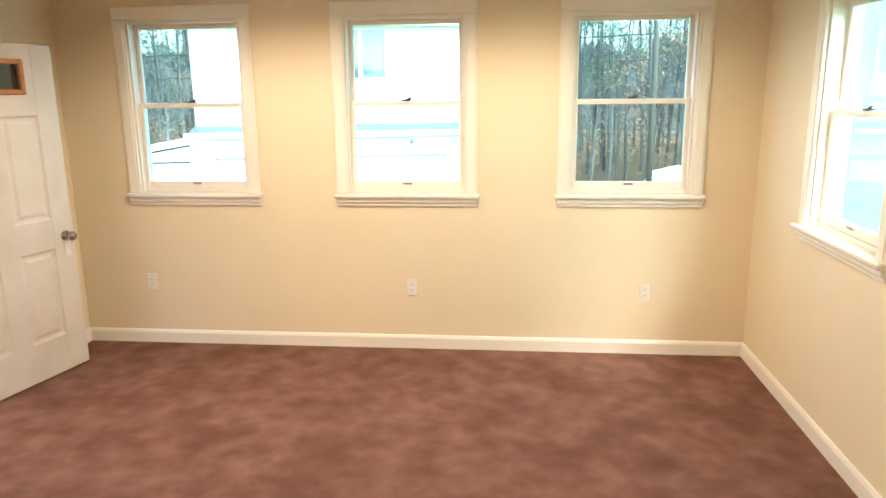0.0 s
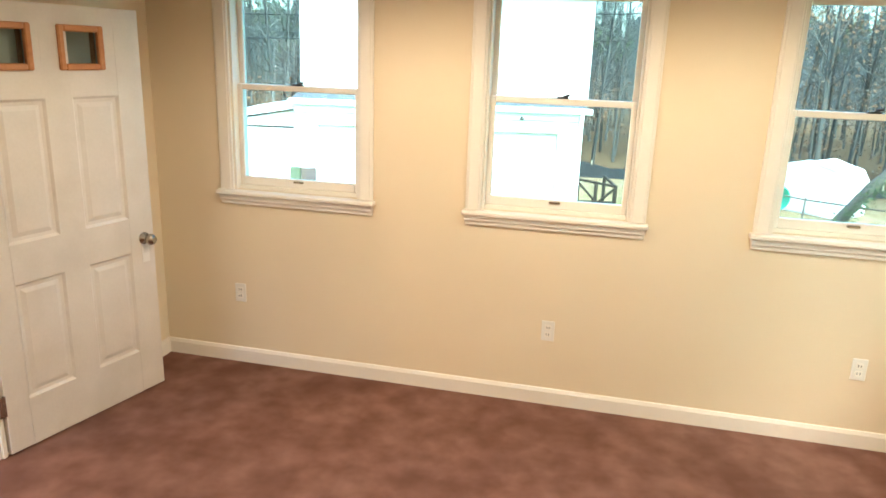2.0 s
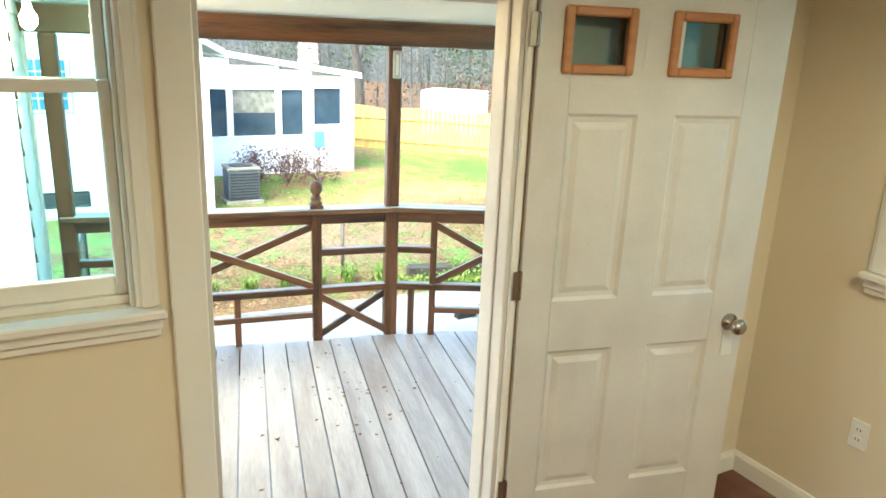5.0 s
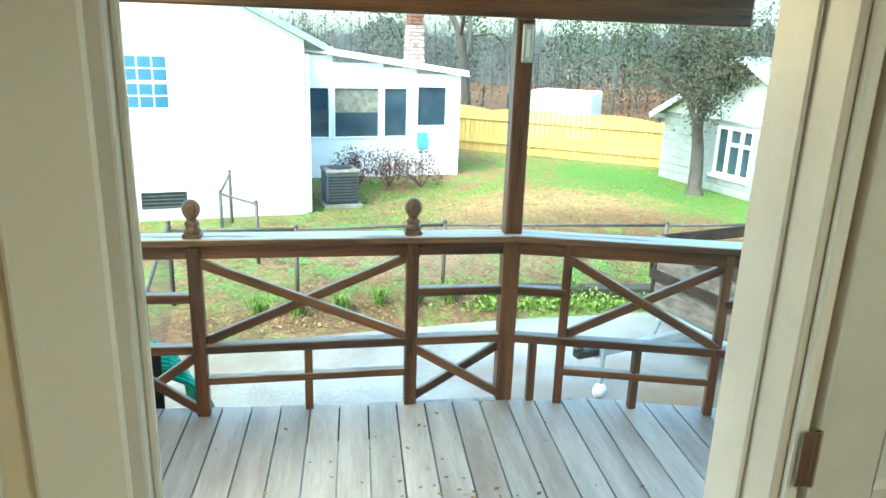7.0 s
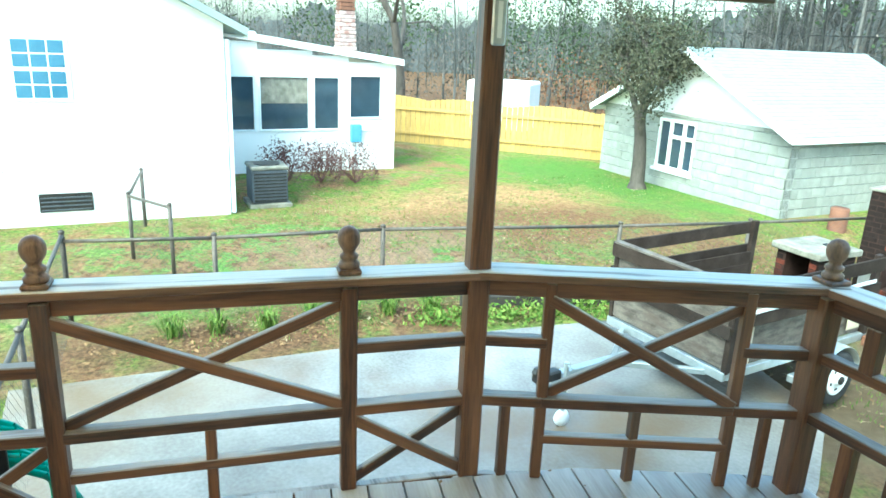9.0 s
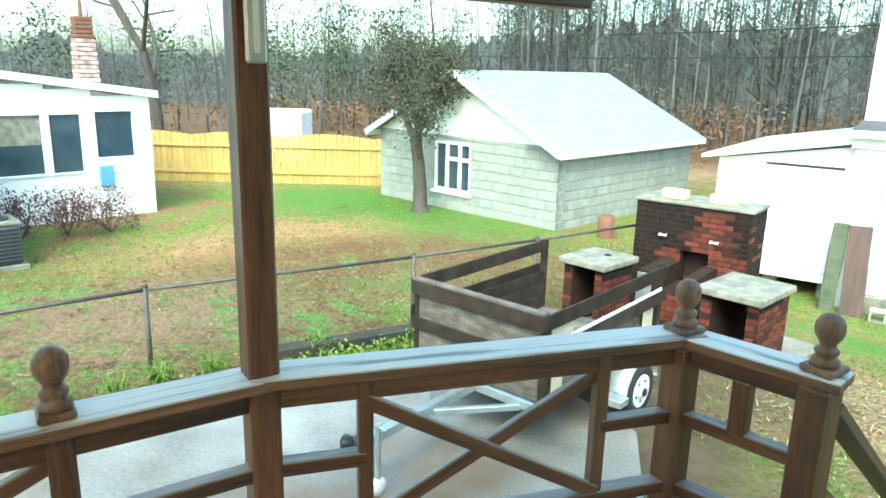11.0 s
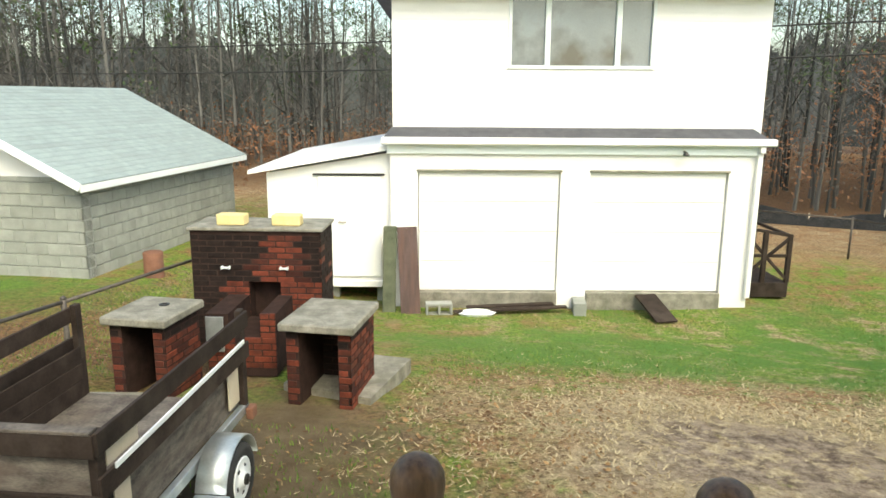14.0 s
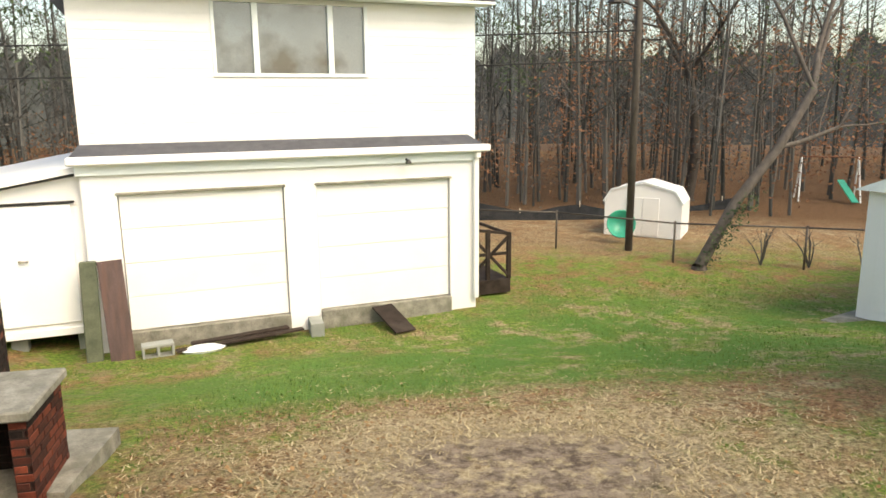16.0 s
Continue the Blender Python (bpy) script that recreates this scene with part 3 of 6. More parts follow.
while off < 1.2:
    o = across * off
    ends = [o + across * w + board_dir * s for s, w in ((-4, -0.069), (4, -0.069), (4, 0.069), (-4, 0.069))]
    poly = clipped(ends)
    if len(poly) >= 3:
        poly.reverse()
        poly = [Vector(((p - o).dot(board_dir), (p - o).dot(across))) for p in poly]
        mid = sum(poly, Vector((0, 0))) / len(poly)
        top = [p + (mid - p).normalized() * 0.004 for p in poly]
        n = len(poly)
        mb = MB().add([(p.x, p.y, DECK - 0.036) for p in poly] + [(p.x, p.y, DECK - 0.005) for p in poly] + [(p.x, p.y, DECK) for p in top], [tuple(range(n))[::-1], tuple(range(2 * n, 3 * n))] + [(r * n + k, r * n + (k + 1) % n, (r + 1) * n + (k + 1) % n, (r + 1) * n + k) for r in (0, 1) for k in range(n)])
        part("plank", mb, DECK_WOOD, deck).matrix_local = Matrix(((board_dir.x, across.x, 0, o.x), (board_dir.y, across.y, 0, o.y), (0, 0, 1, 0), (0, 0, 0, 1)))
    off += pitch
fr = MB()
for a, b in zip(edge[1:5], edge[2:6]):
    fr.beam((a.x, a.y, DECK - 0.14), (b.x, b.y, DECK - 0.14), 0.04, 0.2)
part("fascia_board", fr, RAIL_WOOD, deck)
for k in ("s", "b", "p", "c"):
    p = POST[k]
    part("deck_post", MB().box(p.x - 0.045, p.x + 0.045, p.y - 0.045, p.y + 0.045, GROUND - 0.1, DECK - 0.04, 0.006), RAIL_WOOD, deck)

rail = thing("deck_railing", "stained timber deck railing with crossed braces and ball finials", "railing", kind="structure")


def at(k, z):
    return Vector((POST[k].x, POST[k].y, z))


def mixed(p, q, s, z):
    v = POST[p].lerp(POST[q], s)
    return Vector((v.x, v.y, z))


def stick(p, q, w=0.04, h=0.06, name="rail", mat=None, up=(0, 0, 1), thing_=None, ch=0.004):
    """A timber with its own axes, so that its grain runs along it."""
    p, q = Vector(p), Vector(q)
    along = (q - p).normalized()
    side = along.cross(Vector(up)).normalized()
    m = Matrix((along, side, side.cross(along))).transposed().to_4x4()
    m.translation = p
    ob = part(name, MB().box(0, (q - p).length, -w / 2, w / 2, -h / 2, h / 2, ch), mat or RAIL_WOOD, thing_ or rail)
    ob.matrix_local = m
    return ob


for k in ("a", "b", "c", "d"):
    w = 0.031 if k in "ab" else 0.046
    p = POST[k]
    d = math.degrees(math.atan2(ALONG.y, ALONG.x))
    stick((p.x, p.y, DECK if k in "ab" else DECK - 0.25), (p.x, p.y, RAIL_TOP - 0.045), 2 * w, 2 * w, "newel_post", None, ALONG, None, 0.006)
    plinth = 0.05 if k in "cd" else 0.042
    part("finial_base", MB().box(-plinth, plinth, -plinth, plinth, RAIL_TOP + 0.004, RAIL_TOP + 0.024, 0.005, pose(p.x, p.y, 0, 0, 0, d)), BALL_WOOD, rail)
    ball = [(0.040, 0.0), (0.044, 0.008), (0.044, 0.020), (0.036, 0.028), (0.031, 0.036), (0.038, 0.044), (0.038, 0.054), (0.027, 0.062), (0.025, 0.072), (0.034, 0.084), (0.043, 0.100), (0.046, 0.120), (0.044, 0.138), (0.034, 0.155), (0.018, 0.166), (0.002, 0.169)]
    part("ball_finial", MB().lathe([(r * 0.9, h * 0.94) for r, h in ball], 22, pose(0, 0, 0)), BALL_WOOD, rail, "turned wooden ball finial", True).matrix_local = pose(p.x, p.y, RAIL_TOP + 0.022)
for k in ("q", "r"):
    p = POST[k]
    stick((p.x, p.y, DECK), (p.x, p.y, RAIL_TOP - 0.045), 0.044, 0.044, "rail_post", None, (0.44, 0.9, 0))
for a, b in (("s", "p"), ("p", "c"), ("c", "d")):
    v = (POST[b] - POST[a]).normalized() * 0.03
    lift = 0.003 if a == "p" else 0.0
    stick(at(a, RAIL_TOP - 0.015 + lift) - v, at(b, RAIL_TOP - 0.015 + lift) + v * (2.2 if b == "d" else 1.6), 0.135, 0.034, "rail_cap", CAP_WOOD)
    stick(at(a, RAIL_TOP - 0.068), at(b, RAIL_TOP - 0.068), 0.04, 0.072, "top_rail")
for a, b in (("s", "a"), ("a", "b"), ("b", "p"), ("p", "q"), ("q", "r"), ("r", "c"), ("c", "d")):
    stick(at(a, RAIL_MID), at(b, RAIL_MID), 0.06, 0.045, "middle_rail")
TOP_IN, LOW_IN = RAIL_TOP - 0.11, RAIL_MID + 0.02


def cross(a, b, z0, z1):
    for k, (u, v) in enumerate(((z0, z1), (z1, z0))):
        d = (POST[b] - POST[a]).normalized().cross(Vector((0, 0, 1))) * (0.012 if k else -0.012)
        stick(at(a, u) + d, at(b, v) + d, 0.03, 0.045, "brace")


cross("a", "b", LOW_IN, TOP_IN)
cross("q", "r", LOW_IN, TOP_IN)
cross("b", "p", DECK + 0.02, RAIL_MID - 0.03)
cross("s", "a", DECK + 0.02, RAIL_MID - 0.03)
for a, b in (("s", "a"), ("b", "p"), ("p", "q"), ("r", "c"), ("c", "d")):
    stick(at(a, 0.485), at(b, 0.485), 0.05, 0.045, "short_rail")
for a, b in (("a", "b"), ("q", "r")):
    stick(at(a, 0.055), at(b, 0.055), 0.045, 0.04, "lower_rail")
    stick(mixed(a, b, 0.5, DECK), mixed(a, b, 0.5, RAIL_MID - 0.02), 0.038, 0.04, "stub_post", None, ALONG)
for a, b in (("p", "q"), ("r", "c")):
    stick(mixed(a, b, 0.5, DECK), mixed(a, b, 0.5, RAIL_MID - 0.02), 0.038, 0.04, "stub_post", None, ALONG)
stick(mixed("c", "d", 0.5, 0.5), mixed("c", "d", 0.5, RAIL_TOP - 0.1), 0.055, 0.055, "stub_post", None, (0, 1, 0))
stick(mixed("c", "d", 0.5, DECK - 0.1), mixed("c", "d", 0.5, RAIL_MID - 0.02), 0.055, 0.055, "stub_post", None, (0, 1, 0))

# roof over the deck on two tall posts
BEAM_Z = 1.80
roof = thing("deck_roof", "white soffit roof over the deck on brown timber posts", "roof", kind="structure")
for k in ("s", "p"):
    p = POST[k]
    tagged(stick((p.x, p.y, DECK), (p.x, p.y, BEAM_Z), 0.086, 0.086, "roof_post", None, ALONG, roof, 0.008), "brown stained timber post")
b0, b1 = P_POST - ALONG * 2.1, P_POST + ALONG * 1.12
stick((b0.x, b0.y, BEAM_Z + 0.075), (b1.x, b1.y, BEAM_Z + 0.075), 0.09, 0.15, "header_beam", None, (0, 0, 1), roof, 0.008)
o = b1 + Vector((-0.25, 0.04, 0))
i = b0 + Vector((-0.25, 0, 0))
part("soffit", MB().prism([(-0.172, -2.70), (-0.172, 0.40), (o.x, o.y), (i.x, i.y)], BEAM_Z + 0.155, BEAM_Z + 0.18), SOFFIT, roof, "white soffit boards")
part("fascia", MB().beam((i.x - 0.02, i.y, BEAM_Z + 0.24), (o.x - 0.02, o.y, BEAM_Z + 0.24), 0.025, 0.19), SOFFIT, roof)
part("roof_sheet", MB().prism([(-0.172, -2.70), (-0.172, 0.42), (o.x, o.y), (i.x, i.y)], BEAM_Z + 0.185, BEAM_Z + 0.33), DARK_SHINGLE, roof)

lamp = thing("outdoor_thermometer", "small grey gauge fixed to the roof post", "gauge", pose(P_POST.x + 0.062, P_POST.y - 0.008, 1.69, 0, 0, -10))
part("case", MB().box(-0.008, 0.008, -0.026, 0.026, -0.085, 0.085, 0.006), GALV, lamp)
part("scale", MB().box(0.008, 0.010, -0.008, 0.008, -0.06, 0.06), WHITE_RIM, lamp)

# steps down to the yard
stairs = thing("deck_stairs", "timber steps with a stained handrail leading down to the yard", "stairs", kind="structure")
for k in range(6):
    y = 0.64 + 0.27 * k
    z = DECK - 0.19 * (k + 1)
    part("tread", MB().box(-1.22, -0.30, y, y + 0.29, z - 0.04, z, 0.006), DECK_WOOD, stairs)
for x in (-1.25, -0.27):
    part("stringer", MB().beam((x, 0.62, DECK - 0.22), (x, 2.35, GROUND + 0.02), 0.045, 0.22), RAIL_WOOD, stairs)
stick((-1.30, 0.60, RAIL_TOP - 0.12), (-1.30, 2.2, RAIL_TOP - 1.27), 0.09, 0.04, "handrail", None, (0, 0, 1), stairs)
stick((-1.30, 0.60, 0.35), (-1.30, 2.2, -0.80), 0.05, 0.09, "handrail", None, (0, 0, 1), stairs)
part("stair_post", MB().box(-1.345, -1.255, 2.15, 2.24, GROUND - 0.02, RAIL_TOP - 1.25, 0.006), RAIL_WOOD, stairs)


def lap_siding(parent, mat, p, q, z0, z1, lap=0.115, out=0.012):
    """Lapped boards, each a part, on a wall from p to q (plan), facing to the right of p->q."""
    p, q = Vector((*p, 0)), Vector((*q, 0))
    n = (q - p).normalized().cross(Vector((0, 0, 1)))
    z = z0
    while z < z1 - 1e-3:
        t = min(z + lap, z1)
        a, b, c, d = p + n * out, q + n * out, q, p
        v = [a + Vector((0, 0, z)), b + Vector((0, 0, z)), c + Vector((0, 0, t)), d + Vector((0, 0, t)), d + Vector((0, 0, z)), c + Vector((0, 0, z))]
        part("siding_board", MB().add(v, [(0, 1, 2, 3), (0, 4, 5, 1)]), mat, parent)
        z = t


wing = thing("house_wing", "white lap-sided wing of the house beside the deck", "building", kind="structure")
wb = MB().box(-2.78, -1.5, -4.4, -2.74, GROUND - 0.2, 2.6)
part("wall", wb, SIDING, wing)
lap_siding(wing, SIDING, (-1.5, -2.74), (-2.78, -2.74), -0.3, 2.6)
lap_siding(wing, SIDING, (-2.782, -2.74), (-2.782, -4.4), -0.3, 2.6)
part("corner_trim", MB().box(-2.81, -2.72, -2.775, -2.715, -0.35, 2.6, 0.004), SOFFIT, wing)

hose = thing("garden_hose", "coiled green garden hose hanging below the deck", "hose", pose(-2.90, -2.42, 0))
hm = MB()
for k in range(12):
    pts = [Vector((0.014 * k - 0.06 + 0.02 * math.sin(3 * a + k), (0.15 + 0.011 * k) * math.sin(a), 0.10 - 0.38 + (0.40 - 0.012 * k) * math.cos(a))) for a in [2 * math.pi * j / 22 for j in range(23)]]
    for u, v in zip(pts, pts[1:]):
        hm.rod(u, v, 0.015, n=6, caps=False)
part("coil", hm, GREEN_PLASTIC, hose, "", True)
part("hanger", MB().box(0.0, 0.09, -0.02, 0.02, 0.03, 0.07, 0.005).box(0.08, 0.1, -0.03, 0.03, -0.3, 0.12, 0.004), DARK, hose)

# ---- ground ----
def ground_material():
    m = bpy.data.materials.new("yard_ground")
    m.use_nodes = True
    n, l = m.node_tree.nodes, m.node_tree.links
    bsdf = n["Principled BSDF"]
    geo = n.new("ShaderNodeNewGeometry")
    pos = geo.outputs["Position"]

    def noise_at(scale, detail=5, rough=0.6):
        t = n.new("ShaderNodeTexNoise")
        t.inputs["Scale"].default_value, t.inputs["Detail"].default_value, t.inputs["Roughness"].default_value = scale, detail, rough
        l.new(pos, t.inputs["Vector"])
        return t.outputs["Fac"]

    def span(v, a, b):
        r = n.new("ShaderNodeMapRange")
        r.inputs["From Min"].default_value, r.inputs["From Max"].default_value = a, b
        l.new(v, r.inputs["Value"])
        return r.outputs["Result"]

    def blend(f, a, b):
        x = n.new("ShaderNodeMix")
        x.data_type = "RGBA"
        if isinstance(f, float):
            x.inputs["Factor"].default_value = f
        else:
            l.new(f, x.inputs["Factor"])
        for s, c in (("A", a), ("B", b)):
            if isinstance(c, tuple):
                x.inputs[s].default_value = (*c, 1)
            else:
                l.new(c, x.inputs[s])
        return x.outputs["Result"]

    def math2(op, a, b):
        x = n.new("ShaderNodeMath")
        x.operation = op
        for k, v in enumerate((a, b)):
            if isinstance(v, (int, float)):
                x.inputs[k].default_value = v
            else:
                l.new(v, x.inputs[k])
        return x.outputs[0]
    wobble = noise_at(0.9, 5)

    def patch(cx, cy, rx, ry, soft=0.45):
        """An uneven patch round a place: 1 inside, 0 outside."""
        s = n.new("ShaderNodeVectorMath")
        s.operation = "SUBTRACT"
        s.inputs[1].default_value = (cx, cy, 0)
        l.new(pos, s.inputs[0])
        d = n.new("ShaderNodeVectorMath")
        d.operation = "MULTIPLY"
        d.inputs[1].default_value = (1 / rx, 1 / ry, 0)
        l.new(s.outputs[0], d.inputs[0])
        g = n.new("ShaderNodeVectorMath")
        g.operation = "LENGTH"
        l.new(d.outputs[0], g.inputs[0])
        v = math2("ADD", g.outputs["Value"], math2("MULTIPLY", math2("SUBTRACT", wobble, 0.5), 1.6))
        return span(v, 1 + soft, 1 - soft)
    fine, mid = noise_at(17, 9, 0.85), noise_at(2.6, 7, 0.7)
    grass = blend(span(fine, 0.38, 0.62), (0.035, 0.085, 0.010), (0.25, 0.34, 0.06))
    grass = blend(span(mid, 0.5, 0.6), grass, blend(span(fine, 0.35, 0.7), (0.11, 0.10, 0.04), (0.33, 0.28, 0.13)))
    straw = blend(span(fine, 0.4, 0.62), (0.11, 0.068, 0.034), (0.62, 0.50, 0.31))
    leaf = blend(span(fine, 0.4, 0.6), (0.09, 0.045, 0.02), (0.40, 0.23, 0.115))
    dirt = blend(span(fine, 0.3, 0.75), (0.15, 0.115, 0.085), (0.34, 0.275, 0.21))
    wet = blend(span(mid, 0.35, 0.7), (0.105, 0.075, 0.042), (0.185, 0.14, 0.085))
    lush = blend(span(fine, 0.3, 0.7), (0.04, 0.105, 0.018), (0.15, 0.285, 0.055))
    c = blend(span(noise_at(1.5, 8, 0.72), 0.45, 0.60), grass, leaf)
    c = blend(patch(4.0, 10.2, 7.0, 3.6), c, blend(span(noise_at(0.8, 6, 0.65), 0.44, 0.56), blend(span(mid, 0.47, 0.60), grass, straw), lush))
    weeds = blend(span(fine, 0.4, 0.6), (0.045, 0.11, 0.02), (0.20, 0.33, 0.09))
    mould = blend(span(noise_at(7.0, 8, 0.85), 0.42, 0.58), (0.060, 0.028, 0.015), (0.30, 0.175, 0.10))
    c = blend(patch(-9.6, 1.8, 2.6, 5.0), c, blend(span(noise_at(2.1, 9, 0.8), 0.46, 0.52), weeds, mould))
    c = blend(math2("MULTIPLY", patch(-1.2, 9.2, 2.6, 1.2), 0.8), c, lush)
    c = blend(math2("MULTIPLY", patch(-13.4, 8.3, 4.2, 1.7), 0.9), c, lush)
    rag = span(noise_at(2.2, 8, 0.75), 0.38, 0.50)
    tan = blend(span(fine, 0.38, 0.62), (0.17, 0.085, 0.035), (0.52, 0.33, 0.16))
    c = blend(math2("MULTIPLY", patch(-12.0, 4.7, 1.3, 2.8), rag), c, tan)
    c = blend(math2("MULTIPLY", patch(-10.2, 4.6, 1.3, 2.7), rag), c, blend(0.5, leaf, (0.10, 0.05, 0.026)))
    c = blend(math2("MULTIPLY", patch(-9.5, 1.6, 1.2, 1.6), rag), c, blend(0.45, leaf, dirt))
    c = blend(math2("MULTIPLY", patch(-7.1, -0.3, 0.7, 2.8), rag), c, blend(0.5, leaf, (0.06, 0.035, 0.02)))
    c = blend(math2("MULTIPLY", patch(-7.6, 7.0, 2.2, 1.6), rag), c, blend(0.35, leaf, (0.05, 0.03, 0.018)))
    c = blend(math2("MULTIPLY", patch(-1.6, 5.5, 2.2, 1.1), span(noise_at(3.1, 7, 0.7), 0.42, 0.56)), c, leaf)
    c = blend(math2("MULTIPLY", patch(0.4, 7.3, 3.6, 0.8), span(noise_at(2.7, 7, 0.7), 0.42, 0.54)), c, leaf)
    c = blend(math2("MULTIPLY", patch(0.8, 6.0, 3.2, 1.7), span(noise_at(1.9, 7, 0.7), 0.38, 0.52)), c, straw)
    c = blend(math2("MULTIPLY", patch(3.8, 6.6, 1.3, 1.2), span(noise_at(2.9, 7, 0.7), 0.44, 0.56)), c, leaf)
    mud = blend(span(noise_at(6.0, 9, 0.8), 0.42, 0.58), (0.12, 0.085, 0.06), (0.36, 0.285, 0.215))
    c = blend(math2("MULTIPLY", patch(0.3, 5.55, 1.7, 1.25, 0.4), span(noise_at(3.7, 8, 0.75), 0.40, 0.50)), c, blend(span(fine, 0.4, 0.6), (0.30, 0.22, 0.12), (0.62, 0.51, 0.34)))
    c = blend(math2("MULTIPLY", patch(0.3, 5.55, 1.4, 1.0, 0.5), span(noise_at(4.3, 8, 0.75), 0.40, 0.50)), c, mud)
    c = blend(patch(-4.0, 4.0, 1.6, 2.0), c, wet)
    c = blend(math2("MULTIPLY", patch(6.5, 21.5, 7.5, 3.2), 0.9), c, blend(0.5, leaf, straw))
    far = n.new("ShaderNodeVectorMath")
    far.operation = "LENGTH"
    l.new(pos, far.inputs[0])
    c = blend(span(far.outputs["Value"], 18.0, 23.0), c, blend(span(mid, 0.4, 0.62), leaf, straw))
    c = blend(span(far.outputs["Value"], 23.5, 27.0), c, blend(0.5, leaf, (0.035, 0.022, 0.014)))
    l.new(c, bsdf.inputs["Base Color"])
    bsdf.inputs["Roughness"].default_value = 0.9
    bsdf.inputs["Specular IOR Level"].default_value = 0.2
    bp = n.new("ShaderNodeBump")
    bp.inputs["Strength"].default_value, bp.inputs["Distance"].default_value = 0.8, 0.05
    l.new(fine, bp.inputs["Height"])
    l.new(bp.outputs["Normal"], bsdf.inputs["Normal"])
    return m


gm = MB()
gx = [-400, -120, -60, -40] + [-30 + 0.75 * k for k in range(74)] + [30, 60, 120, 400]
gy = [-400, -100, -40, -20, -12] + [-8 + 0.75 * k for k in range(50)] + [35, 60, 120, 400]
gv = []
for y in gy:
    for x in gx:
        near = abs(x) < 28 and -8 < y < 28
        h = 0.05 * noise.noise(Vector((x * 0.35, y * 0.35, 0))) if near and not (-7.4 < x < 0.5 and y < 3.6) else 0.0
        gv.append((x, y, ground_z(x, y) + h - 0.01))
nx = len(gx)
gm.add(gv, [(j * nx + k, j * nx + k + 1, (j + 1) * nx + k + 1, (j + 1) * nx + k) for j in range(len(gy) - 1) for k in range(nx - 1)])
solid("ground", gm, ground_material(), "damp winter lawn with brown leaves and bare patches", "ground", "structure", smooth=True)

pad = MB()
pad.prism([(-6.55, -2.9), (-6.35, 1.2), (-6.05, 3.5), (-4.9, 3.9), (-3.6, 3.6), (-2.9, 2.6), (-2.0, 0.9), (-2.4, -2.9)], GROUND - 0.08, GROUND + 0.035)
solid("pavement", pad, CONCRETE, "wet stained concrete pad below the deck", "pavement", "structure")


# ---- garage ----
G_ANG = 10.48
garage = thing("garage", "white two-storey garage with two closed doors", "building", beyond(pose(-3.82, 10.18, 0, 0, 0, G_ANG)))
UL, UR, GB = -0.42, 5.17, -1.9
DOORS = [(0.0, 2.17), (2.63, 4.73)]
D_TOP, D_BOT = 0.35, -1.53
wl = MB()
at_u = UL
for a, b in DOORS:
    part("wall_pier", MB().box(at_u, a, 0, 0.2, GB, 0.78), WHITE_PAINT, garage)
    part("door_head", MB().box(a, b, 0, 0.2, D_TOP, 0.78), WHITE_PAINT, garage)
    at_u = b
part("wall_pier", MB().box(at_u, UR, 0, 0.2, GB, 0.78), WHITE_PAINT, garage)
wl.box(UL, UL + 0.2, 0.2, 6.5, GB, 0.78).box(UR - 0.2, UR, 0.2, 6.5, GB, 0.78).box(UL + 0.2, UR - 0.2, 6.3, 6.5, GB, 0.78)
part("wall", wl, WHITE_PAINT, garage, "white painted ground-floor wall")
for a, b in DOORS:
    d = part("garage_door", MB().box(a + 0.01, b - 0.01, 0.07, 0.11, D_BOT, D_TOP - 0.01), WHITE_PAINT, garage, "closed white sectional garage door")
    for k in range(4):
        z0 = D_BOT + (D_TOP - D_BOT) * k / 4
        z1 = D_BOT + (D_TOP - D_BOT) * (k + 1) / 4
        part("door_section", MB().box(a + 0.012, b - 0.012, 0.055, 0.07, z0 + 0.006, z1 - 0.006, 0.006), WHITE_PAINT, d)
    part("door_head_trim", MB().box(a - 0.02, b + 0.02, -0.025, 0.0, D_TOP, D_TOP + 0.035, 0.006), SLAB, garage, "weathered head trim over the door")
    part("door_sill", MB().box(a, b, -0.06, 0.12, GB, D_BOT, 0.01), SLAB, garage, "mossy concrete door sill")
part("gutter", MB().box(UL - 0.13, UR + 0.17, -0.2, -0.06, 0.76, 0.87, 0.02), WHITE_PAINT, garage, "white gutter over the doors")
part("fascia", MB().box(UL - 0.05, UR + 0.03, -0.06, 0.0, 0.62, 0.86, 0.006), SOFFIT, garage)
pr = MB()
pr.add([(UL - 0.1, -0.1, 0.86), (UR + 0.1, -0.1, 0.86), (UR - 0.02, 0.35, 1.02), (UL + 0.02, 0.35, 1.02), (UL - 0.1, -0.1, 0.82), (UR + 0.1, -0.1, 0.82), (UR - 0.02, 0.35, 0.82), (UL + 0.02, 0.35, 0.82)], [(0, 1, 2, 3), (4, 5, 1, 0), (5, 6, 2, 1), (7, 4, 0, 3), (4, 7, 6, 5)])
part("pent_roof", pr, DARK_SHINGLE, garage, "narrow strip of dark shingle above the gutter")
UF = 0.3
WIN_Z0, WIN_Z1 = 1.93, 2.88
up = MB()
ww = [(1.40, 1.90), (1.98, 2.96), (3.04, 3.50)]
up.box(UL + 0.02, ww[0][0], UF, UF + 0.2, 0.8, 3.0).box(ww[2][1], UR + 0.12, UF, UF + 0.2, 0.8, 3.0)
up.box(ww[0][0], ww[2][1], UF, UF + 0.2, 0.8, WIN_Z0).box(ww[0][0], ww[2][1], UF, UF + 0.2, WIN_Z1, 3.0)
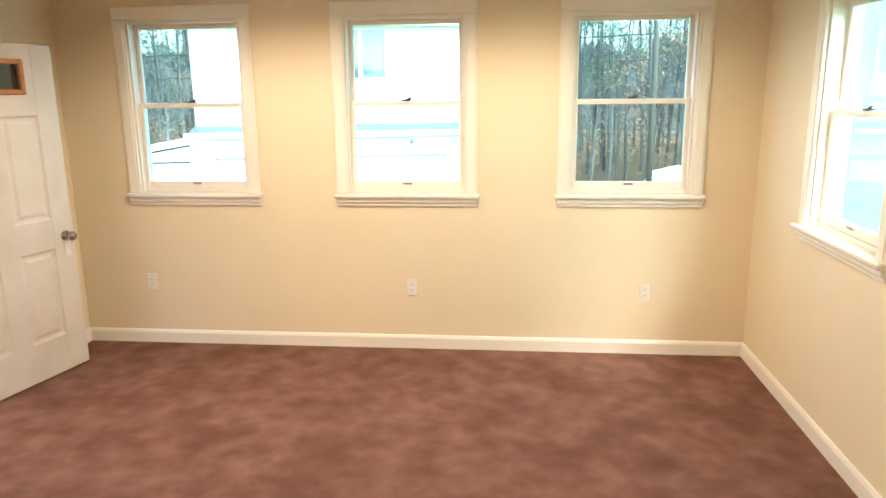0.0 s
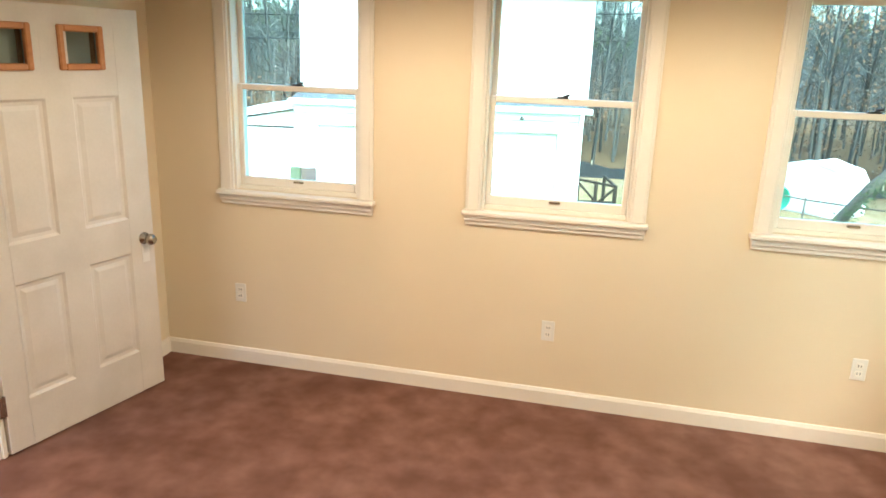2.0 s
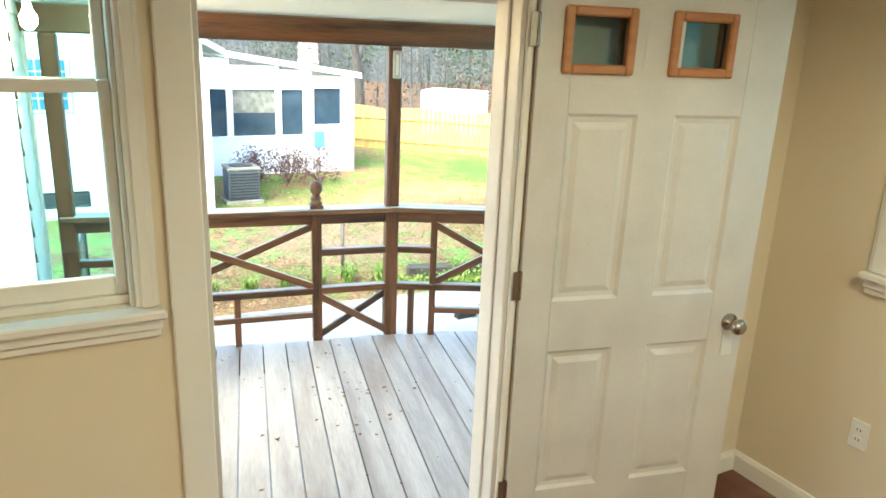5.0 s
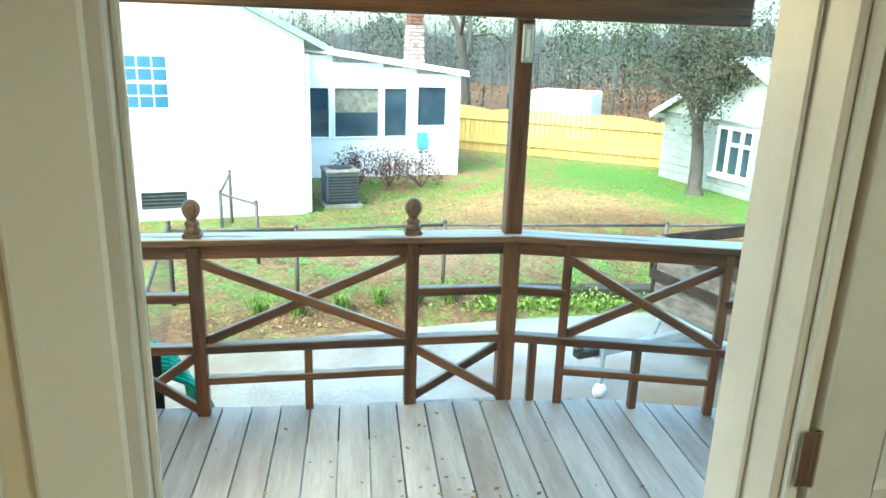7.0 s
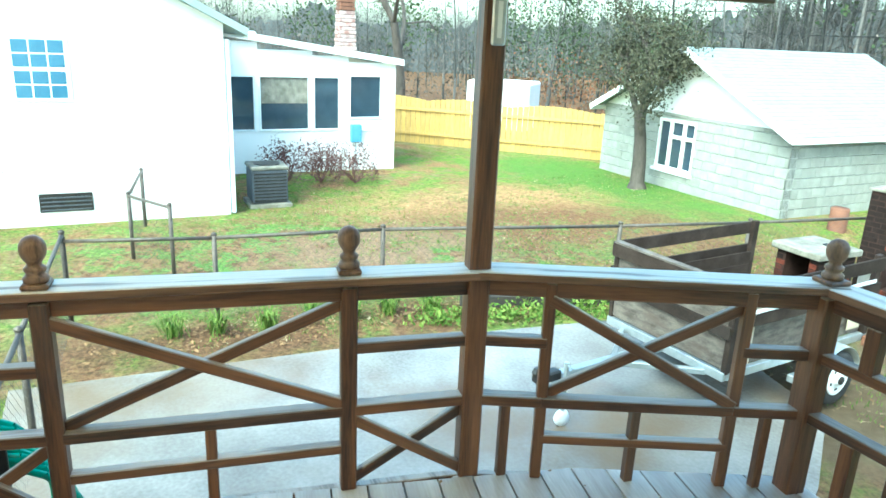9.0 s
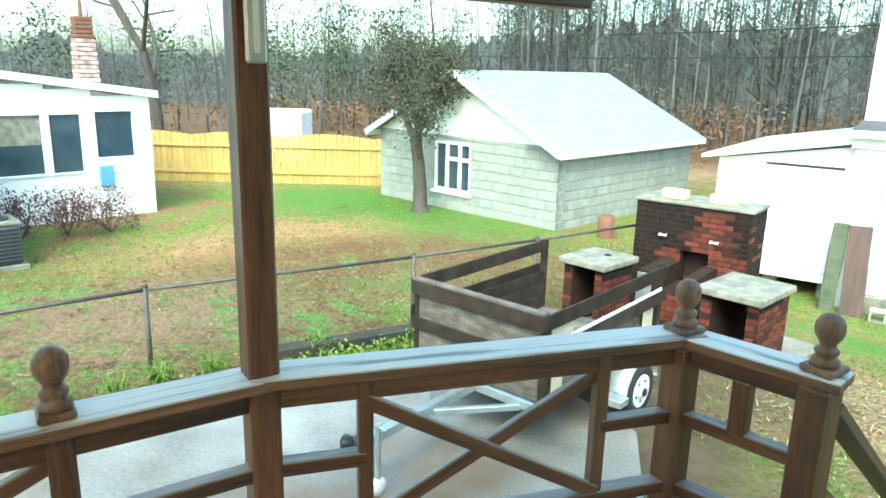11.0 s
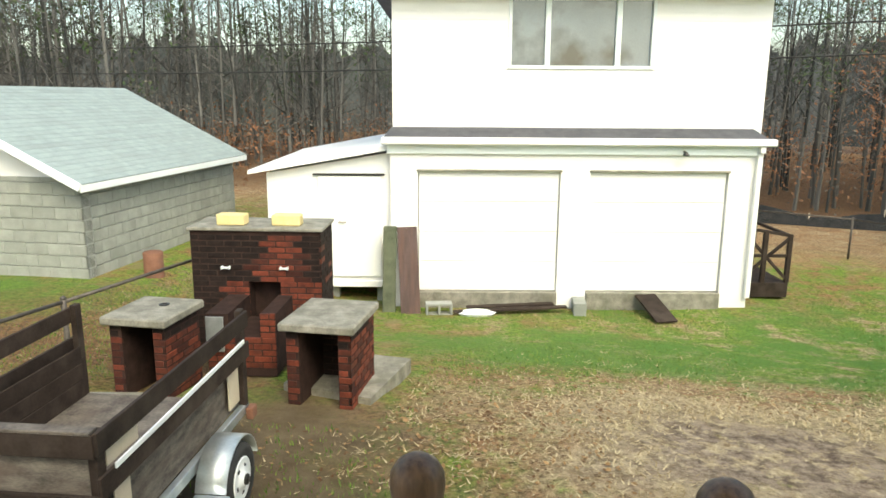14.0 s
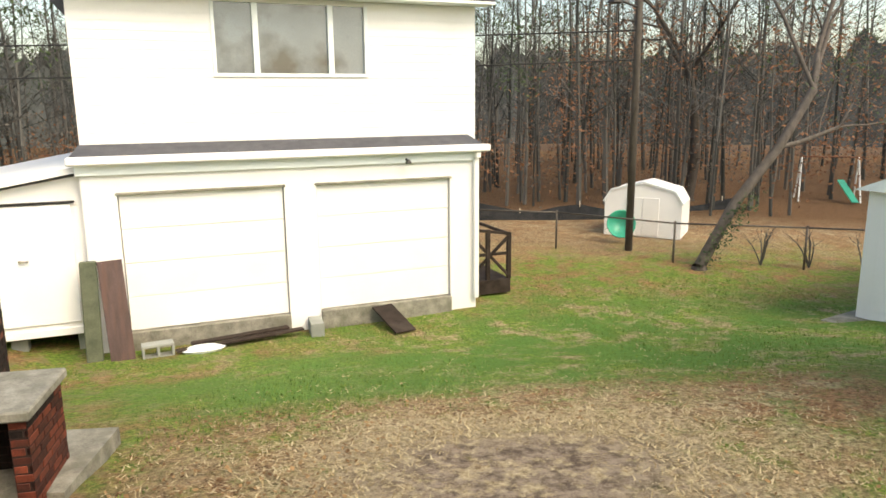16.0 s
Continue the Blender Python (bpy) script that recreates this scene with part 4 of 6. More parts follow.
up.box(UL + 0.02, UL + 0.2, UF + 0.2, 6.3, 0.8, 3.0).box(UR - 0.06, UR + 0.12, UF + 0.2, 6.3, 0.8, 3.0).box(UL + 0.2, UR - 0.2, 6.1, 6.3, 0.8, 3.0)
lap_siding(garage, WHITE_PAINT, (UL + 0.02, UF), (ww[0][0] - 0.05, UF), 1.03, 3.0, 0.12, 0.008)
lap_siding(garage, WHITE_PAINT, (ww[2][1] + 0.05, UF), (UR + 0.12, UF), 1.03, 3.0, 0.12, 0.008)
lap_siding(garage, WHITE_PAINT, (ww[0][0] - 0.05, UF), (ww[2][1] + 0.05, UF), 1.03, WIN_Z0 - 0.05, 0.12, 0.008)
part("upper_wall", up, WHITE_PAINT, garage, "white sided upper storey")
gw = part("window_frame", MB().box(ww[0][0] - 0.05, ww[2][1] + 0.05, UF - 0.03, UF, WIN_Z0 - 0.05, WIN_Z0, 0.005).box(ww[0][1], ww[1][0], UF - 0.03, UF + 0.05, WIN_Z0, WIN_Z1, 0.005).box(ww[1][1], ww[2][0], UF - 0.03, UF + 0.05, WIN_Z0, WIN_Z1, 0.005).box(ww[0][0] - 0.05, ww[0][0], UF - 0.03, UF, WIN_Z0, WIN_Z1, 0.005).box(ww[2][1], ww[2][1] + 0.05, UF - 0.03, UF, WIN_Z0, WIN_Z1, 0.005), SOFFIT, garage, "white frame of the three-part window")
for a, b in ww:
    part("pane", MB().box(a, b, UF + 0.03, UF + 0.04, WIN_Z0, WIN_Z1), PANE_SKY, gw, "glass with reflected sky and trees painted into its colour")
rf = MB()
y0, y1, rz = UF - 0.35, 6.6, 4.9
xm0, xm1 = UL - 0.3, UR + 0.3
rf.add([(xm0, y0, 3.0), (xm1, y0, 3.0), (xm1, (y0 + y1) / 2, rz), (xm0, (y0 + y1) / 2, rz), (xm0, y1, 3.0), (xm1, y1, 3.0)], [(0, 1, 2, 3), (3, 2, 5, 4), (0, 3, 4), (1, 5, 2), (0, 4, 5, 1)])
part("roof", rf, DARK_SHINGLE, garage)
part("soffit", MB().box(xm0, xm1, y0, UF, 2.95, 2.99), SOFFIT, garage)
part("downspout", MB().box(UR - 0.06, UR + 0.02, -0.09, -0.01, -1.6, 0.66, 0.01).box(UR - 0.06, UR + 0.02, -0.16, -0.06, 0.66, 0.76, 0.01), WHITE_PAINT, garage)
lp = MB().rod((4.0, -0.03, 0.68), (4.0, -0.16, 0.66), 0.02).lathe([(0.02, 0), (0.05, -0.05), (0.05, -0.06)], 12, pose(4.0, -0.16, 0.68))
part("flood_lamp", lp, DARK, garage, "small dark flood lamp under the gutter")

shed = thing("lean_to", "white lean-to shed joined to the garage side", "building", beyond(pose(-3.82, 10.18, 0, 0, 0, G_ANG)))
sl, sr = -2.34, UL - 0.004
mb = MB()
mb.add([(sl, 0.15, -1.42), (sr, 0.15, -1.42), (sr, 0.15, 0.62), (sl, 0.15, 0.30), (sl, 4.5, -1.42), (sr, 4.5, -1.42), (sr, 4.5, 0.62), (sl, 4.5, 0.30)], [(0, 1, 2, 3), (5, 4, 7, 6), (4, 0, 3, 7), (1, 5, 6, 2), (0, 4, 5, 1), (3, 2, 6, 7)])
part("wall", mb, WHITE_PAINT, shed)
mb = MB()
mb.add([(sl - 0.25, 0.0, 0.29), (sr, 0.0, 0.67), (sr, 4.6, 0.67), (sl - 0.25, 4.6, 0.29), (sl - 0.25, 0.0, 0.35), (sr, 0.0, 0.75), (sr, 4.6, 0.75), (sl - 0.25, 4.6, 0.35)], [(0, 3, 2, 1), (4, 5, 6, 7), (0, 1, 5, 4), (1, 2, 6, 5), (2, 3, 7, 6), (3, 0, 4, 7)])
part("roof", mb, WHITE_PAINT, shed)
dr = part("door", MB().box(-1.55, -0.58, 0.11, 0.15, -1.33, 0.26, 0.006), SIDING, shed, "pale painted shed door")
part("door_handle", MB().rod((-1.22, 0.11, -0.45), (-1.22, 0.06, -0.45), 0.014).rod((-1.22, 0.07, -0.45), (-1.12, 0.07, -0.45), 0.012), NICKEL, dr)
part("door_head_trim", MB().box(-1.62, -0.52, 0.09, 0.15, 0.27, 0.30, 0.004), DARK, shed)
part("skirt_board", MB().box(sl, sr, 0.11, 0.149, -1.50, -1.40, 0.006), WHITE_PAINT, shed)
for x in (sl + 0.15, (sl + sr) / 2, sr - 0.15):
    part("pier", MB().box(x - 0.1, x + 0.1, 0.3, 0.5, -1.9, -1.42, 0.008), BLOCK, shed)

# ---- utility trailer ----
trailer = thing("utility_trailer", "small open utility trailer with dark slatted plank sides", "trailer", pose(-4.54, 2.478, 0, 0, 0, 5.2))
TT, TB, TL, TW = -0.20, -0.945, 2.06, 0.675


for y in (0.0, TL):
    part("frame_rail", MB().box(-TW - 0.02, TW + 0.02, y - 0.025, y + 0.025, TB - 0.1, TB - 0.02, 0.005), GALV, trailer)
for x in (-TW, TW):
    part("frame_rail", MB().box(x - 0.025, x + 0.025, 0.03, TL - 0.03, TB - 0.1, TB - 0.02, 0.005), GALV, trailer)
part("bed_floor", MB().box(-TW + 0.03, TW - 0.03, 0.03, TL - 0.03, TB - 0.02, TB + 0.005), PLY_GREY, trailer, "grey plywood bed floor")
for x in (-TW + 0.0, TW):
    for y in (0.03, TL - 0.03):
        part("stake", MB().box(x - 0.025, x + 0.025, y - 0.04, y + 0.04, TB - 0.04, TT + (0.02 if y > 2 else -0.01), 0.005), PLANK_DARK, trailer)
for s, x in ((-1, -TW), (1, TW)):
    o = x + s * 0.038
    for z0, z1 in ((TT - 0.13, TT), (TT - 0.38, TT - 0.25)):
        part("plank", MB().box(o - 0.012, o + 0.012, -0.03, TL + 0.02, z0, z1, 0.004), PLANK_DARK, trailer)
    part("side_panel", MB().box(x - s * 0.035 - 0.006, x - s * 0.035 + 0.006, 0.05, TL - 0.05, TB, TT - 0.42), PLANK_DARK if s < 0 else PLY_GREY, trailer, "weathered plywood side panel")
for k in range(3):
    part("plank", MB().box(-TW + 0.03, -TW + 0.045, 0.1, TL - 0.08, TB + 0.02 + 0.14 * k, TB + 0.15 + 0.14 * k, 0.004), PLANK_DARK, trailer)
part("plank", MB().box(-TW - 0.03, TW + 0.03, -0.042, -0.018, TT - 0.14, TT - 0.01, 0.004), PLANK_DARK, trailer)
part("plank", MB().box(-TW - 0.03, TW + 0.03, -0.042, -0.018, TT - 0.46, TT - 0.35, 0.004), PLANK_DARK, trailer)
part("front_panel", MB().box(-TW + 0.03, TW - 0.03, 0.0, 0.014, TB, TT - 0.13), PLY_GREY, trailer, "grey weathered plywood front panel")
part("top_edge_board", MB().box(-TW - 0.02, TW + 0.02, -0.045, 0.03, TT - 0.01, TT + 0.012, 0.004), PLY_GREY, trailer)
for y0, y1, z0, z1 in ((0.14, 0.30, TB, TT - 0.40), (0.10, 0.42, TT - 0.25, TT - 0.15), (1.72, 1.92, TB + 0.05, TT - 0.38)):
    part("patch_board", MB().box(TW + 0.001, TW + 0.012, y0, y1, z0, z1, 0.002), PLY_PALE, trailer, "pale bare plywood patch")
part("white_strip", MB().beam((TW + 0.056, 0.10, TT - 0.245), (TW + 0.056, TL - 0.1, TT - 0.215), 0.012, 0.035, 0.003), WHITE_RIM, trailer, "white painted strip along the side")
part("tongue", MB().beam((0, 0.1, TB - 0.06), (-0.0, -1.25, TB - 0.1), 0.075, 0.075), GALV, trailer, "galvanised drawbar")
for s in (-1, 1):
    part("tongue_brace", MB().beam((s * 0.5, 0.0, TB - 0.09), (s * 0.04, -0.55, TB - 0.1), 0.05, 0.05), GALV, trailer)
cp = MB().box(-0.05, 0.05, -1.45, -1.2, TB - 0.12, TB - 0.03, 0.015).lathe([(0.045, 0), (0.05, 0.03), (0.03, 0.07)], 12, pose(0, -1.42, TB - 0.05))
part("coupler", cp, DARK, trailer, "dark steel ball coupler")
jk = MB().rod((0.09, -1.2, TB + 0.06), (0.09, -1.2, GROUND + 0.1), 0.022).rod((0.09, -1.2, TB + 0.04), (0.18, -1.2, TB + 0.04), 0.01)
part("jack", jk, GALV, trailer)
part("jack_wheel", MB().lathe([(0.02, -0.025), (0.07, -0.02), (0.075, 0), (0.07, 0.02), (0.02, 0.025)], 16, pose(0.09, -1.2, GROUND + 0.11, 0, 90, 0)), WHITE_RIM, trailer, "white jack wheel", True)
for s in (-1, 1):
    wy, wz, r = 1.30, GROUND + 0.297, 0.262
    m = pose(s * 0.85, wy, wz, 0, 90 * s, 0)
    wh = part("wheel", MB().lathe([(0.15, 0.0), (0.158, 0.078), (0.145, 0.08), (0.125, 0.073), (0.06, 0.08), (0.055, 0.098), (0.02, 0.104)], 24, m), WHITE_RIM, trailer, "white spoked trailer wheel", True)
    part("tyre", MB().lathe([(0.155, -0.075), (0.20, -0.085), (0.245, -0.075), (r, -0.045), (r, 0.045), (0.245, 0.075), (0.20, 0.085), (0.155, 0.07)], 28, m), RUBBER, wh, "black rubber tyre", True)
    part("hub", MB().lathe([(0.04, 0.09), (0.04, 0.115), (0.02, 0.125)], 12, m), DARK, wh)
    for k in range(5):
        a = 2 * math.pi * k / 5
        part("slot", MB().box(-0.011, 0.011, -0.017, 0.017, 0.066, 0.0795, 0.003, m @ pose(0.1 * math.cos(a), 0.1 * math.sin(a), 0, 0, 0, math.degrees(a))), RUBBER, wh)
    fd = MB()
    arc = [math.pi * (0.06 + 0.88 * k / 12) for k in range(13)]
    x0, x1 = sorted((s * 0.715, s * 0.93))
    rim = [(x, f) for x, f in ((x0, 1.0), (x1, 1.0), (x1, 0.965), (x0, 0.965))]
    fv = [(x, wy + 0.315 * f * math.cos(a), wz + 0.315 * f * math.sin(a)) for a in arc for x, f in rim]
    fd.add(fv, [(4 * j + i, 4 * j + (i + 1) % 4, 4 * j + 4 + (i + 1) % 4, 4 * j + 4 + i) for j in range(12) for i in range(4)] + [(0, 1, 2, 3), (51, 50, 49, 48)])
    part("fender", fd, GALV, trailer, "rounded galvanised wheel fender", True)
    x0, x1 = sorted((s * 0.73, s * 0.97))
    part("fender_step", MB().box(x0, x1, wy - 0.48, wy - 0.33, wz + 0.0, wz + 0.07, 0.008), GALV, trailer)
part("axle", MB().rod((-0.8, 1.30, GROUND + 0.297), (0.8, 1.30, GROUND + 0.297), 0.03), DARK, trailer)
part("tail_lamp", MB().box(TW + 0.03, TW + 0.09, TL - 0.08, TL + 0.02, TB - 0.14, TB - 0.04, 0.008), RUST, trailer, "red tail lamp")

# ---- brick barbecue ----
BW, BH, BJ = 0.198, 0.064, 0.008
_bricks = {}


def brick_mesh(w, d, h, mat):
    key = (round(w, 3), round(d, 3), round(h, 3), mat.name)
    if key not in _bricks:
        _bricks[key] = MB().box(0, w, 0, d, 0, h, 0.006).mesh("brick", mat)
    return _bricks[key]


def brick_face(parent, o, run, normal, width, z0, z1, choose, depth=0.03):
    """Courses of bricks standing proud of a face that starts at o and goes along run."""
    rng = random.Random(int(abs(o[0] * 931 + o[1] * 77 + z0 * 13)))
    z, k = z0, 0
    run, normal = Vector((*run, 0)), Vector((*normal, 0))
    while z + BH <= z1 + 0.02:
        x = -(BW / 2 if k % 2 else 0)
        while x < width - 0.03:
            a, b = max(x, 0.0), min(x + BW, width)
            if b - a > 0.04:
                m = Matrix((run, -normal, Vector((0, 0, 1)))).transposed().to_4x4()
                m.translation = Vector((*o, z)) + run * a + normal * rng.uniform(0.001, 0.006)
                mat = choose((a + b) / 2 / width, (z - z0) / (z1 - z0), rng)
                ob = new("brick", brick_mesh(b - a, depth, BH, mat))
                ob.parent = parent
                ob.matrix_local = m
            x += BW + BJ
        z += BH + BJ
        k += 1


bbq = thing("brick_barbecue", "sooty red brick barbecue chimney with two slab-topped side tables", "barbecue", pose(-5.17, 7.25, 0, 0, 0, 8))
CH = 0.78
part("chimney_core", MB().box(-CH, -0.1, 0.03, 0.7, GROUND - 0.4, -0.10).box(0.28, CH, 0.03, 0.7, GROUND - 0.4, -0.10).box(-0.1, 0.28, 0.03, 0.7, -0.72, -0.10).box(-0.1, 0.28, 0.25, 0.7, GROUND - 0.4, -0.72), SOOT_MORTAR, bbq, "mortar-jointed brick core")


def chimney_tint(u, v, rng):
    d = abs(u - 0.68) - 0.05 * (1 - v) + rng.uniform(-0.05, 0.05)
    return BRICK if d < 0.07 else SOOT_RED if d < 0.17 else BLACK_BRICK


brick_face(bbq, (-CH, 0.03), (1, 0), (0, -1), 2 * CH, -0.72, -0.10, chimney_tint)
brick_face(bbq, (-CH, 0.03), (1, 0), (0, -1), 0.68, GROUND, -0.73, lambda u, v, r: BLACK_BRICK if u < 0.5 else SOOT_RED if r.random() < 0.4 else BRICK)
brick_face(bbq, (0.28, 0.03), (1, 0), (0, -1), 0.5, GROUND, -0.73, lambda u, v, r: BRICK)
brick_face(bbq, (CH, 0.03), (0, 1), (1, 0), 0.67, GROUND, -0.10, lambda u, v, r: BLACK_BRICK if r.random() < 0.85 else BRICK)
part("chimney_cap", MB().box(-CH - 0.03, CH + 0.03, -0.01, 0.73, -0.10, -0.06, 0.008), SLAB, bbq, "thin concrete chimney cap")
for x in (-0.36, 0.34):
    hd = MB().box(x - 0.055, x + 0.055, -0.03, 0.0, -0.555, -0.53, 0.006).box(x - 0.05, x - 0.035, -0.03, 0.03, -0.56, -0.525).box(x + 0.035, x + 0.05, -0.03, 0.03, -0.56, -0.525)
    part("flue_handle", hd, WHITE_RIM, bbq, "white metal flue handle")
gr = MB().box(-0.35, -0.1, -0.75, 0.03, GROUND - 0.1, -0.88).box(0.25, 0.42, -0.75, 0.03, GROUND - 0.1, -0.88).box(-0.1, 0.25, -0.75, 0.03, GROUND - 0.1, -1.15)
part("firebox", gr, SOOT_MORTAR, bbq)
brick_face(bbq, (-0.35, -0.75), (1, 0), (0, -1), 0.77, GROUND, -1.15, lambda u, v, r: BRICK)
brick_face(bbq, (0.25, -0.75), (1, 0), (0, -1), 0.17, -1.15, -0.88, lambda u, v, r: BRICK)
part("grate_door", MB().box(-0.34, -0.14, -0.80, -0.785, -1.3, -0.9, 0.004), GALV, bbq, "grey metal fire door")


def side_table(x, y, w, d, label):
    """A brick pier with an open niche under a concrete slab."""
    t = thing("barbecue_table", label, "table", pose(x, y, 0), group="barbecue side tables")
    top = -0.76
    bw, bd, th = w / 2 - 0.05, d / 2 - 0.05, 0.13
    gz = ground_z(x, y)
    core = MB().box(-bw, -bw + th, -bd + 0.03, bd, gz - 0.1, top).box(bw - th, bw, -bd + 0.03, bd, gz - 0.1, top).box(-bw + th, bw - th, bd - 0.12, bd, gz - 0.1, top)
    part("pier_core", core, SOOT_MORTAR, t)
    # Courses below the slab and the niche's back wall take the darkest brick.
    tint = lambda u, v, r: BLACK_BRICK if v > 0.84 + r.uniform(-0.1, 0.1) else SOOT_RED if r.random() < 0.4 else BRICK
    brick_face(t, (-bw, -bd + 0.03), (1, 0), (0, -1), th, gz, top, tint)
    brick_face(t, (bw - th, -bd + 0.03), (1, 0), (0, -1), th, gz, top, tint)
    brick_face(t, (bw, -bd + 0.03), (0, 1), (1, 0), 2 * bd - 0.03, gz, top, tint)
    brick_face(t, (-bw + th, bd - 0.12), (1, 0), (0, -1), 2 * (bw - th), gz, top, lambda u, v, r: BLACK_BRICK)
    s = part("slab_top", MB().box(-w / 2, w / 2, -d / 2, d / 2, top, top + 0.085, 0.014), SLAB, t, "rough grey concrete slab top")
    return t


side_table(-3.87, 6.17, 0.76, 0.92, "brick barbecue table with a wide concrete slab top")
lt = side_table(-5.69, 5.94, 0.70, 0.78, "brick barbecue table with a concrete slab top and a hole")
part("ring_hole", MB().lathe([(0.05, 0.0), (0.055, 0.012), (0.03, 0.014), (0.028, 0.004)], 14, pose(0.05, 0.12, -0.676)), DARK, lt)
for x, y in ((-5.52, 7.43), (-4.86, 7.52)):
    solid("yellow_block", MB().box(-0.17, 0.17, -0.09, 0.09, 0, 0.13, 0.012), YELLOW_BRICK, "pale yellow block lying on the barbecue chimney", "block", m=pose(x, y, -0.058, 0, 0, 6), group="yellow blocks")
solid("barbecue_pad", MB().prism([(-4.4, 6.15), (-3.4, 5.95), (-3.25, 7.1), (-4.3, 7.2)], GROUND - 0.15, GROUND + 0.02), SLAB, "grey concrete pad under the barbecue", "pavement", "structure")
solid("small_slab", MB().box(-0.35, 0.35, -0.3, 0.3, 0, 0.04, 0.01), SLAB, "loose pale concrete slab on the ground", "slab", m=pose(-5.9, 5.3, GROUND - 0.01, 0, 0, 10))

# ---- block house ----
bh = thing("block_house", "grey concrete block outbuilding with a pale green gable roof", "building", pose(-9.2, 9.6, 0, 0, 0, 1))
BHW, BHD, BHE, BHR = 5.5, 5.4, 0.16, 1.60
BLW = [(-3.55, -2.40, -1.10, 0.02)]
core = MB()
wx0, wx1, wz0, wz1 = BLW[0]
core.box(-BHW, wx0, 0.03, 0.2, GROUND - 0.2, BHE).box(wx1, 0, 0.03, 0.2, GROUND - 0.2, BHE).box(wx0, wx1, 0.03, 0.2, GROUND - 0.2, wz0).box(wx0, wx1, 0.03, 0.2, wz1, BHE)
core.box(-0.2, -0.03, 0.2, BHD, GROUND - 0.2, BHE).box(-BHW, -BHW + 0.2, 0.2, BHD, GROUND - 0.2, BHE).box(-BHW + 0.2, -0.2, BHD - 0.2, BHD, GROUND - 0.2, BHE)
part("wall", core, MORTAR, bh, "block wall with pale mortar")
bmesh_cache = {}


def block_row(o, run, normal, width, skip=None):
    z, k = GROUND - 0.02, 0
    run3, n3 = Vector((*run, 0)), Vector((*normal, 0))
    while z < BHE - 0.02:
        h = min(0.187, BHE - z)
        x = -0.2 * (k % 2)
        while x < width:
            a, b = max(0.0, x), min(x + 0.397, width)
            pieces = [(a, b)]
            if skip and z + h > skip[2] and z < skip[3]:
                pieces = [(a, min(b, skip[0])), (max(a, skip[1]), b)]
            for c, d in pieces:
                if d - c > 0.03:
                    key = (round(d - c, 2), round(h, 2))
                    if key not in bmesh_cache:
                        bmesh_cache[key] = MB().box(0, key[0], 0, 0.04, 0, key[1], 0.008).mesh("block", BLOCK)
                    ob = new("block", bmesh_cache[key])
                    ob.parent = bh
                    m = Matrix((run3, -n3, Vector((0, 0, 1)))).transposed().to_4x4()
                    m.translation = Vector((*o, z)) + run3 * c
                    ob.matrix_local = m
            x += 0.40
        z += 0.2
        k += 1


block_row((-BHW, 0.0), (1, 0), (0, -1), BHW, (wx0 + BHW, wx1 + BHW, wz0, wz1))
block_row((0.0, 0.0), (0, 1), (1, 0), BHD)
gb2 = MB()
gb2.add([(-BHW - 0.0, 0.02, BHE), (0, 0.02, BHE), (-BHW / 2, 0.02, BHR - 0.08), (-BHW, 0.2, BHE), (0, 0.2, BHE), (-BHW / 2, 0.2, BHR - 0.08)], [(0, 1, 2), (5, 4, 3), (0, 3, 4, 1), (1, 4, 5, 2), (2, 5, 3, 0)])
part("gable", gb2, SIDING, bh, "white gable end")
ov = 0.22
drop = (BHR - BHE) / (BHW / 2) * ov
for s in (0, 1):
    x_e = ov if s else -BHW - ov
    a, b = Vector((-BHW / 2, -0.3, BHR)), Vector((x_e, -0.3, BHE - drop + 0.05))
    n_c = 24
    for k in range(n_c):
        p, q = b.lerp(a, k / n_c), b.lerp(a, (k + 1) / n_c)
        up_k = Vector((0, 0, 0.006))
        back = Vector((0, BHD + 0.55, 0))
        rm = MB().add([p + up_k, q, q + back, p + back + up_k, p - up_k, p + back - up_k, q - up_k, q + back - up_k], [(0, 1, 2, 3), (4, 0, 3, 5), (4, 6, 1, 0), (5, 3, 2, 7), (4, 5, 7, 6)] if not s else [(3, 2, 1, 0), (5, 3, 0, 4), (0, 1, 6, 4), (7, 2, 3, 5), (6, 7, 5, 4)])
        part("shingle_course", rm, SHINGLE, bh)
    part("rake_board", MB().beam((-BHW / 2, -0.31, BHR - 0.06), (x_e, -0.31, BHE - drop), 0.03, 0.13), SOFFIT, bh)
    part("eave_board", MB().beam((x_e, -0.3, BHE - drop - 0.02), (x_e, BHD + 0.25, BHE - drop - 0.02), 0.03, 0.11), SOFFIT, bh)
bw_ = part("window_frame", MB().box(wx0, wx0 + 0.06, 0.01, 0.1, wz0, wz1, 0.005).box(wx1 - 0.06, wx1, 0.01, 0.1, wz0, wz1, 0.005).box(wx0 + 0.06, wx1 - 0.06, 0.01, 0.1, wz1 - 0.06, wz1, 0.005).box(wx0 + 0.06, wx1 - 0.06, 0.01, 0.1, wz0, wz0 + 0.06, 0.005).box(wx0 + 0.36, wx0 + 0.43, 0.0, 0.09, wz0 + 0.06, wz1 - 0.06, 0.005).box(wx0 + 0.76, wx0 + 0.83, 0.0, 0.09, wz0 + 0.06, wz1 - 0.06, 0.005).box(wx0 + 0.43, wx1 - 0.06, 0.005, 0.085, wz1 - 0.42, wz1 - 0.34, 0.005), WHITE_PAINT, bh, "white window frame")
for c, d in ((wx0 + 0.06, wx0 + 0.36), (wx0 + 0.43, wx0 + 0.76), (wx0 + 0.83, wx1 - 0.06)):
    part("pane", MB().box(c, d, 0.06, 0.07, wz0 + 0.06, wz1 - 0.06), PANE_FAR, bw_)
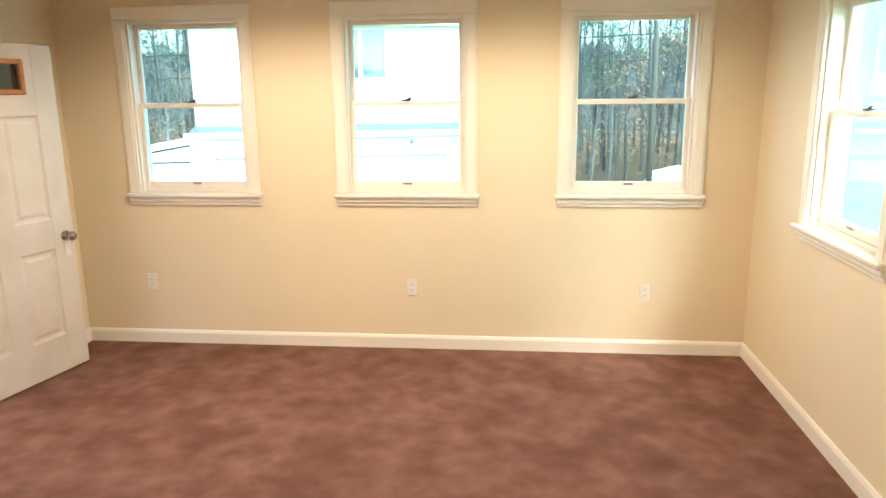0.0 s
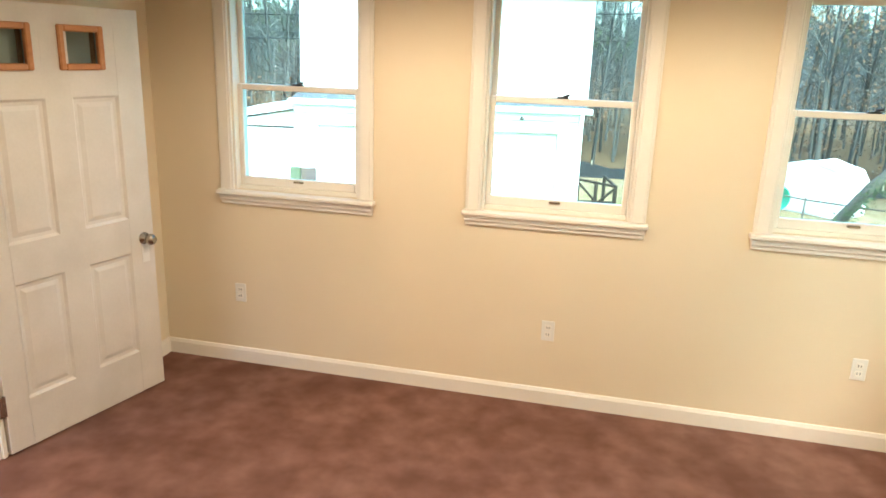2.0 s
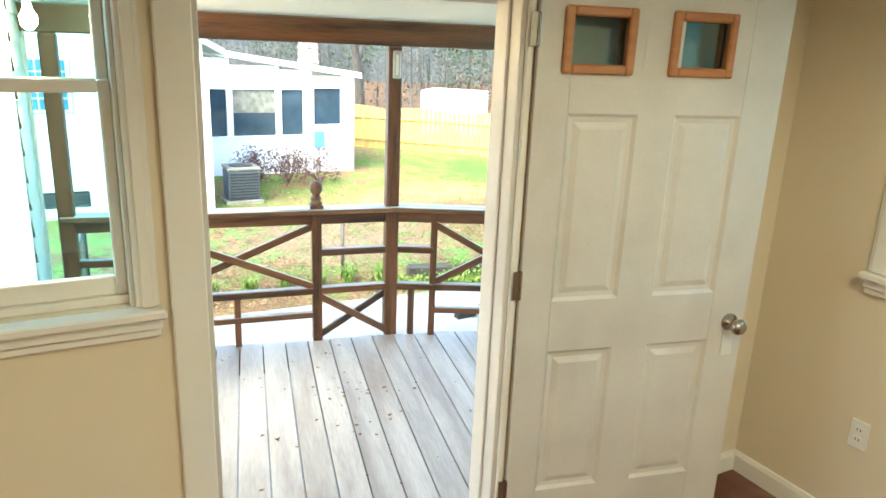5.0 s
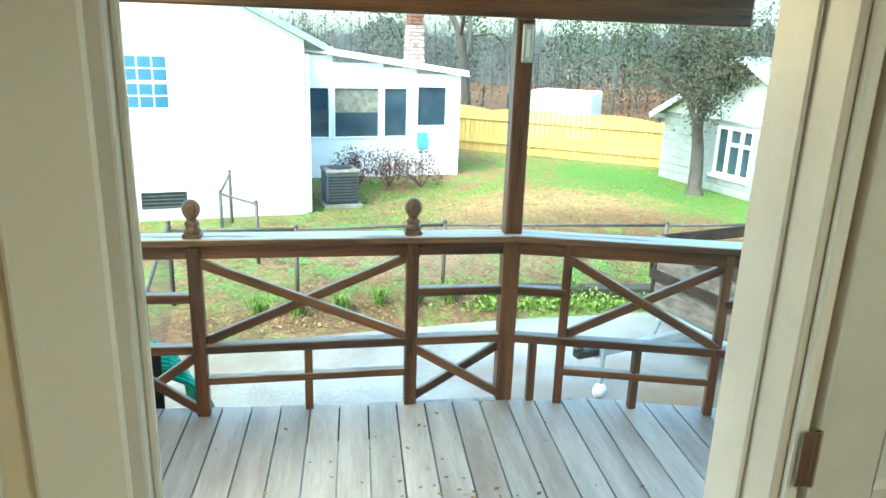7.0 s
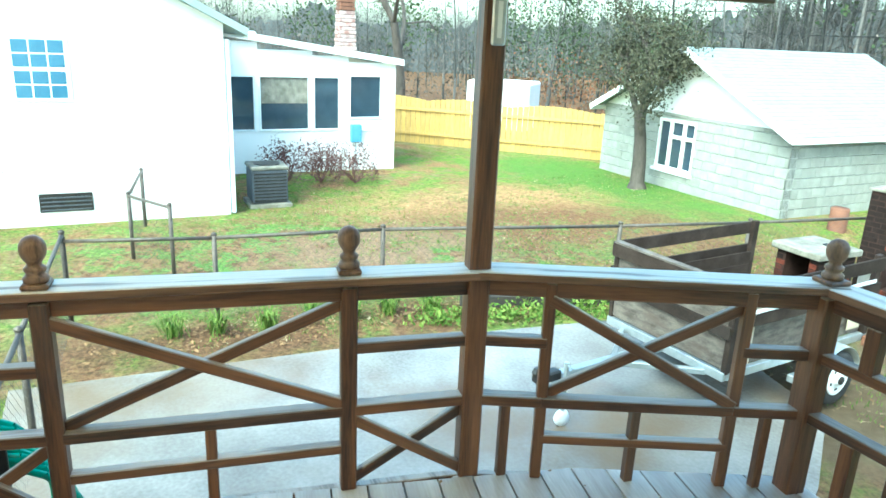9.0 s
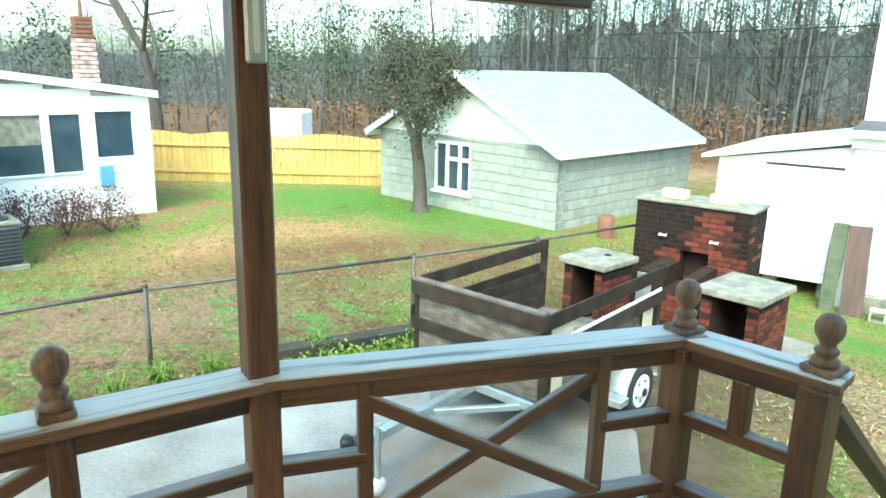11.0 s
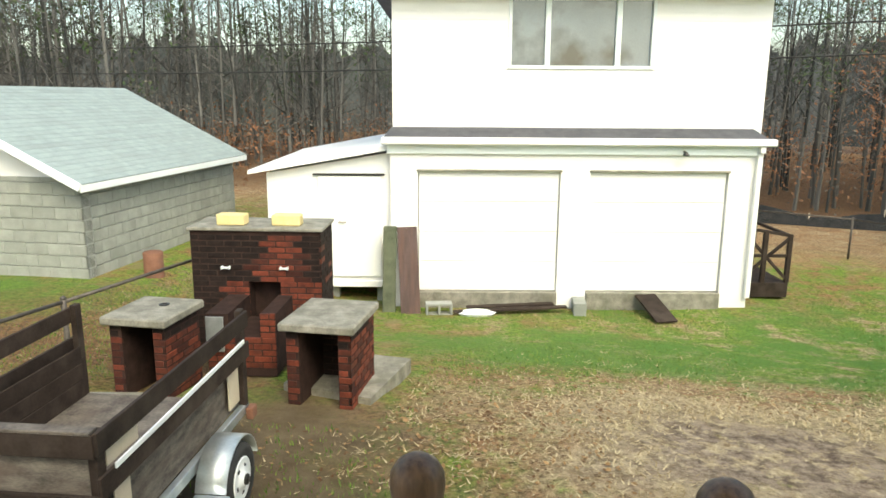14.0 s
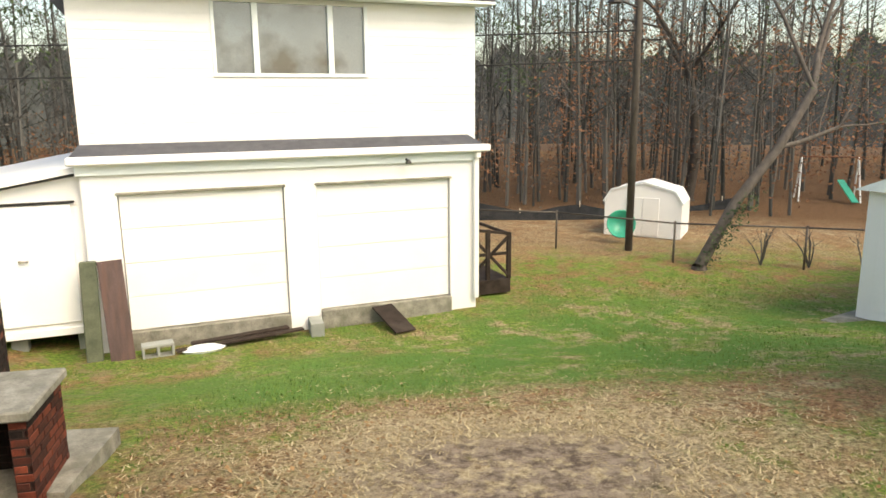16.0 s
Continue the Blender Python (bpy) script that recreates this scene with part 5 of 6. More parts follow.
part("window_sill", MB().box(wx0 - 0.05, wx1 + 0.05, -0.06, 0.05, wz0 - 0.07, wz0, 0.008), SOFFIT, bh)
rb = thing("rusty_barrel", "small rusty barrel by the block wall", "barrel", pose(-8.35, 10.1, GROUND - 0.12))
part("drum", MB().lathe([(0.16, 0.0), (0.165, 0.1), (0.16, 0.12), (0.165, 0.3), (0.16, 0.32), (0.165, 0.5), (0.15, 0.52)], 16), RUST, rb, "", True)

# ---- neighbouring house ----
NBX = -12.35
nb = thing("neighbour_house", "white lap-sided house with a low glazed sunroom", "building")
w1, w2, w3, w4 = -3.10, -2.40, 0.46, 1.30
mb = MB().box(NBX - 5, NBX, -9.5, -0.1, GROUND - 0.2, 1.70)
mb.add([(NBX, -9.5, 1.7), (NBX, -0.1, 1.7), (NBX, -4.8, 4.0), (NBX - 5, -9.5, 1.7), (NBX - 5, -0.1, 1.7), (NBX - 5, -4.8, 4.0)], [(0, 1, 2), (3, 5, 4), (0, 3, 4, 1)])
part("wall", mb, SIDING, nb, "white lap-sided gable wall")
lap_siding(nb, SIDING, (NBX, -9.5), (NBX, -0.1), -1.0, 1.7, 0.14, 0.008)
rm = MB()
for y_e in (-9.9, 0.25):
    rm.add([(NBX + 0.3, -4.8, 4.08), (NBX + 0.3, y_e, 1.58), (NBX - 5.3, y_e, 1.58), (NBX - 5.3, -4.8, 4.08), (NBX + 0.3, -4.8, 3.96), (NBX + 0.3, y_e, 1.46), (NBX - 5.3, y_e, 1.46), (NBX - 5.3, -4.8, 3.96)], [(0, 1, 2, 3), (7, 6, 5, 4), (0, 4, 5, 1), (1, 5, 6, 2), (2, 6, 7, 3)])
part("roof", rm, SHINGLE, nb)
part("gutter", MB().box(NBX - 5.3, NBX + 0.36, 0.24, 0.36, 1.42, 1.54, 0.02), SOFFIT, nb)
part("downspout", MB().box(NBX - 0.10, NBX - 0.02, -0.085, -0.005, GROUND, 1.4, 0.01), SOFFIT, nb)
wf = part("window", MB().box(NBX, NBX + 0.035, w1 - 0.05, w2 + 0.05, w3 - 0.05, w4 + 0.05, 0.005), SOFFIT, nb, "small white sash window with glazing bars")
hm2 = (w3 + w4) / 2
for z0, z1 in ((w3, hm2 - 0.03), (hm2 + 0.03, w4)):
    for k in range(3):
        a = w1 + (w2 - w1) * k / 3 + 0.012
        b = w1 + (w2 - w1) * (k + 1) / 3 - 0.012
        zc = (z0 + z1) / 2
        for c, d in ((z0, zc - 0.012), (zc + 0.012, z1)):
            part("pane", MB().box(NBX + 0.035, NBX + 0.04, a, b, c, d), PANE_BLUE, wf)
part("foundation", MB().box(NBX - 4.9, NBX + 0.012, -9.4, -0.14, GROUND - 0.2, -1.02), SIDING, nb)
vt = part("crawl_vent", MB().box(NBX + 0.012, NBX + 0.035, -2.97, -2.22, -1.29, -1.0, 0.004), DARK, nb, "dark crawl-space vent")
for k in range(4):
    part("slat", MB().box(NBX + 0.035, NBX + 0.045, -2.95, -2.24, -1.27 + 0.065 * k, -1.25 + 0.065 * k), AC_GREY, vt)
SX, SY0, SY1 = -15.8, -0.1, 4.25
WINS = [(0.42, 1.03), (1.10, 2.22), (2.29, 2.92), (3.12, 3.92)]


def sun_top(y):
    return 1.42 - 0.13 * (y - 0.3)


cuts = [SY0] + [v for w in WINS for v in w] + [SY1]
for k in range(0, len(cuts), 2):
    a, b = cuts[k], cuts[k + 1]
    sw = MB().add([(SX, a, GROUND - 0.2), (SX, b, GROUND - 0.2), (SX, b, sun_top(b)), (SX, a, sun_top(a)), (SX - 0.15, a, GROUND - 0.2), (SX - 0.15, b, GROUND - 0.2), (SX - 0.15, b, sun_top(b)), (SX - 0.15, a, sun_top(a))], [(0, 1, 2, 3), (7, 6, 5, 4), (0, 4, 5, 1), (1, 5, 6, 2), (2, 6, 7, 3), (3, 7, 4, 0)])
    part("wall_pier", sw, SIDING, nb)
for k, (a, b) in enumerate(WINS):
    zb, zt = (-0.58, 0.62) if k < 3 else (-0.33, 0.66)
    part("breast_panel", MB().box(SX - 0.15, SX, a, b, GROUND - 0.2, zb), SIDING, nb)
    part("head_panel", MB().box(SX - 0.15, SX, a, b, zt, sun_top(b) - 0.02), SIDING, nb)
part("side_wall", MB().box(SX - 3.5, SX - 0.15, SY1 - 0.15, SY1, GROUND - 0.2, sun_top(SY1)), SIDING, nb)
part("sunroom_roof", MB().add([(SX + 0.15, SY0, sun_top(SY0)), (SX + 0.15, SY1 + 0.15, sun_top(SY1 + 0.15)), (SX - 3.6, SY1 + 0.15, sun_top(SY1 + 0.15)), (SX - 3.6, SY0, sun_top(SY0)), (SX + 0.15, SY0, sun_top(SY0) + 0.14), (SX + 0.15, SY1 + 0.15, sun_top(SY1 + 0.15) + 0.14), (SX - 3.6, SY1 + 0.15, sun_top(SY1 + 0.15) + 0.14), (SX - 3.6, SY0, sun_top(SY0) + 0.14)], [(3, 2, 1, 0), (4, 5, 6, 7), (0, 1, 5, 4), (1, 2, 6, 5), (2, 3, 7, 6)]), SOFFIT, nb)
for k, (a, b) in enumerate(WINS):
    zb, zt = (-0.58, 0.62) if k < 3 else (-0.33, 0.66)
    wn_ = part("window", MB().box(SX - 0.05, SX + 0.03, a, a + 0.04, zb, zt, 0.004).box(SX - 0.05, SX + 0.03, b - 0.04, b, zb, zt, 0.004).box(SX - 0.05, SX + 0.03, a + 0.04, b - 0.04, zb, zb + 0.04, 0.004).box(SX - 0.05, SX + 0.03, a + 0.04, b - 0.04, zt - 0.04, zt, 0.004), SOFFIT, nb, "white framed sunroom window")
    part("pane", MB().box(SX - 0.04, SX - 0.03, a + 0.04, b - 0.04, zb + 0.04, zt - 0.04), PANE_FAR, wn_)
    if k == 1:
        part("blind", MB().box(SX - 0.025, SX - 0.02, a + 0.05, b - 0.05, 0.02, zt - 0.04), SLAB, wn_, "half-drawn beige blind")
mt = thing("meter_box", "blue meter box with a bent pipe on the sunroom wall", "box", pose(SX, 3.45, 0))
part("case", MB().box(0.0, 0.12, -0.3, -0.05, -0.85, -0.45, 0.01), BLUE_BOX, mt)
part("pipe", MB().rod((0.06, -0.18, -1.5), (0.06, -0.18, -0.85), 0.02).rod((0.06, -0.05, -0.6), (0.06, 0.25, -0.62), 0.015), GALV, mt)

ac = thing("air_conditioner", "dark grey outdoor air conditioner with louvred sides", "air conditioner", pose(-13.0, 0.66, GROUND))
part("case", MB().box(-0.3, 0.3, -0.32, 0.32, 0.06, 0.66, 0.03), AC_GREY, ac)
part("base_pad", MB().box(-0.36, 0.36, -0.38, 0.38, -0.03, 0.05, 0.01), SLAB, ac)
part("top_cover", MB().box(-0.32, 0.32, -0.34, 0.34, 0.66, 0.73, 0.02), SLAB, ac, "pale top cover")
part("fan_guard", MB().lathe([(0.24, 0.73), (0.24, 0.745), (0.2, 0.75), (0.05, 0.755)], 20), DARK, ac)
for k in range(9):
    part("louvre", MB().box(0.3, 0.312, -0.29, 0.29, 0.1 + 0.06 * k, 0.125 + 0.06 * k), DARK, ac)

cm = thing("brick_chimney", "tall weathered brick chimney beyond the sunroom", "chimney", pose(-22.0, 5.0, 0))
WASHED = material("whitewashed_brick", (0.36, 0.20, 0.17), (0.66, 0.58, 0.55), 5, 0.85, 0.3, fine=30, vary=0.2, stain=(0.22, 0.07, 0.05), stain_scale=3, stain_amount=0.7)
part("chimney_shaft", MB().box(-0.20, 0.20, -0.20, 0.20, GROUND, 2.66, 0.02), SOOT_MORTAR, cm)
z_c, k_c = 0.0, 0
while z_c < 2.66:
    tp = 0.285 - 0.075 * max(0.0, z_c / 2.66) ** 1.5 + 0.012 * (k_c % 2)
    part("brick_course", MB().box(-tp, tp, -tp, tp, z_c, z_c + 0.10, 0.012), WASHED if z_c < 2.1 else RUST, cm)
    z_c += 0.115
    k_c += 1
part("flue_pipe", MB().rod((0, 0, 2.66 - 0.1), (0, 0, 3.3), 0.06, 0.045, 8), RUST, cm, "rusty flue pipe")
part("cap", MB().box(-0.26, 0.26, -0.26, 0.26, 3.6, 3.7, 0.01), SLAB, cm)

# ---- fences ----
fn = thing("pine_fence", "new yellow pine board fence with a scalloped top", "fence")
fa, fb_ = Vector((-22.5, 3.0, 0)), Vector((-14.6, 11.4, 0))
L = (fb_ - fa).length
ang = math.atan2(fb_.y - fa.y, fb_.x - fa.x)
n_b = int(L / 0.15)
for k in range(n_b):
    s = (k + 0.5) / n_b
    p = fa.lerp(fb_, s)
    h = 1.28 + 0.10 * abs(math.sin(math.pi * (k % 16) / 16)) - 0.05 * s
    me = MB().box(-0.069, 0.069, -0.01, 0.01, 0, h, 0.004).mesh("board", FENCE_WOOD)
    ob = new("board", me)
    ob.parent = fn
    ob.matrix_local = Matrix.Translation((p.x, p.y, GROUND)) @ Matrix.Rotation(ang, 4, "Z")
for z in (0.3, 1.0):
    part("rail", MB().beam((fa.x + 0.03, fa.y - 0.03, GROUND + z), (fb_.x + 0.03, fb_.y - 0.03, GROUND + z), 0.04, 0.08), FENCE_WOOD, fn)
white_shed = thing("white_box_trailer", "white box trailer standing behind the pine fence", "trailer", pose(-20.0, 9.6, GROUND + 0.35, 0, 0, 45))
part("box_body", MB().box(-1.0, 1.0, -0.8, 0.8, 0, 1.45, 0.06), SIDING, white_shed)
part("wheel", MB().lathe([(0.1, -0.08), (0.3, -0.08), (0.34, 0), (0.3, 0.08), (0.1, 0.08)], 18, pose(0, -0.8, 0, 90, 0, 0)), RUBBER, white_shed)
part("wheel", MB().lathe([(0.1, -0.08), (0.3, -0.08), (0.34, 0), (0.3, 0.08), (0.1, 0.08)], 18, pose(0, 0.8, 0, 90, 0, 0)), RUBBER, white_shed)


def wire_mesh(mb, p, q, z0, z1, cell=0.085, r=0.0013):
    """Woven wire between two posts."""
    p, q = Vector(p), Vector(q)
    d = q - p
    ln, h = d.length, z1 - z0
    d = d / ln
    k = -h
    while k < ln:
        for s in (0, 1):
            a, b = max(k, 0.0), min(k + h, ln)
            if b - a > 0.02:
                za, zb = (z0 + a - k, z0 + b - k) if s == 0 else (z1 - (a - k), z1 - (b - k))
                mb.rod((p.x + d.x * a, p.y + d.y * a, za), (p.x + d.x * b, p.y + d.y * b, zb), r, n=3, caps=False)
        k += cell
    return mb


def chain_fence(pts, top, label, pipe=OLD_PIPE, wire=True, r=0.021):
    f = thing("chain_link_fence", label, "fence")
    for (x, y) in pts:
        gz = ground_z(x, y)
        part("post", MB().rod((x, y, gz - 0.1), (x, y, top + 0.03), 0.027, n=10).lathe([(0.032, 0), (0.03, 0.02), (0.005, 0.035)], 10, pose(x, y, top + 0.03)), OLD_PIPE, f, "", True)
    for a, b in zip(pts, pts[1:]):
        part("top_rail", MB().rod((*a, top), (*b, top), r, n=8), pipe, f, "", True)
        if wire:
            gz = max(ground_z(*a), ground_z(*b))
            part("wire_mesh", wire_mesh(MB(), (*a, 0), (*b, 0), gz + 0.03, top - 0.01), OLD_PIPE, f)
    return f


chain_fence([(-7.95, -2.45), (-7.66, -1.0), (-7.48, 0.86), (-6.80, 3.75), (-6.45, 5.6), (-6.1, 7.9), (-5.9, 9.3)], -0.56, "chain-link fence with a dull brown top rail beside the yard")
chain_fence([(-7.95, -2.45), (-5.4, -2.62), (-4.2, -2.7)], -0.50, "chain-link side fence and gate posts below the deck")
chain_fence([(-11.9, -1.5), (-10.2, -1.75), (-9.4, -1.3)], -0.62, "short chain-link gate by the neighbouring wall")
chain_fence([far_xy(*p) for p in ((2.4, 16.2), (4.2, 15.3), (6.0, 13.3), (8.2, 12.2), (10.5, 11.0), (13, 10))], -1.49, "rusty chain-link fence along the far lawn")
solid("border_timber", MB().beam((-7.16, 1.75, GROUND + 0.06), (-6.62, 3.75, GROUND + 0.06), 0.17, 0.2, 0.03), BLACK_TIMBER, "black rotten timber edging along the fence", "timber")

# ---- things leaning and lying at the garage ----
gm_ = beyond(pose(-3.82, 10.18, 0, 0, 0, G_ANG))


solid("leaning_post", MB().box(-0.1, 0.1, -0.06, 0.06, -0.05, 1.28, 0.012), GREEN_POST, "mossy green timber post leaning on the lean-to", "post", m=gm_ @ pose(-0.44, -0.30, -1.74, -6, 1, 0))
solid("leaning_sheet", MB().box(-0.15, 0.15, -0.012, 0.012, -0.05, 1.30, 0.004), DARK_RUST, "dark rust brown steel sheet leaning on the garage corner", "sheet", m=gm_ @ pose(-0.10, -0.42, -1.75, -12, -3, 0))


def hollow_block(u, v, rz, label):
    mb = MB()
    mb.box(-0.2, 0.2, -0.1, -0.07, 0, 0.19, 0.005).box(-0.2, 0.2, 0.07, 0.1, 0, 0.19, 0.005)
    for x in (-0.2, -0.015, 0.17):
        mb.box(x, x + 0.03, -0.07, 0.07, 0, 0.19)
    return solid("cinder_block", mb, BLOCK, label, "block", m=gm_ @ pose(u, v, -1.70, 90, 0, rz), group="cinder blocks")


hollow_block(0.32, -0.30, 5, "hollow cinder block on the grass by the garage door")
hollow_block(2.40, -0.22, 85, "hollow cinder block by the door pier")
solid("white_bag", MB().lathe([(0.02, 0), (0.2, 0.005), (0.23, 0.04), (0.14, 0.08), (0.02, 0.09)], 12, pose(0, 0, 0) @ Matrix.Diagonal((1.3, 0.6, 1, 1))), WHITE_RIM, "crumpled white bag lying on the grass", "bag", m=gm_ @ pose(0.9, -0.45, -1.78))
for k, (u0, u1, v0, v1) in enumerate(((0.55, 2.3, -0.45, -0.25), (0.75, 2.1, -0.30, -0.18))):
    solid("loose_board", MB().beam((u0, v0, -1.73 + 0.03 * k), (u1, v1, -1.70 + 0.03 * k), 0.11, 0.03), PLANK_DARK, "weathered board lying along the garage", "board", m=gm_, group="loose boards")
solid("ramp_board", MB().box(-0.17, 0.17, -0.75, 0.0, -0.015, 0.015, 0.004), PLANK_DARK, "dark board ramp at the garage door", "board", m=gm_ @ pose(3.55, -0.08, -1.55, 17, 0, 12))

sp = thing("garage_stoop", "dark brown timber stoop with a crossed railing by the garage", "stoop", gm_ @ pose(UR + 0.05, 0.5, 0))
part("platform", MB().box(0, 0.85, 0, 1.4, -1.75, -1.5, 0.01), PLANK_DARK, sp)
for x, y in ((0.05, 0.03), (0.82, 0.03), (0.82, 1.37), (0.42, 0.03)):
    part("post", MB().box(x - 0.035, x + 0.035, y - 0.035, y + 0.035, -1.5, -0.62 - 0.12 * (x > 0.5), 0.005), PLANK_DARK, sp)
part("rail", MB().beam((0.0, 0.03, -0.58), (0.86, 0.03, -0.72), 0.05, 0.05), PLANK_DARK, sp)
part("rail", MB().beam((0.82, 0.0, -0.72), (0.82, 1.4, -0.72), 0.05, 0.05), PLANK_DARK, sp)
for a, b in (((0.05, -1.45), (0.82, -0.75)), ((0.05, -0.65), (0.82, -1.45)), ((0.05, -1.05), (0.82, -1.05))):
    part("brace", MB().beam((a[0], 0.03, a[1]), (b[0], 0.03, b[1]), 0.04, 0.05), PLANK_DARK, sp)

# ---- far side of the lawn ----
fs = thing("barn_shed", "white barn-roofed garden shed with a green tub", "shed", beyond(pose(7.1, 16.6, -1.78, 0, 0, -38)) @ Matrix.Scale(0.88, 4))
sh = [(-1.05, 0), (1.05, 0), (1.05, 0.95), (0.85, 1.28), (0.0, 1.5), (-0.85, 1.28), (-1.05, 0.95)]
part("wall", MB().add([(x, -0.75, z) for x, z in sh] + [(x, 0.75, z) for x, z in sh], [tuple(range(7)), tuple(range(13, 6, -1))] + [(k, 7 + k, 7 + (k + 1) % 7, (k + 1) % 7) for k in range(7)]), SIDING, fs)
for s in (-1, 1):
    part("door", MB().box(min(0.01 * s, 0.45 * s), max(0.01 * s, 0.45 * s), -0.78, -0.75, 0.05, 1.1, 0.005), WHITE_PAINT, fs)
part("roof_edge", MB().beam((-1.08, -0.77, 0.95), (-0.87, -0.77, 1.3), 0.04, 0.05).beam((-0.87, -0.77, 1.3), (0, -0.77, 1.53), 0.04, 0.05).beam((0, -0.77, 1.53), (0.87, -0.77, 1.3), 0.04, 0.05).beam((0.87, -0.77, 1.3), (1.08, -0.77, 0.95), 0.04, 0.05), SOFFIT, fs)
tub = thing("green_tub", "bright green plastic tub leaning by the shed", "tub", beyond(pose(5.95, 15.7, -1.40, 70, 0, -20)))
part("tub_shell", MB().lathe([(0.02, 0), (0.25, 0.0), (0.32, 0.2), (0.34, 0.22), (0.31, 0.21), (0.24, 0.03)], 18), GREEN_PLASTIC, tub, "", True)
ut = thing("utility_pole", "dark wooden utility pole with a lamp arm", "pole", beyond(pose(5.68, 14.68, -1.8)))
part("shaft", MB().rod((0, 0, 0), (0, 0, 9), 0.085, 0.06, 10), BARK, ut, "", True)
part("lamp_arm", MB().rod((0, 0, 5.2), (-0.55, -0.1, 5.35), 0.025).lathe([(0.02, 0.1), (0.14, 0.04), (0.16, -0.02), (0.1, -0.04)], 12, pose(-0.6, -0.1, 5.3)), DARK, ut)
ps = thing("pump_house", "small white clapboard pump house on a slab", "shed", beyond(pose(7.5, 8.35, -1.72, 0, 0, 20)))
mb = MB().box(-0.7, 3.6, -0.7, 0.9, 0.06, 1.95)
for p, q in (((-0.7, -0.7), (3.6, -0.7)), ((-0.7, 0.7), (-0.7, -0.7))):
    lap_siding(ps, SIDING, p, q, 0.08, 1.95, 0.12, 0.012)
part("wall", mb, SIDING, ps)
part("roof", MB().add([(-0.85, -0.85, 1.95), (3.75, -0.85, 1.95), (3.75, 1.05, 1.95), (-0.85, 1.05, 1.95), (-0.1, 0.1, 2.45), (3.0, 0.1, 2.45)], [(3, 2, 1, 0), (0, 1, 5, 4), (1, 2, 5), (2, 3, 4, 5), (3, 0, 4)]), SHINGLE, ps)
part("slab", MB().box(-1.25, 3.8, -0.95, 1.1, -0.06, 0.06, 0.01), SLAB, ps)
FABRIC = material("black_fabric", (0.015, 0.016, 0.018), (0.04, 0.042, 0.045), 5, 0.95, 0.2, spec=0.1)
silt = thing("silt_fence", "sagging black silt fence at the wood's edge", "fence")
prev = None
for k in range(26):
    x = -2 + 0.55 * k
    p = (*far_xy(x, 19.2 + 0.4 * math.sin(x * 0.7)), -2.52)
    h = 0.58 + 0.14 * math.sin(x * 2.3) - 0.012 * k
    if prev:
        a, ha = prev
        part("fabric_panel", MB().add([a, p, (p[0], p[1] + 0.15, p[2] + h), (a[0], a[1] + 0.15, a[2] + ha), (a[0], a[1] + 0.02, a[2]), (p[0], p[1] + 0.02, p[2]), (p[0], p[1] + 0.17, p[2] + h), (a[0], a[1] + 0.17, a[2] + ha)], [(0, 1, 2, 3), (7, 6, 5, 4), (3, 2, 6, 7)]), FABRIC, silt)
        if k % 3 == 0:
            part("stake", MB().rod((p[0], p[1] + 0.1, p[2] - 0.1), (p[0], p[1] + 0.16, p[2] + h + 0.12), 0.02, n=6), PLY_PALE, silt)
    prev = (p, h)
sg = thing("swing_set", "distant metal swing set on the next lawn", "swing", beyond(pose(15.5, 20.5, -1.78, 0, 0, -30)) @ Matrix.Scale(0.75, 4))
for x in (-1.2, 1.2):
    for y in (-0.7, 0.7):
        part("leg", MB().rod((x, y, 0), (x * 0.92, 0, 1.9), 0.035), WHITE_RIM, sg)
part("top_bar", MB().rod((-1.2, 0, 1.9), (1.2, 0, 1.9), 0.035), RUST, sg)
part("slide", MB().beam((0.5, 0.1, 0.9), (0.9, -1.2, 0.1), 0.3, 0.04), GREEN_PLASTIC, sg)

# Added block, placed only to fill the east window with bright pale teal.
es = thing("outbuilding", "plain block added to fill the east window with pale teal", "building", pose(8.6, 3.4, GROUND - 0.6, 0, 0, -25))
part("wall", MB().box(-2.6, 2.6, -1.6, 1.6, -0.1, 5.6, 0.02), TEAL_FILL, es)
part("roof", MB().box(-2.8, 2.8, -1.8, 1.8, 5.6, 5.72, 0.02), SHINGLE, es)
part("door", MB().box(-1.6, -0.7, -1.63, -1.6, 0.0, 2.0, 0.01), WHITE_PAINT, es)

db = thing("board_stack_fence", "dark brown board screen behind the block house", "fence", pose(-7.3, 14.6, GROUND - 0.2))
for k in range(9):
    part("board", MB().box(0.17 * k, 0.17 * k + 0.16, -0.012, 0.012, 0, 1.55 + 0.03 * (k % 3), 0.004), PLANK_DARK, db)
solid("tarpaulin_heap", MB().lathe([(0.02, 0.6), (0.25, 0.55), (0.5, 0.3), (0.62, 0.0)][::-1], 14, pose(0, 0, 0) @ Matrix.Diagonal((1.5, 0.8, 1, 1))), BLACK_TIMBER, "heap under a black tarpaulin by the lean-to", "tarpaulin", m=pose(-6.9, 13.2, ground_z(-6.9, 13.2) - 0.05), smooth=True)

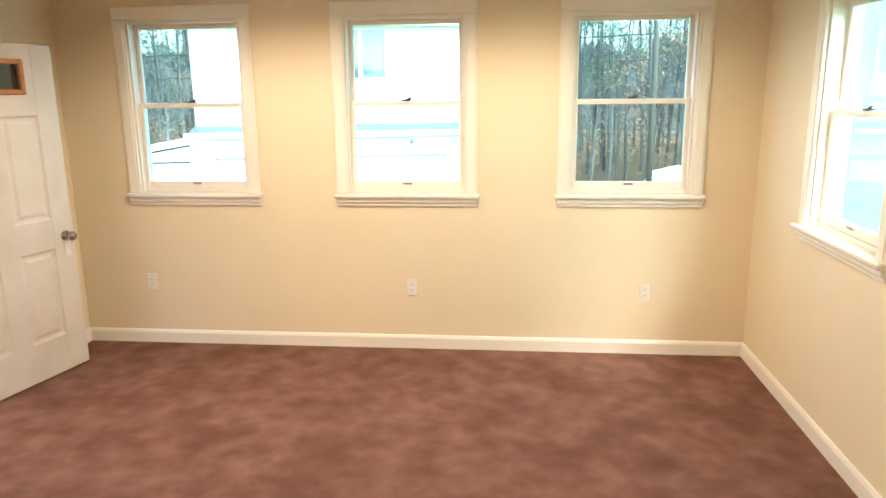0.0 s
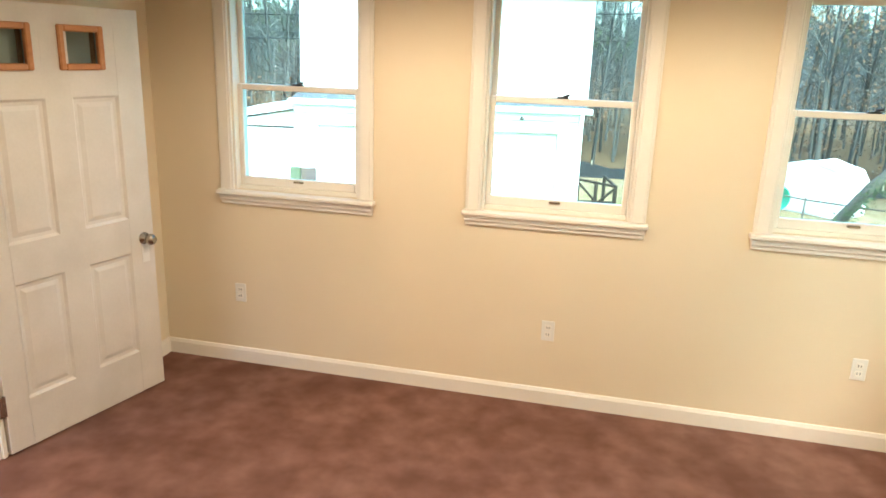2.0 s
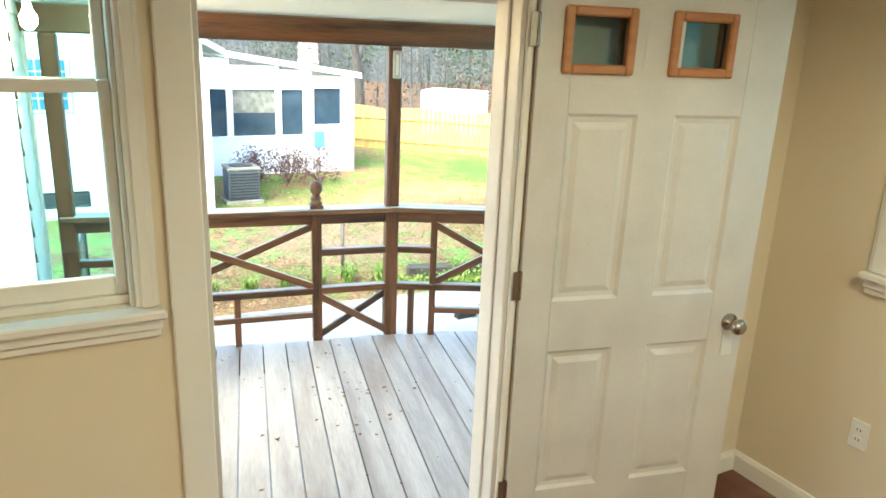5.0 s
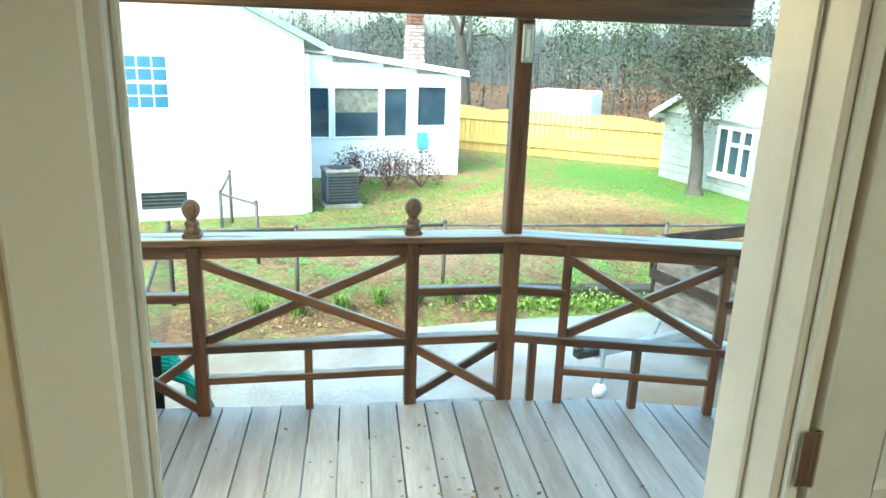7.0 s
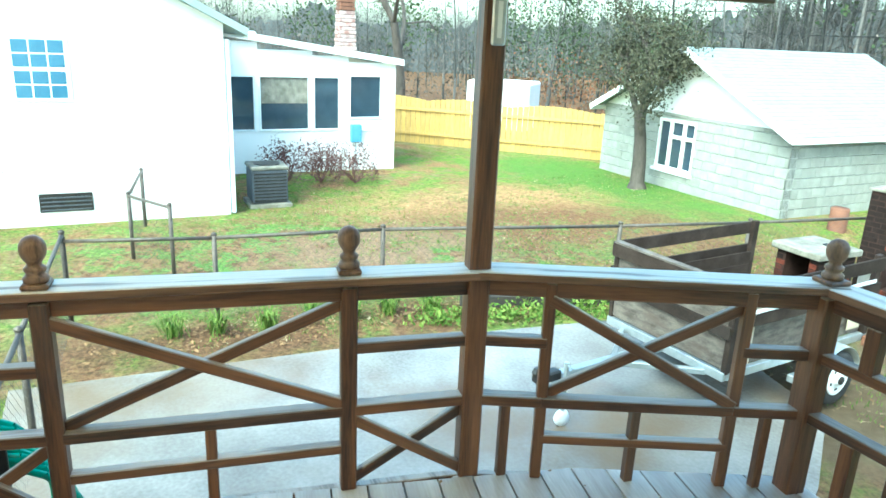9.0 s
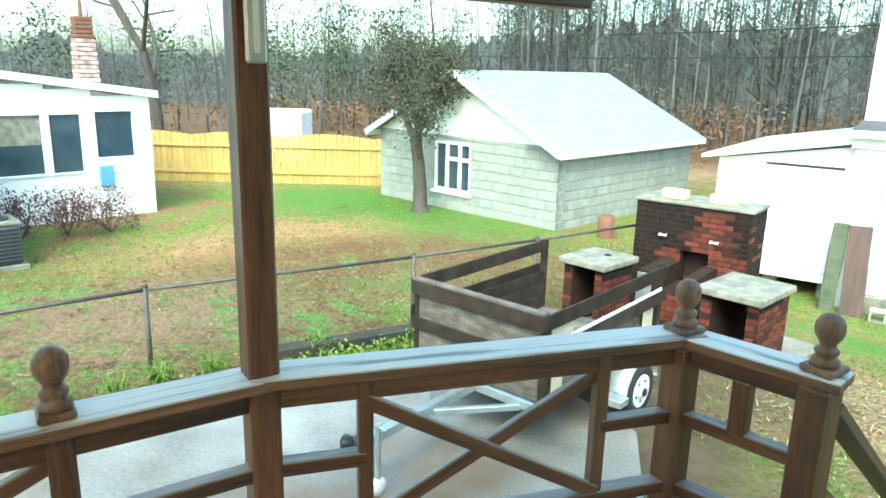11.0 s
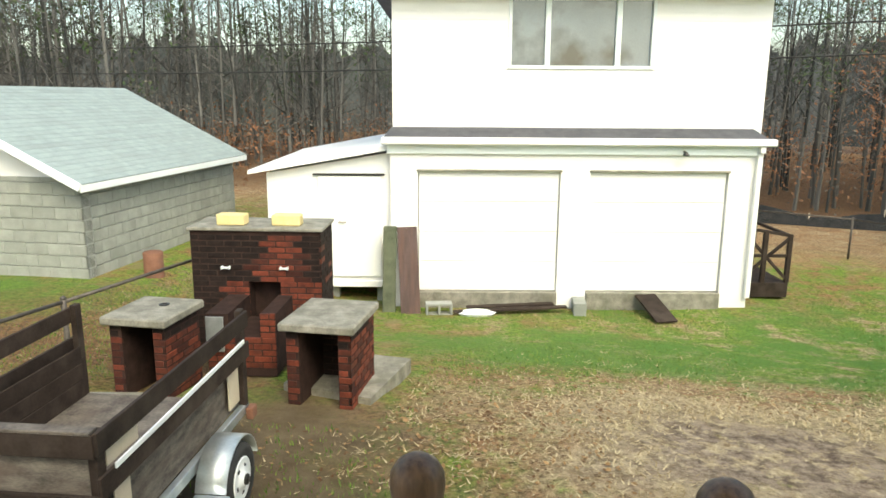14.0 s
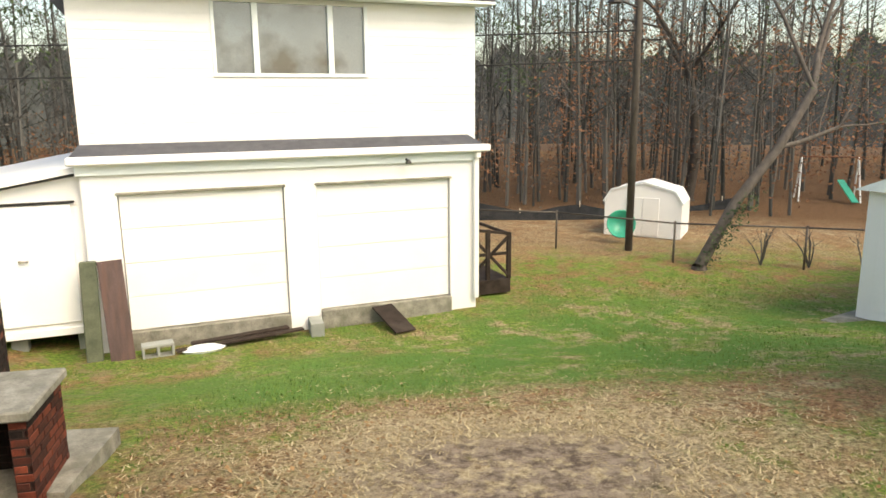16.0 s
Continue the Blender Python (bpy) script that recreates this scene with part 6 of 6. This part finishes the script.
# ---- plants ----
def leaf_material(name, a, b, rough=0.75):
    m = bpy.data.materials.new(name)
    m.use_nodes = True
    n, l = m.node_tree.nodes, m.node_tree.links
    bsdf = n["Principled BSDF"]
    geo = n.new("ShaderNodeNewGeometry")
    mix = n.new("ShaderNodeMix")
    mix.data_type = "RGBA"
    mix.inputs["A"].default_value, mix.inputs["B"].default_value = (*a, 1), (*b, 1)
    l.new(geo.outputs["Random Per Island"], mix.inputs["Factor"])
    l.new(mix.outputs["Result"], bsdf.inputs["Base Color"])
    bsdf.inputs["Roughness"].default_value = rough
    bsdf.inputs["Specular IOR Level"].default_value = 0.15
    return m


LEAF_DARK = leaf_material("dark_berry_foliage", (0.03, 0.035, 0.022), (0.085, 0.08, 0.05))
LEAF_OAK = leaf_material("withered_oak_leaves", (0.11, 0.05, 0.026), (0.22, 0.11, 0.06))
LEAF_PINE = leaf_material("pine_needles", (0.025, 0.045, 0.02), (0.075, 0.10, 0.045))
LEAF_RED = leaf_material("reddish_twigs", (0.10, 0.05, 0.045), (0.2, 0.11, 0.1))
BLADE = leaf_material("grass_blades", (0.045, 0.10, 0.012), (0.20, 0.27, 0.06))
STRAW = leaf_material("dry_grass_blades", (0.24, 0.17, 0.08), (0.58, 0.48, 0.30))
LITTER = leaf_material("fallen_leaves", (0.10, 0.05, 0.022), (0.34, 0.21, 0.10))
WOODS_BARK = leaf_material("woods_bark", (0.032, 0.034, 0.032), (0.15, 0.145, 0.135))


def limb(mb, p, d, length, r, rng, depth, tips, sides=5, droop=0.0, spread=0.75, kids=3):
    """A tapered, bent limb that forks into thinner ones; its tips are noted."""
    steps = 3 if depth > 0 else 2
    q = p.copy()
    d = d.normalized()
    for k in range(steps):
        r1 = r * (1 - 0.28 * (k + 1) / steps) if depth > 0 else r * (1 - 0.85 * (k + 1) / steps)
        r0 = r * (1 - 0.28 * k / steps) if depth > 0 else r * (1 - 0.85 * k / steps)
        d = (d + Vector((rng.uniform(-1, 1), rng.uniform(-1, 1), rng.uniform(-0.6, 0.8) - droop)) * 0.16).normalized()
        e = q + d * (length / steps)
        mb.rod(q, e, r0, max(r1, 0.002), sides, False)
        q = e
        if depth > 0 and k > 0:
            side = d.orthogonal().normalized()
            side.rotate(Matrix.Rotation(rng.uniform(0, 6.28), 3, d))
            limb(mb, q, d * 0.6 + side * spread, length * rng.uniform(0.45, 0.7), r1 * 0.55, rng, depth - 1, tips, max(3, sides - 1), droop, spread, kids)
    if depth > 0:
        for k in range(kids - 1):
            side = d.orthogonal().normalized()
            side.rotate(Matrix.Rotation(rng.uniform(0, 6.28), 3, d))
            limb(mb, q, d + side * spread * rng.uniform(0.5, 1.0), length * rng.uniform(0.5, 0.8), r * 0.5, rng, depth - 1, tips, max(3, sides - 1), droop, spread, kids)
    tips.append(q)


def leaves(mb, p, n, size, scatter, rng):
    for _ in range(n):
        c = p + Vector((rng.gauss(0, scatter), rng.gauss(0, scatter), rng.gauss(0, scatter * 0.8)))
        a = Vector((rng.uniform(-1, 1), rng.uniform(-1, 1), rng.uniform(-1, 1))).normalized()
        b = a.orthogonal().normalized()
        s = size * rng.uniform(0.6, 1.3)
        mb.add([c - a * s, c + b * s * 0.5, c + a * s, c - b * s * 0.5], [(0, 1, 2, 3)])


def tree(name, label, x, y, trunk_h, r, depth, lean=(0, 0, 1), leaf=None, n_leaf=0, size=0.05, scatter=0.2, seed=1, spread=0.75, kids=3, lower=1.0):
    rng = random.Random(seed)
    t = thing(name, label, "tree", pose(x, y, ground_z(x, y) - 0.03))
    mb, tips = MB(), []
    mb.rod((0, 0, -0.05), (0, 0, 0.12), r * 1.5, r * 1.1, 9, False)
    limb(mb, Vector((0, 0, 0.1)), Vector(lean), trunk_h, r, rng, depth, tips, 8, 0.0, spread, kids)
    part("trunk", mb, BARK, t, "", True)
    if leaf:
        lm = MB()
        for p in tips:
            leaves(lm, p, n_leaf, size, scatter, rng)
        part("crown", lm, leaf, t)
    return t


tree("yard_tree", "small dark yard tree with sparse dense twigs", -12.45, 8.85, 1.5, 0.165, 4, (0.02, 0, 1), LEAF_DARK, 28, 0.034, 0.19, 21, 0.36, 3)
tree("leaning_tree", "bare leaning tree with ivy at its foot", *far_xy(6.2, 12.65), 5.6, 0.15, 3, (0.80, 0.1, 0.95), LEAF_PINE, 26, 0.05, 0.4, seed=8, spread=0.6)
iv = MB()
rng_i = random.Random(3)
for k in range(40):
    leaves(iv, Vector((far_xy(6.2, 12.6)[0] + 0.034 * k, far_xy(6.2, 12.6)[1], -2.45 + 0.045 * k)), 10, 0.05, 0.12, rng_i)
solid("ivy", iv, LEAF_PINE, "green ivy climbing the leaning tree's foot", "ivy", "stuff")
tree("bare_tree", "bare grey tree behind the neighbouring house", -24.0, 7.6, 3.4, 0.2, 3, (0.1, 0, 1), None, 0, seed=12, spread=0.7)
tree("bare_tree", "tall bare forked tree by the far shed", 14.0, 26.5, 5.0, 0.22, 3, (-0.1, 0, 1), None, 0, seed=15, spread=0.7)
for k, (x, y) in enumerate(((-14.4, 1.3), (-14.5, 2.1), (-14.3, 2.8))):
    rng_b = random.Random(30 + k)
    b = thing("bare_shrub", "leafless reddish shrub by the sunroom wall", "shrub", pose(x, y, GROUND), group="shrubs by the sunroom")
    tips = []
    for j in range(11):
        mb = MB()
        limb(mb, Vector((0, 0, 0)), Vector((rng_b.uniform(-0.7, 0.7), rng_b.uniform(-0.9, 0.9), 0.8)), rng_b.uniform(0.26, 0.48), 0.013, rng_b, 2, tips, 4)
        part("stem", mb, LEAF_RED, b)
    lm = MB()
    for p in tips:
        leaves(lm, p, 4, 0.03, 0.07, rng_b)
    part("leaves", lm, LEAF_RED, b)
rng_b = random.Random(51)
b = thing("bare_shrub", "pale brown leafless shrub against the white wall", "shrub", pose(-11.9, -4.3, GROUND))
tips = []
for j in range(26):
    mb = MB()
    limb(mb, Vector((0, 0, 0)), Vector((rng_b.uniform(-0.6, 0.6), rng_b.uniform(-0.9, 0.9), 1)), rng_b.uniform(0.5, 0.9), 0.012, rng_b, 2, tips, 4)
    part("stem", mb, LEAF_RED, b)
for k, (x, y, s) in enumerate(((8.4, 12.3, 61), (9.2, 11.8, 62), (7.6, 12.7, 63))):
    rng_b = random.Random(s)
    x, y = far_xy(x, y)
    b = thing("bare_shrub", "scraggly leafless sapling at the far fence", "shrub", pose(x, y, ground_z(x, y)), group="saplings at the fence")
    tips = []
    for j in range(5):
        mb = MB()
        limb(mb, Vector((0, 0, 0)), Vector((rng_b.uniform(-0.7, 0.7), rng_b.uniform(-0.5, 0.5), 1)), rng_b.uniform(0.5, 0.8), 0.02, rng_b, 1, tips, 4)
        part("stem", mb, WOODS_BARK, b)


# woods round the lawns
def wood_tree(mb, lf, x, y, z, h, rng, pine):
    r = 0.02 + h * rng.uniform(0.003, 0.0078)
    q, d = Vector((x, y, z)), Vector((rng.uniform(-0.06, 0.06), rng.uniform(-0.06, 0.06), 1))
    steps = 4
    for k in range(steps):
        e = q + d.normalized() * (h / steps)
        mb.rod(q, e, r * (1 - k / steps * 0.85), r * (1 - (k + 1) / steps * 0.85), 5, False)
        if k > 0:
            for _ in range(6 if not pine else 4):
                s = q.lerp(e, rng.random())
                a = rng.uniform(0, 6.28)
                ln = h * rng.uniform(0.08, 0.2)
                t = s + Vector((math.cos(a) * ln, math.sin(a) * ln, ln * rng.uniform(0.3, 1.1)))
                rr = r * (1 - k / steps * 0.8) * 0.35
                mb.rod(s, t, rr, rr * 0.3, 3, False)
                for _ in range(5):
                    u = s.lerp(t, rng.uniform(0.4, 1))
                    w = u + Vector((rng.uniform(-1, 1), rng.uniform(-1, 1), rng.uniform(0, 1.2))) * ln * 0.5
                    mb.rod(u, w, rr * 0.4, 0.008, 3, False)
                if pine and k > 1:
                    leaves(lf, t, 30, 0.085, 0.40, rng)
        q = e
        d += Vector((rng.uniform(-0.05, 0.05), rng.uniform(-0.05, 0.05), 0))


rng = random.Random(77)
wm, pine_m, oak_m, brush_m = MB(), MB(), MB(), MB()
for k in range(540):
    az = rng.uniform(22, 132)
    dist = rng.uniform(27 if az < 115 else 30, 52)
    x, y = -1.5 + dist * math.cos(radians(az)), -0.5 + dist * math.sin(radians(az))
    if y < 22 and x > 0:
        continue
    wood_tree(wm, pine_m, x, y, -2.7 if az < 118 else -1.9, rng.uniform(6.5, 14.5), rng, rng.random() < 0.25)
for k in range(200):
    az = rng.uniform(128, 186)
    dist = rng.uniform(27, 56)
    x, y = -1.5 + dist * math.cos(radians(az)), -0.5 + dist * math.sin(radians(az))
    wood_tree(wm, pine_m, x, y, -1.6, rng.uniform(4.2, 7.5) * (1.15 if az < 150 else 0.85), rng, rng.random() < 0.1)
for k in range(420):
    az = rng.uniform(20, 70) if k % 3 else rng.uniform(70, 150)
    dist = rng.uniform(24, 40)
    leaves(oak_m, Vector((-1.5 + dist * math.cos(radians(az)), -0.5 + dist * math.sin(radians(az)), rng.uniform(-1.2, 4.2 if az < 70 else 0.2))), 70, 0.07, 0.75, rng)
for k in range(420):
    az = rng.uniform(20, 190)
    dist = rng.uniform(27, 50)
    leaves(brush_m, Vector((-1.5 + dist * math.cos(radians(az)), -0.5 + dist * math.sin(radians(az)), rng.uniform(-1.7, 0.9))), 90, 0.07, 0.8, rng)
for k in range(60):
    az = rng.uniform(135, 152)
    dist = rng.uniform(34, 42)
    zc = rng.uniform(-1, 3.5)
    leaves(pine_m, Vector((-1.5 + dist * math.cos(radians(az)), -0.5 + dist * math.sin(radians(az)), zc)), 120, 0.08, 0.7, rng)
solid("woods_trunks", wm, WOODS_BARK, "bare grey-brown winter woods", "woods", "stuff")
solid("woods_pines", pine_m, LEAF_PINE, "dark green pine sprays among the woods", "woods", "stuff")
solid("woods_brush", brush_m, leaf_material("grey_brush", (0.06, 0.055, 0.045), (0.16, 0.14, 0.12)), "grey leafless brush below the woods", "undergrowth", "stuff")
solid("woods_brown_leaves", oak_m, LEAF_OAK, "rusty withered leaves in the undergrowth", "undergrowth", "stuff")

# far woods as one plain distance
bd, prev = MB(), None
for k in range(901):
    az = radians(-20 + 250 * k / 900)
    dist = 60
    h = 4.7 + 1.6 * noise.noise(Vector((k * 0.056, 3.1, 0))) + 1.0 * noise.noise(Vector((k * 0.24, 0.4, 0))) + 1.3 * noise.noise(Vector((k * 0.83, 7.7, 0))) + 0.8 * rng.random()
    if math.degrees(az) > 125:
        h *= 1 - 0.5 * min(1.0, (math.degrees(az) - 125) / 25)
    p = Vector((dist * math.cos(az), dist * math.sin(az), 0))
    if prev:
        a, ha = prev
        bd.add([(a.x, a.y, -2), (p.x, p.y, -2), (p.x, p.y, h), (a.x, a.y, ha)], [(3, 2, 1, 0)])
    prev = (p, h)
solid("backdrop", bd, material("far_woods", (0.035, 0.042, 0.044), (0.125, 0.135, 0.138), 0.35, 0.95, 0.0, stretch=(1, 1, 0.25), fine=3.0, stain=(0.05, 0.065, 0.045), stain_scale=0.05, stain_amount=0.5), "distant winter woods", "backdrop", "structure")

# wires
for z0, z1, y1 in ((4.15, 2.5, 27.0), (4.75, 3.6, 27.5)):
    c = thing("overhead_wire", "thin black overhead wire before the woods", "wire", group="overhead wires")
    cv = bpy.data.curves.new("cable", "CURVE")
    cv.dimensions, cv.bevel_depth, cv.bevel_resolution = "3D", 0.022, 1
    sp_ = cv.splines.new("POLY")
    sp_.points.add(24)
    for k in range(25):
        s = k / 24
        p = Vector((7.26 - 45 * s, 17.93 + (y1 + 2 - 17.93) * s, -2.52 + z0 * REACH + (z1 + 2.52 - z0 * REACH) * s - 1.3 * s * (1 - s)))
        sp_.points[k].co = (*p, 1)
    cv.materials.append(RUBBER)
    cable = new("cable", cv)
    cable.parent = c

# grass, straw and fallen leaves on the near ground
rng = random.Random(5)
gb_m, st_m, lt_m = MB(), MB(), MB()


def open_ground(x, y):
    if -6.7 < x < -2.0 and y < 3.9:
        return False
    if -6.3 < x < -3.2 and 5.3 < y < 8.2:
        return False
    g = gm_.inverted() @ Vector((x, y, 0))
    if -2.5 < g.x < 6 and g.y > -0.05:
        return False
    return True


for k in range(30000):
    x, y = rng.uniform(-8, 9), rng.uniform(2.2, 16.0)
    if k % 4 == 0:
        x, y = rng.uniform(-14, -6.8), rng.uniform(-1.5, 9.3)
    if not open_ground(x, y):
        continue
    bare = ((x - 0.35) / 1.2) ** 2 + ((y - 5.5) / 0.9) ** 2 < 1 + rng.uniform(-0.4, 0.3)
    if bare and rng.random() < 0.9:
        continue
    dry = ((x - 0.4) / 3.6) ** 2 + ((y - 5.7) / 1.9) ** 2 < 1 + rng.uniform(-0.5, 0.5) or rng.random() < 0.16
    z = ground_z(x, y) - 0.015
    mb = st_m if dry else gb_m
    for _ in range(3):
        a = rng.uniform(0, 6.28)
        h = rng.uniform(0.02, 0.055)
        u, w = math.cos(a), math.sin(a)
        ox, oy = x + rng.uniform(-0.05, 0.05), y + rng.uniform(-0.05, 0.05)
        flat = 1.6 if dry else 0.5
        mb.add([(ox - w * 0.006, oy + u * 0.006, z), (ox + w * 0.006, oy - u * 0.006, z), (ox + u * h * flat, oy + w * h * flat, z + h * (0.45 if dry else 1))], [(0, 1, 2)])
for k in range(7000):
    x, y = rng.uniform(-7, 5), rng.uniform(2.2, 8.0)
    if k % 3 == 0 and k % 2:
        x, y = rng.gauss(-7.1, 0.28), rng.uniform(-2.4, 3.4)
    elif k % 3 == 0:
        x, y = rng.gauss(-10.0, 1.6), rng.uniform(-2, 7.4)
    elif k % 3 == 1:
        x, y = rng.gauss(-1.2, 1.5), rng.gauss(5.5, 0.7)
        if rng.random() < 0.62:
            continue
    if not open_ground(x, y):
        continue
    if ((x - 0.3) / 1.5) ** 2 + ((y - 5.55) / 1.1) ** 2 < 1:
        continue
    z = ground_z(x, y) + 0.006
    a, s = rng.uniform(0, 6.28), rng.uniform(0.012, 0.034)
    u, w = Vector((math.cos(a), math.sin(a), rng.uniform(-0.4, 0.4))) * s, Vector((-math.sin(a), math.cos(a), rng.uniform(-0.4, 0.4))) * s * 0.6
    c = Vector((x, y, z + 0.008))
    lt_m.add([c - u, c + w, c + u, c - w], [(0, 1, 2, 3)])
for k in range(9000):
    x, y = rng.gauss(0.4, 1.6), rng.gauss(5.9, 0.9)
    q = ((x - 0.3) / 1.3) ** 2 + ((y - 5.55) / 0.95) ** 2
    if not open_ground(x, y) or q < rng.uniform(0.5, 1.1):
        continue
    a, h, z = rng.uniform(0, 6.28), rng.uniform(0.04, 0.09), ground_z(x, y) + rng.uniform(-0.005, 0.012)
    u, w = math.cos(a), math.sin(a)
    st_m.add([(x - w * 0.007, y + u * 0.007, z), (x + w * 0.007, y - u * 0.007, z), (x + u * h, y + w * h, z + 0.3 * h)], [(0, 1, 2)])
solid("grass", gb_m, BLADE, "short green winter grass", "grass", "stuff")
solid("dry_grass", st_m, STRAW, "flattened straw-coloured dry grass", "grass", "stuff")
solid("fallen_leaves", lt_m, LITTER, "scattered brown fallen leaves", "leaves", "stuff")

dl_m = MB()
for k in range(130):
    x, y = (rng.uniform(-2.4, -0.4), rng.uniform(-2.6, 0.3)) if k % 3 else (rng.gauss(-1.55, 0.22), rng.gauss(-1.25, 0.16))
    if x < -2.3 + 0.2 * (y + 0.7):
        continue
    a, sz = rng.uniform(0, 6.28), rng.uniform(0.006, 0.018)
    u, w = Vector((math.cos(a), math.sin(a), 0.1)) * sz, Vector((-math.sin(a), math.cos(a), 0.15)) * sz * 0.6
    c = Vector((x, y, DECK + 0.005))
    dl_m.add([c - u, c + w, c + u, c - w], [(0, 1, 2, 3)])
solid("deck_litter", dl_m, LITTER, "brown leaf scraps on the deck boards", "leaves", "stuff")

iv2, rng = MB(), random.Random(9)
for k in range(420):
    s = rng.random()
    c = Vector((-6.95 + 0.5 * s + rng.gauss(0.12, 0.1), 1.0 + 2.7 * s, GROUND + rng.uniform(0.0, 0.1)))
    leaves(iv2, c, 5, 0.028, 0.06, rng)
solid("ground_ivy", iv2, BLADE, "low green ivy along the timber edging", "ivy", "stuff")
for k, (x, y) in enumerate(((-7.35, -1.5), (-7.3, -1.05), (-7.25, -0.55), (-7.3, -0.05), (-7.2, 0.4), (-7.2, 0.85), (-7.12, 1.35), (-6.98, 2.5))):
    t = thing("grass_clump", "arching green clump of border grass by the fence", "plant", pose(x, y, GROUND), group="border grass clumps")
    mb = MB()
    for j in range(70):
        a, h = rng.uniform(0, 6.28), rng.uniform(0.14, 0.3)
        u, w = math.cos(a), math.sin(a)
        o = Vector((rng.gauss(0, 0.05), rng.gauss(0, 0.05), 0))
        p1 = o + Vector((u * h * 0.35, w * h * 0.35, h * 0.8))
        p2 = o + Vector((u * h * 0.95, w * h * 0.95, h * 0.75))
        sd = Vector((-w, u, 0)) * 0.006
        mb.add([o - sd, o + sd, p1 + sd, p1 - sd, p2], [(0, 1, 2, 3), (3, 2, 4)])
    part("blade_tuft", mb, BLADE, t)
